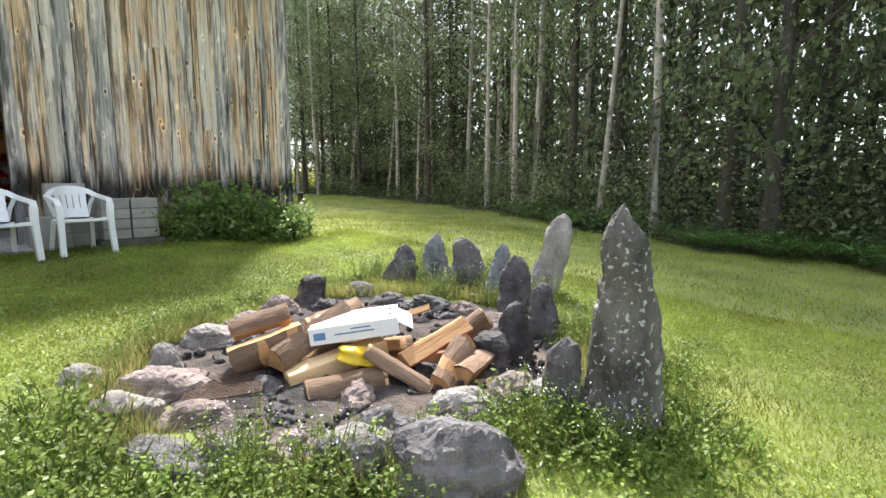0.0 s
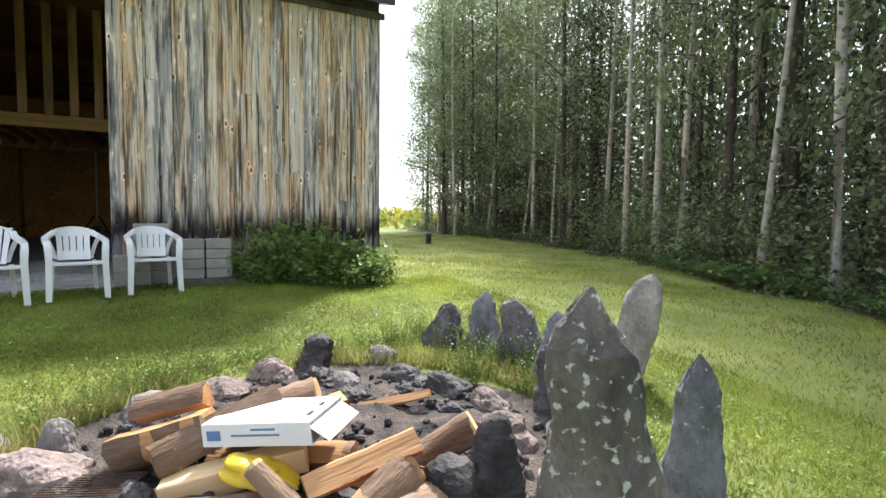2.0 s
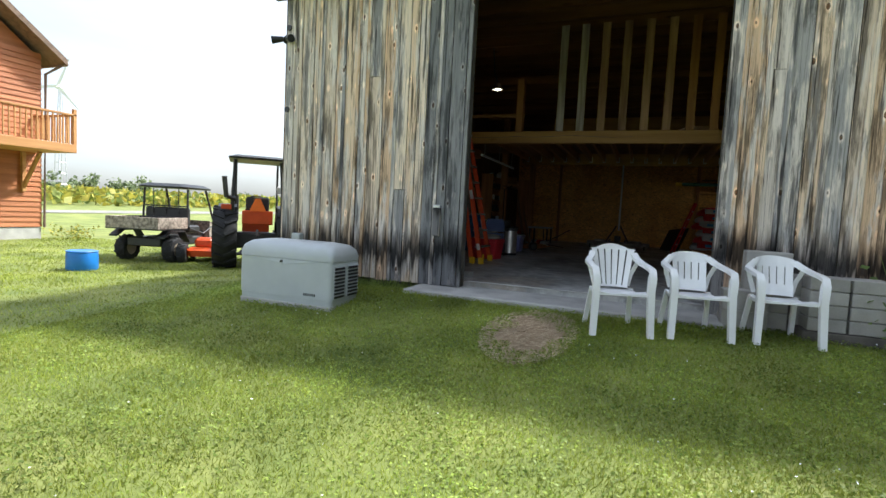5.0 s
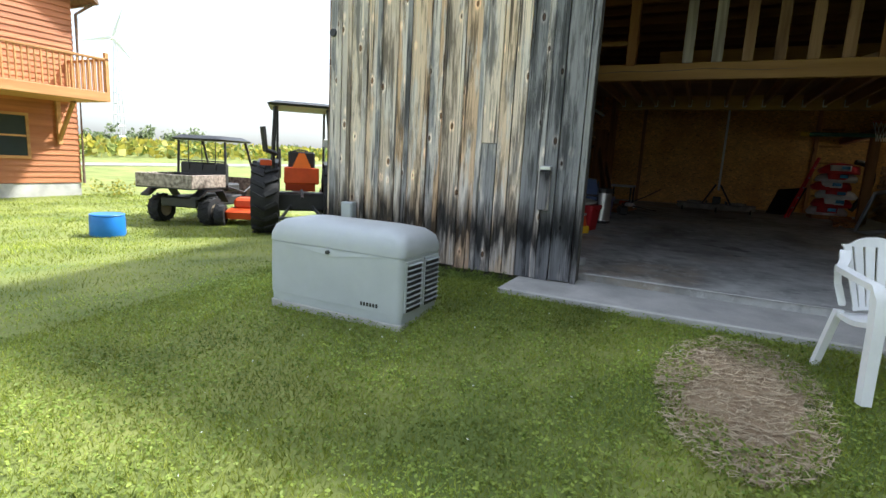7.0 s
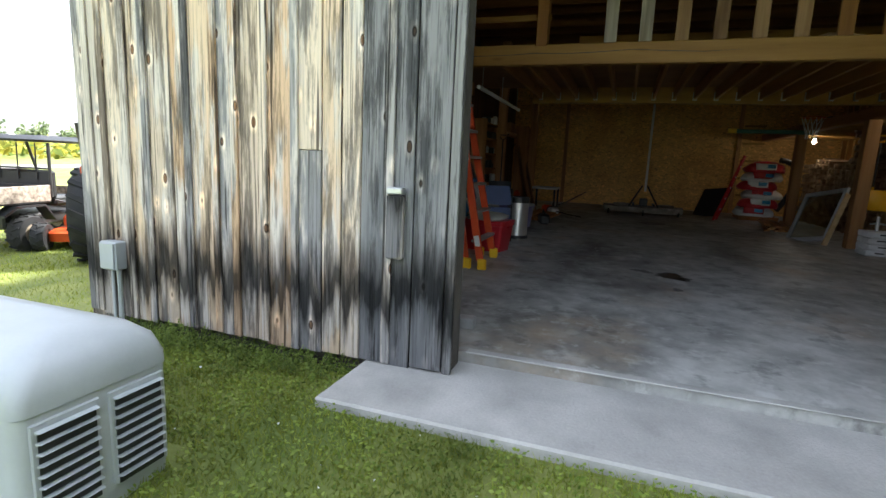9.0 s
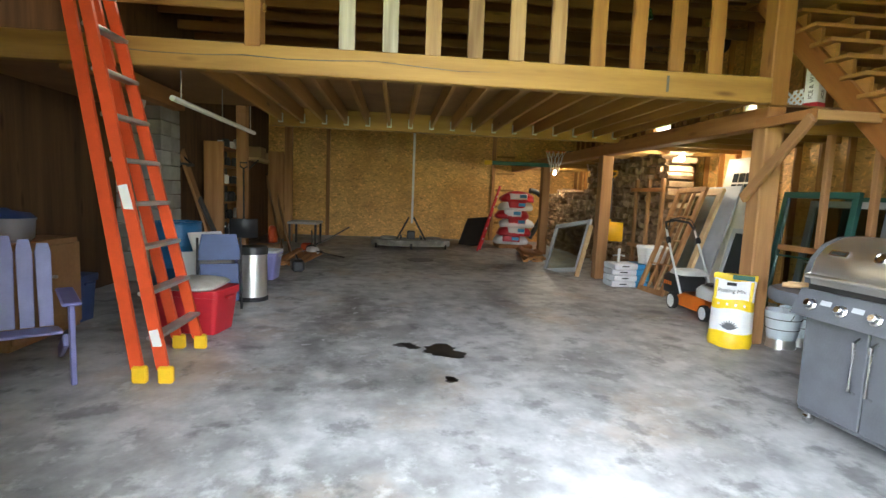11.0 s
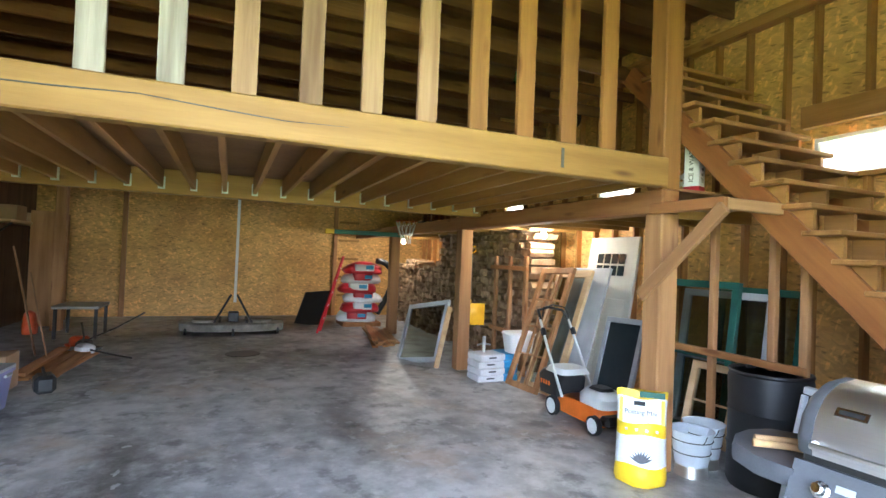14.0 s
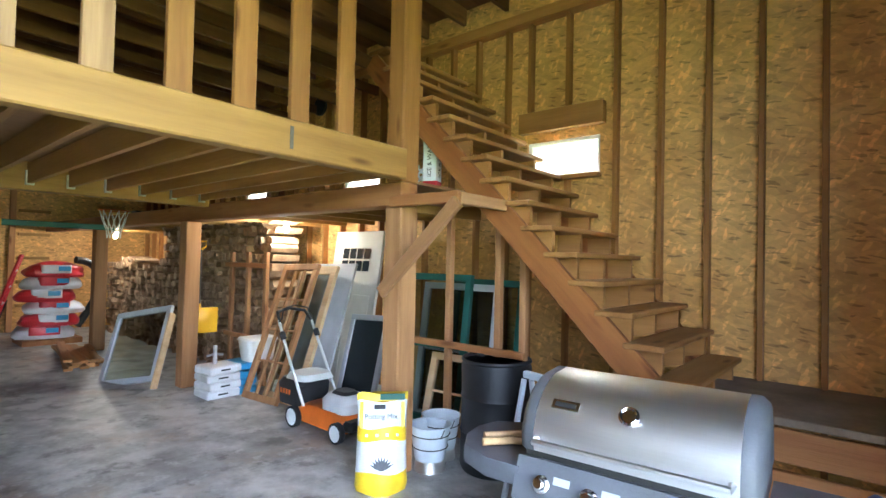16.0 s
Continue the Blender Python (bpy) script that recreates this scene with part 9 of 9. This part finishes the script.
# ---- barbecue ----
bq = thing("gas_grill", pose(-9.48, 1.72, FZ, 0, 0, 4), "grey gas barbecue with a brushed steel lid", "barbecue")
BW, BD = 0.90, 0.56
part("cabinet", G().box((0, 0, 0.42), (BW - 0.06, BD - 0.08, 0.66), b=0.01), M["grill_grey"], bq)
for s in (-1, 1):
    d_ = part("door", G().box((0, 0, 0), (BW / 2 - 0.04, 0.02, 0.62), b=0.006), M["grill_grey"], bq, m=pose(s * (BW / 4 - 0.015), -BD / 2 + 0.03, 0.42))
    part("handle", G().tube([(0, -0.012, -0.16), (0, -0.05, -0.14), (0, -0.05, 0.14), (0, -0.012, 0.16)], 0.011, 8), M["chrome"], d_, "chrome bar handle", m=pose(-s * 0.16, 0, 0.06))
    for sy in (-1, 1):
        cst = part("caster", G().cyl((-0.015, 0, 0.035), (0.015, 0, 0.035), 0.035, n=14), M["chrome"], bq, "pale caster", m=pose(s * 0.37, sy * 0.2, 0))
        part("fork", G().box((0, 0, 0.06), (0.05, 0.05, 0.05), b=0.006), M["chrome"], cst)
part("control_panel", G().add([(-0.46, -0.34, 0.70), (0.46, -0.34, 0.70), (0.46, -0.27, 0.86), (-0.46, -0.27, 0.86), (-0.46, -0.1, 0.70), (0.46, -0.1, 0.70), (0.46, -0.1, 0.86), (-0.46, -0.1, 0.86)], [(0, 1, 2, 3), (4, 7, 6, 5), (0, 4, 5, 1), (3, 2, 6, 7), (0, 3, 7, 4), (1, 5, 6, 2)]), M["grill_grey"], bq)
for i in range(4):
    k_ = part("knob", G().lathe([(0.036, 0), (0.036, 0.012), (0.026, 0.02), (0.024, 0.045), (0.018, 0.05)], 20), M["chrome"], bq, "chrome knob", smooth=40, m=pose(-0.33 + 0.2 * i, -0.312, 0.775, 66, 0, 0))
    part("marking", G().box((0, 0, 0), (0.07, 0.002, 0.03)), M["grey_frame"], bq, "pale printed scale", m=pose(-0.25 + 0.2 * i, -0.300, 0.80, -24, 0, 0))
part("firebox", G().box((0, 0, 0.88), (BW - 0.02, BD - 0.06, 0.14), b=0.01), M["black_metal"], bq)


def lid_arc(x, s=1.0):
    pts = [(-0.29, 0.90), (-0.30, 0.97), (-0.27, 1.06), (-0.20, 1.14), (-0.09, 1.19), (0.05, 1.20), (0.17, 1.15), (0.25, 1.04), (0.27, 0.90)]
    return [(x, y * s, 0.90 + (z - 0.90) * s) for y, z in pts]


part("hood", G().rings([lid_arc(-BW / 2 + 0.07), lid_arc(BW / 2 - 0.07)]), M["steel_brushed"], bq, "brushed steel hood", smooth=35)
for s in (-1, 1):
    part("hood_end", G().rings([lid_arc(s * (BW / 2 - 0.069), 1.005), lid_arc(s * (BW / 2 - 0.03), 1.0), lid_arc(s * (BW / 2 - 0.005), 0.93)]), M["grill_grey"], bq, "grey cast hood end", smooth=50)
part("hood_handle", G().tube([(-0.36, -0.305, 0.96), (-0.36, -0.345, 0.955), (0.36, -0.345, 0.955), (0.36, -0.305, 0.96)], 0.014, 8), M["steel_brushed"], bq)
part("gauge", G().lathe([(0.04, 0), (0.04, 0.012), (0.032, 0.018), (0.026, 0.013)], 20), M["chrome"], bq, "round thermometer", smooth=40, m=pose(0.0, -0.24, 1.10, 48, 0, 0))
bdg = part("badge", G().box((0, 0, 0), (0.12, 0.006, 0.045), b=0.002), M["chrome"], bq, "oval maker's badge", m=pose(-0.26, -0.243, 1.10, -42, 0, 0))
part("badge_print", G().box((0, 0, 0), (0.09, 0.004, 0.02)), M["black_plastic"], bdg, m=pose(0, -0.003, 0))
sh = [(-0.45, -0.30), (-0.62, -0.30), (-0.78, -0.22), (-0.86, -0.08), (-0.88, 0.06), (-0.84, 0.2), (-0.72, 0.27), (-0.45, 0.27)]
part("side_shelf", G().rings([[(x * 0.985 - 0.006, y * 0.98, 0.73) for x, y in sh], [(x, y, 0.75) for x, y in sh], [(x, y, 0.80) for x, y in sh], [(x * 0.985 - 0.006, y * 0.98, 0.815) for x, y in sh]]), M["grill_grey"], bq, "grey rounded side shelf", smooth=30)
shr = [(0.45, -0.30), (0.45, 0.27), (0.72, 0.27), (0.82, 0.15), (0.84, -0.05), (0.76, -0.22), (0.62, -0.30)]
part("side_shelf", G().rings([[(x, y, 0.74) for x, y in shr], [(x, y, 0.80) for x, y in shr], [(x * 0.985, y * 0.98, 0.812) for x, y in shr]]), M["grill_grey"], bq, "grey rounded side shelf", smooth=30)
part("bottom_shelf", G().box((0, 0, 0.09), (BW - 0.06, BD - 0.08, 0.02), b=0.004), M["grill_grey"], bq)
for i, (x, y, a) in enumerate(((-10.11, 1.66, 50), (-10.06, 1.58, 46))):
    single("wooden_stick", G().tube([(-0.14, 0, 0.022), (0, 0.006, 0.024), (0.14, 0, 0.022)], [0.019, 0.017, 0.02], 10), M["fire_end"], pose(x, y, FZ + 0.816, 0, 0, a), "short peeled wooden stick on the grill shelf", "stick", "sticks on the shelf", smooth=50)
gl = thing("work_glove", pose(-8.72, 1.72, FZ + 0.814), "black and white work gloves on the grill shelf", "gloves")
part("glove", rock_mesh(93, 0.22, 0.16, 0.13, 0.4, (0.02, 0), 2.2, 0.14), M["navy"], gl, smooth=60)
part("glove", rock_mesh(94, 0.2, 0.1, 0.1, 0.4, (0.0, 0.02), 2.2, 0.14), M["bag_white"], gl, "white glove", smooth=60, m=pose(-0.07, -0.09, 0, 0, 0, 60))
vz = thing("blue_clamp", pose(-10.55, 2.75, FZ), "pale blue metal saw horse behind the grill", "saw horse")
part("bar", G().box((0, 0, 0), (0.5, 0.05, 0.05), b=0.006), M["enamel"], vz, m=pose(0.1, 0, 0.86, 0, 4, 0))
for s in (-1, 1):
    part("leg", G().tube([(-0.12 + 0.03 * s, 0, 0.84), (-0.13 + 0.04 * s, s * 0.22, 0)], 0.022, 8), M["enamel"], vz)
    part("leg", G().tube([(0.32, 0, 0.84), (0.33, s * 0.22, 0)], 0.022, 8), M["enamel"], vz)
board("dark_screen", (-8.36, 3.45, 1.486), (-8.1, 3.95, 2.5), 0.5, 0.03, "black_plastic", "dark framed screen leaning on the platform", "screen", (1, 0.2, 0))

# ---- lamps, hoop and other hung things ----
for x, y, z in ((-14.73, 3.3, 2.80), (-20.3, 3.0, 2.76)):
    t = thing("bare_bulb", pose(x, y, z), "lit bare bulb under the shelf floor", "lamp", "lit bulbs")
    bb = part("bulb", G().lathe([(0.018, 0.02), (0.02, 0.0), (0.04, -0.04), (0.036, -0.075), (0.01, -0.095)], 16), M["bulb"], t, "glowing bulb", smooth=60)
    bb.visible_shadow = False
    part("socket", G().lathe([(0.05, 0.06), (0.05, 0.03), (0.022, 0.02)], 14), M["white_paint"], t)
cl_ = thing("clamp_lamp", pose(-12.5, -3.16, 4.33), "lit clamp lamp with a metal shade in the loft", "lamp")
part("shade", G().lathe([(0.035, 0.1), (0.06, 0.08), (0.11, -0.04), (0.105, -0.04), (0.055, 0.07)], 20, cap=False), M["steel_brushed"], cl_, smooth=50)
cb_ = part("bulb", G().lathe([(0.018, 0.06), (0.035, 0.0), (0.03, -0.035), (0.008, -0.05)], 14), M["bulb"], cl_, "glowing bulb", smooth=60)
cb_.visible_shadow = False
part("arm", G().tube([(0, 0, 0.1), (-0.05, -0.1, 0.35), (-0.05, -0.15, 0.9)], 0.012, 6), M["black_metal"], cl_)
hp = thing("basketball_hoop", pose(-17.6, 2.15, 3.02), "small basketball hoop with a white net", "hoop")
part("rim", G().tube([(0.2 * math.cos(a), 0.2 * math.sin(a), 0) for a in np.linspace(0, 5.98, 20)], 0.009, 6, closed=True), M["orange_paint"], hp)
for i in range(12):
    a = i * math.pi / 6
    for s in (-1, 1):
        part("net_cord", G().tube([(0.2 * math.cos(a), 0.2 * math.sin(a), 0), (0.15 * math.cos(a + s * 0.26), 0.15 * math.sin(a + s * 0.26), -0.16), (0.1 * math.cos(a), 0.1 * math.sin(a), -0.3), (0.09 * math.cos(a + s * 0.26), 0.09 * math.sin(a + s * 0.26), -0.42)], 0.004, 4), M["white_paint"], hp)
part("bracket", G().box((0, 0, 0), (0.2, 0.08, 0.05), b=0.006), M["black_metal"], hp, m=pose(0, 0.3, 0))
gr_ = thing("green_rail", pose(-18.6, 1.7, 2.80), "green painted rail fixed to the aisle beam", "rail")
part("rail", G().box((0, 0, 0), (0.06, 1.53, 0.09), b=0.01), M["green_trim"], gr_)
part("end_cap", G().box((0, 0, 0), (0.07, 0.18, 0.1), b=0.01), M["yellow_foot"], gr_, "yellow end cap", m=pose(0, -0.8, 0))
rl_ = thing("membrane_roll", pose(-11.93, 3.06, 3.02, 0, 0, 20), "white boxed roll of roofing membrane standing on end", "box")
part("carton", G().box((0, 0, 0.3), (0.14, 0.14, 0.6), b=0.008), M["card_white"], rl_)
part("red_band", G().box((0, 0, 0.06), (0.143, 0.143, 0.08), b=0.008), M["red_tote"], rl_, "red band")
for spot in (pose(0, -0.073, 0.13, 90), pose(0.073, 0, 0.13, 90, 0, 90)):
    cu = bpy.data.curves.new("lettering", 'FONT')
    cu.body, cu.size, cu.extrude, cu.align_x, cu.align_y = "ICE & WATER", 0.06, 0.001, 'LEFT', 'CENTER'
    tx_ = new("lettering", cu)
    tx_.parent = rl_
    tx_.matrix_basis = spot @ pose(0, 0, 0, 0, 0, 90)
    cu.materials.append(M["black_plastic"])
lt_ = thing("lattice_panel", pose(-12.16, 3.06, 3.02, 0, 0, 12), "piece of white garden lattice standing by the stairs", "lattice")
for i in range(5):
    for s, y in ((1, 0), (-1, 0.009)):
        part("slat", G().box((0, 0, 0), (0.022, 0.008, 0.36), b=0.002), M["white_plastic"], lt_, m=pose(-0.14 + 0.07 * i, y, 0.14, 0, 45 * s, 0))
ins = thing("glass_insulator", pose(-13.0, 1.75, 4.2), "small teal glass insulator hung from the roof timbers", "insulator")
part("glass", G().lathe([(0.012, 0.12), (0.03, 0.1), (0.035, 0.05), (0.045, 0.03), (0.05, 0.0), (0.03, -0.01)], 14), M["teal_glass"], ins, smooth=50)
part("cord", G().cyl((0, 0, 0.12), (0, 0, 0.36), 0.004, n=5), M["black_metal"], ins)
ckk = thing("wall_clock", pose(-15.2, 4.15, 4.68, 90), "round wall clock in the loft", "clock")
part("rim", G().lathe([(0.14, 0), (0.14, 0.04), (0.12, 0.045)], 24), M["black_plastic"], ckk)
part("face", G().lathe([(0.118, 0.03), (0.118, 0.04)], 24), M["white_paint"], ckk)
# loft goods and roof timbers seen between the studs
for i in range(13):
    timber("tie_beam", (-13.2 - 0.7 * i, -4.8, 4.55 + 0.03 * (i % 2)), (-13.15 - 0.7 * i, 4.1, 4.70), M["dim_pine"], None, "rough tie beam across the roof space", "beam")
bxl = thing("loft_crate", pose(-12.6, 0.75, 3.226, 0, 0, 20), "open pale timber crate in the loft", "crate")
for c, s in (((0, -0.2, 0.1), (0.6, 0.02, 0.2)), ((0, 0.2, 0.1), (0.6, 0.02, 0.2)), ((-0.3, 0, 0.1), (0.02, 0.42, 0.2)), ((0.3, 0, 0.1), (0.02, 0.42, 0.2)), ((0, 0, 0.012), (0.58, 0.38, 0.02))):
    part("side", G().box((0, 0, 0), s, b=0.002), M["sawn_pale"], bxl, m=pose(*c))
# back wall: OSB seams, studs and a hung ladder
for y in (-3.2, 1.75):
    timber("wall_post", (WB + 0.122, y - 0.05, FZ), (WB + 0.22, y + 0.05, 4.9), M["rough_z"], None, "upright at the edge of the strand board", "post")
for i in range(5):
    timber("girt", (WB + 0.122, 1.85, 1.2 + 0.5 * i), (WB + 0.17, 2.4, 1.26 + 0.5 * i), M["pine_y"], None, "short girt on the back wall", "girt")
sv = thing("wall_shelf", pose(-21.4, -4.35, FZ), "tall open wooden shelf at the back", "shelf")
for s in (-1, 1):
    part("upright", G().box((0, 0, 1.15), (0.05, 0.4, 2.3), b=0.004), M["rough_z"], sv, m=pose(s * 0.5, 0, 0))
for k in range(5):
    part("board", G().box((0, 0, 0), (0.95, 0.4, 0.03), b=0.004), M["rough_x"], sv, m=pose(0, 0, 0.3 + 0.47 * k))
sv2 = thing("tool_rack", pose(-17.95, -4.70, FZ), "tall rack of dark wooden shelves against the barn wall", "shelf")
for s in (-1, 1):
    part("upright", G().box((0, 0, 1.1), (0.08, 0.36, 2.2), b=0.004), M["rough_z"], sv2, m=pose(s * 0.66, 0, 0))
part("back_panel", G().box((0, 0, 1.1), (1.24, 0.02, 2.1), b=0.003), M["barn_dark"], sv2, m=pose(0, -0.17, 0))
for k in range(6):
    part("shelf", G().box((0, 0, 0), (1.24, 0.33, 0.035), b=0.004), M["rough_x"], sv2, m=pose(0, 0.01, 0.30 + 0.36 * k))
rj = random.Random(21)
for k in range(6):
    for q in range(4):
        hh, rr = rj.uniform(0.12, 0.24), rj.uniform(0.05, 0.085)
        mt = rj.choice(("black_plastic", "black_metal", "barn_dark", "metal", "white_paint", "black_plastic"))
        can = single("storage_can", G().lathe([(rr * 0.94, 0), (rr, 0.01), (rr, hh * 0.86), (rr * 0.8, hh * 0.92), (rr * 0.8, hh)], 14), M[mt], pose(-17.95 - 0.45 + 0.3 * q + rj.uniform(-0.05, 0.05), -4.66 + rj.uniform(-0.04, 0.06), FZ + 0.318 + 0.36 * k), {"metal": "dull steel can on the dark rack", "white_paint": "white tub on the dark rack"}.get(mt, "dark can on the wooden rack"), "can", "cans on the rack", smooth=40)
wb_ = thing("wall_bracket", pose(-15.3, -4.92, 2.30), "black metal bracket rack fixed to the aisle wall", "bracket")
for s in (-1, 1):
    part("arm", G().tube([(s * 0.45, 0.0, 0.45), (s * 0.45, 0.0, 0.0), (s * 0.45, 0.42, 0.05)], 0.022, 8), M["black_metal"], wb_)
    part("stay", G().cyl((s * 0.45, 0.0, 0.42), (s * 0.45, 0.40, 0.06), 0.016, n=8), M["black_metal"], wb_)
part("rail", G().cyl((-0.45, 0.42, 0.05), (0.45, 0.42, 0.05), 0.02, n=8), M["black_metal"], wb_)
ws_ = thing("hanging_shelf", pose(-21.0, -4.72, 2.72), "pale shelf board with boxes near the barn's back", "shelf")
part("board", G().box((0, 0, 0), (2.4, 0.4, 0.05), b=0.004), M["sawn_pale"], ws_)
for s in (-1, 1):
    part("bracket", G().tube([(s * 1.0, -0.18, -0.35), (s * 1.0, 0.15, -0.03)], 0.018, 6), M["black_metal"], ws_)
for x, w, h in ((-20.4, 0.5, 0.28), (-21.5, 0.45, 0.2)):
    single("cardboard_carton", G().box((0, 0, h / 2), (w, 0.34, h), b=0.005), M["card"], pose(x, -4.72, 2.745), "brown carton on the hanging shelf", "box", "cartons on the shelf")
single("orange_tool_case", rock_mesh(301, 0.3, 0.22, 0.42, 0.35, (0, 0), 3, 0.05), M["orange_paint"], pose(-19.9, -4.2, FZ), "orange tool case standing by the table", "tool case")
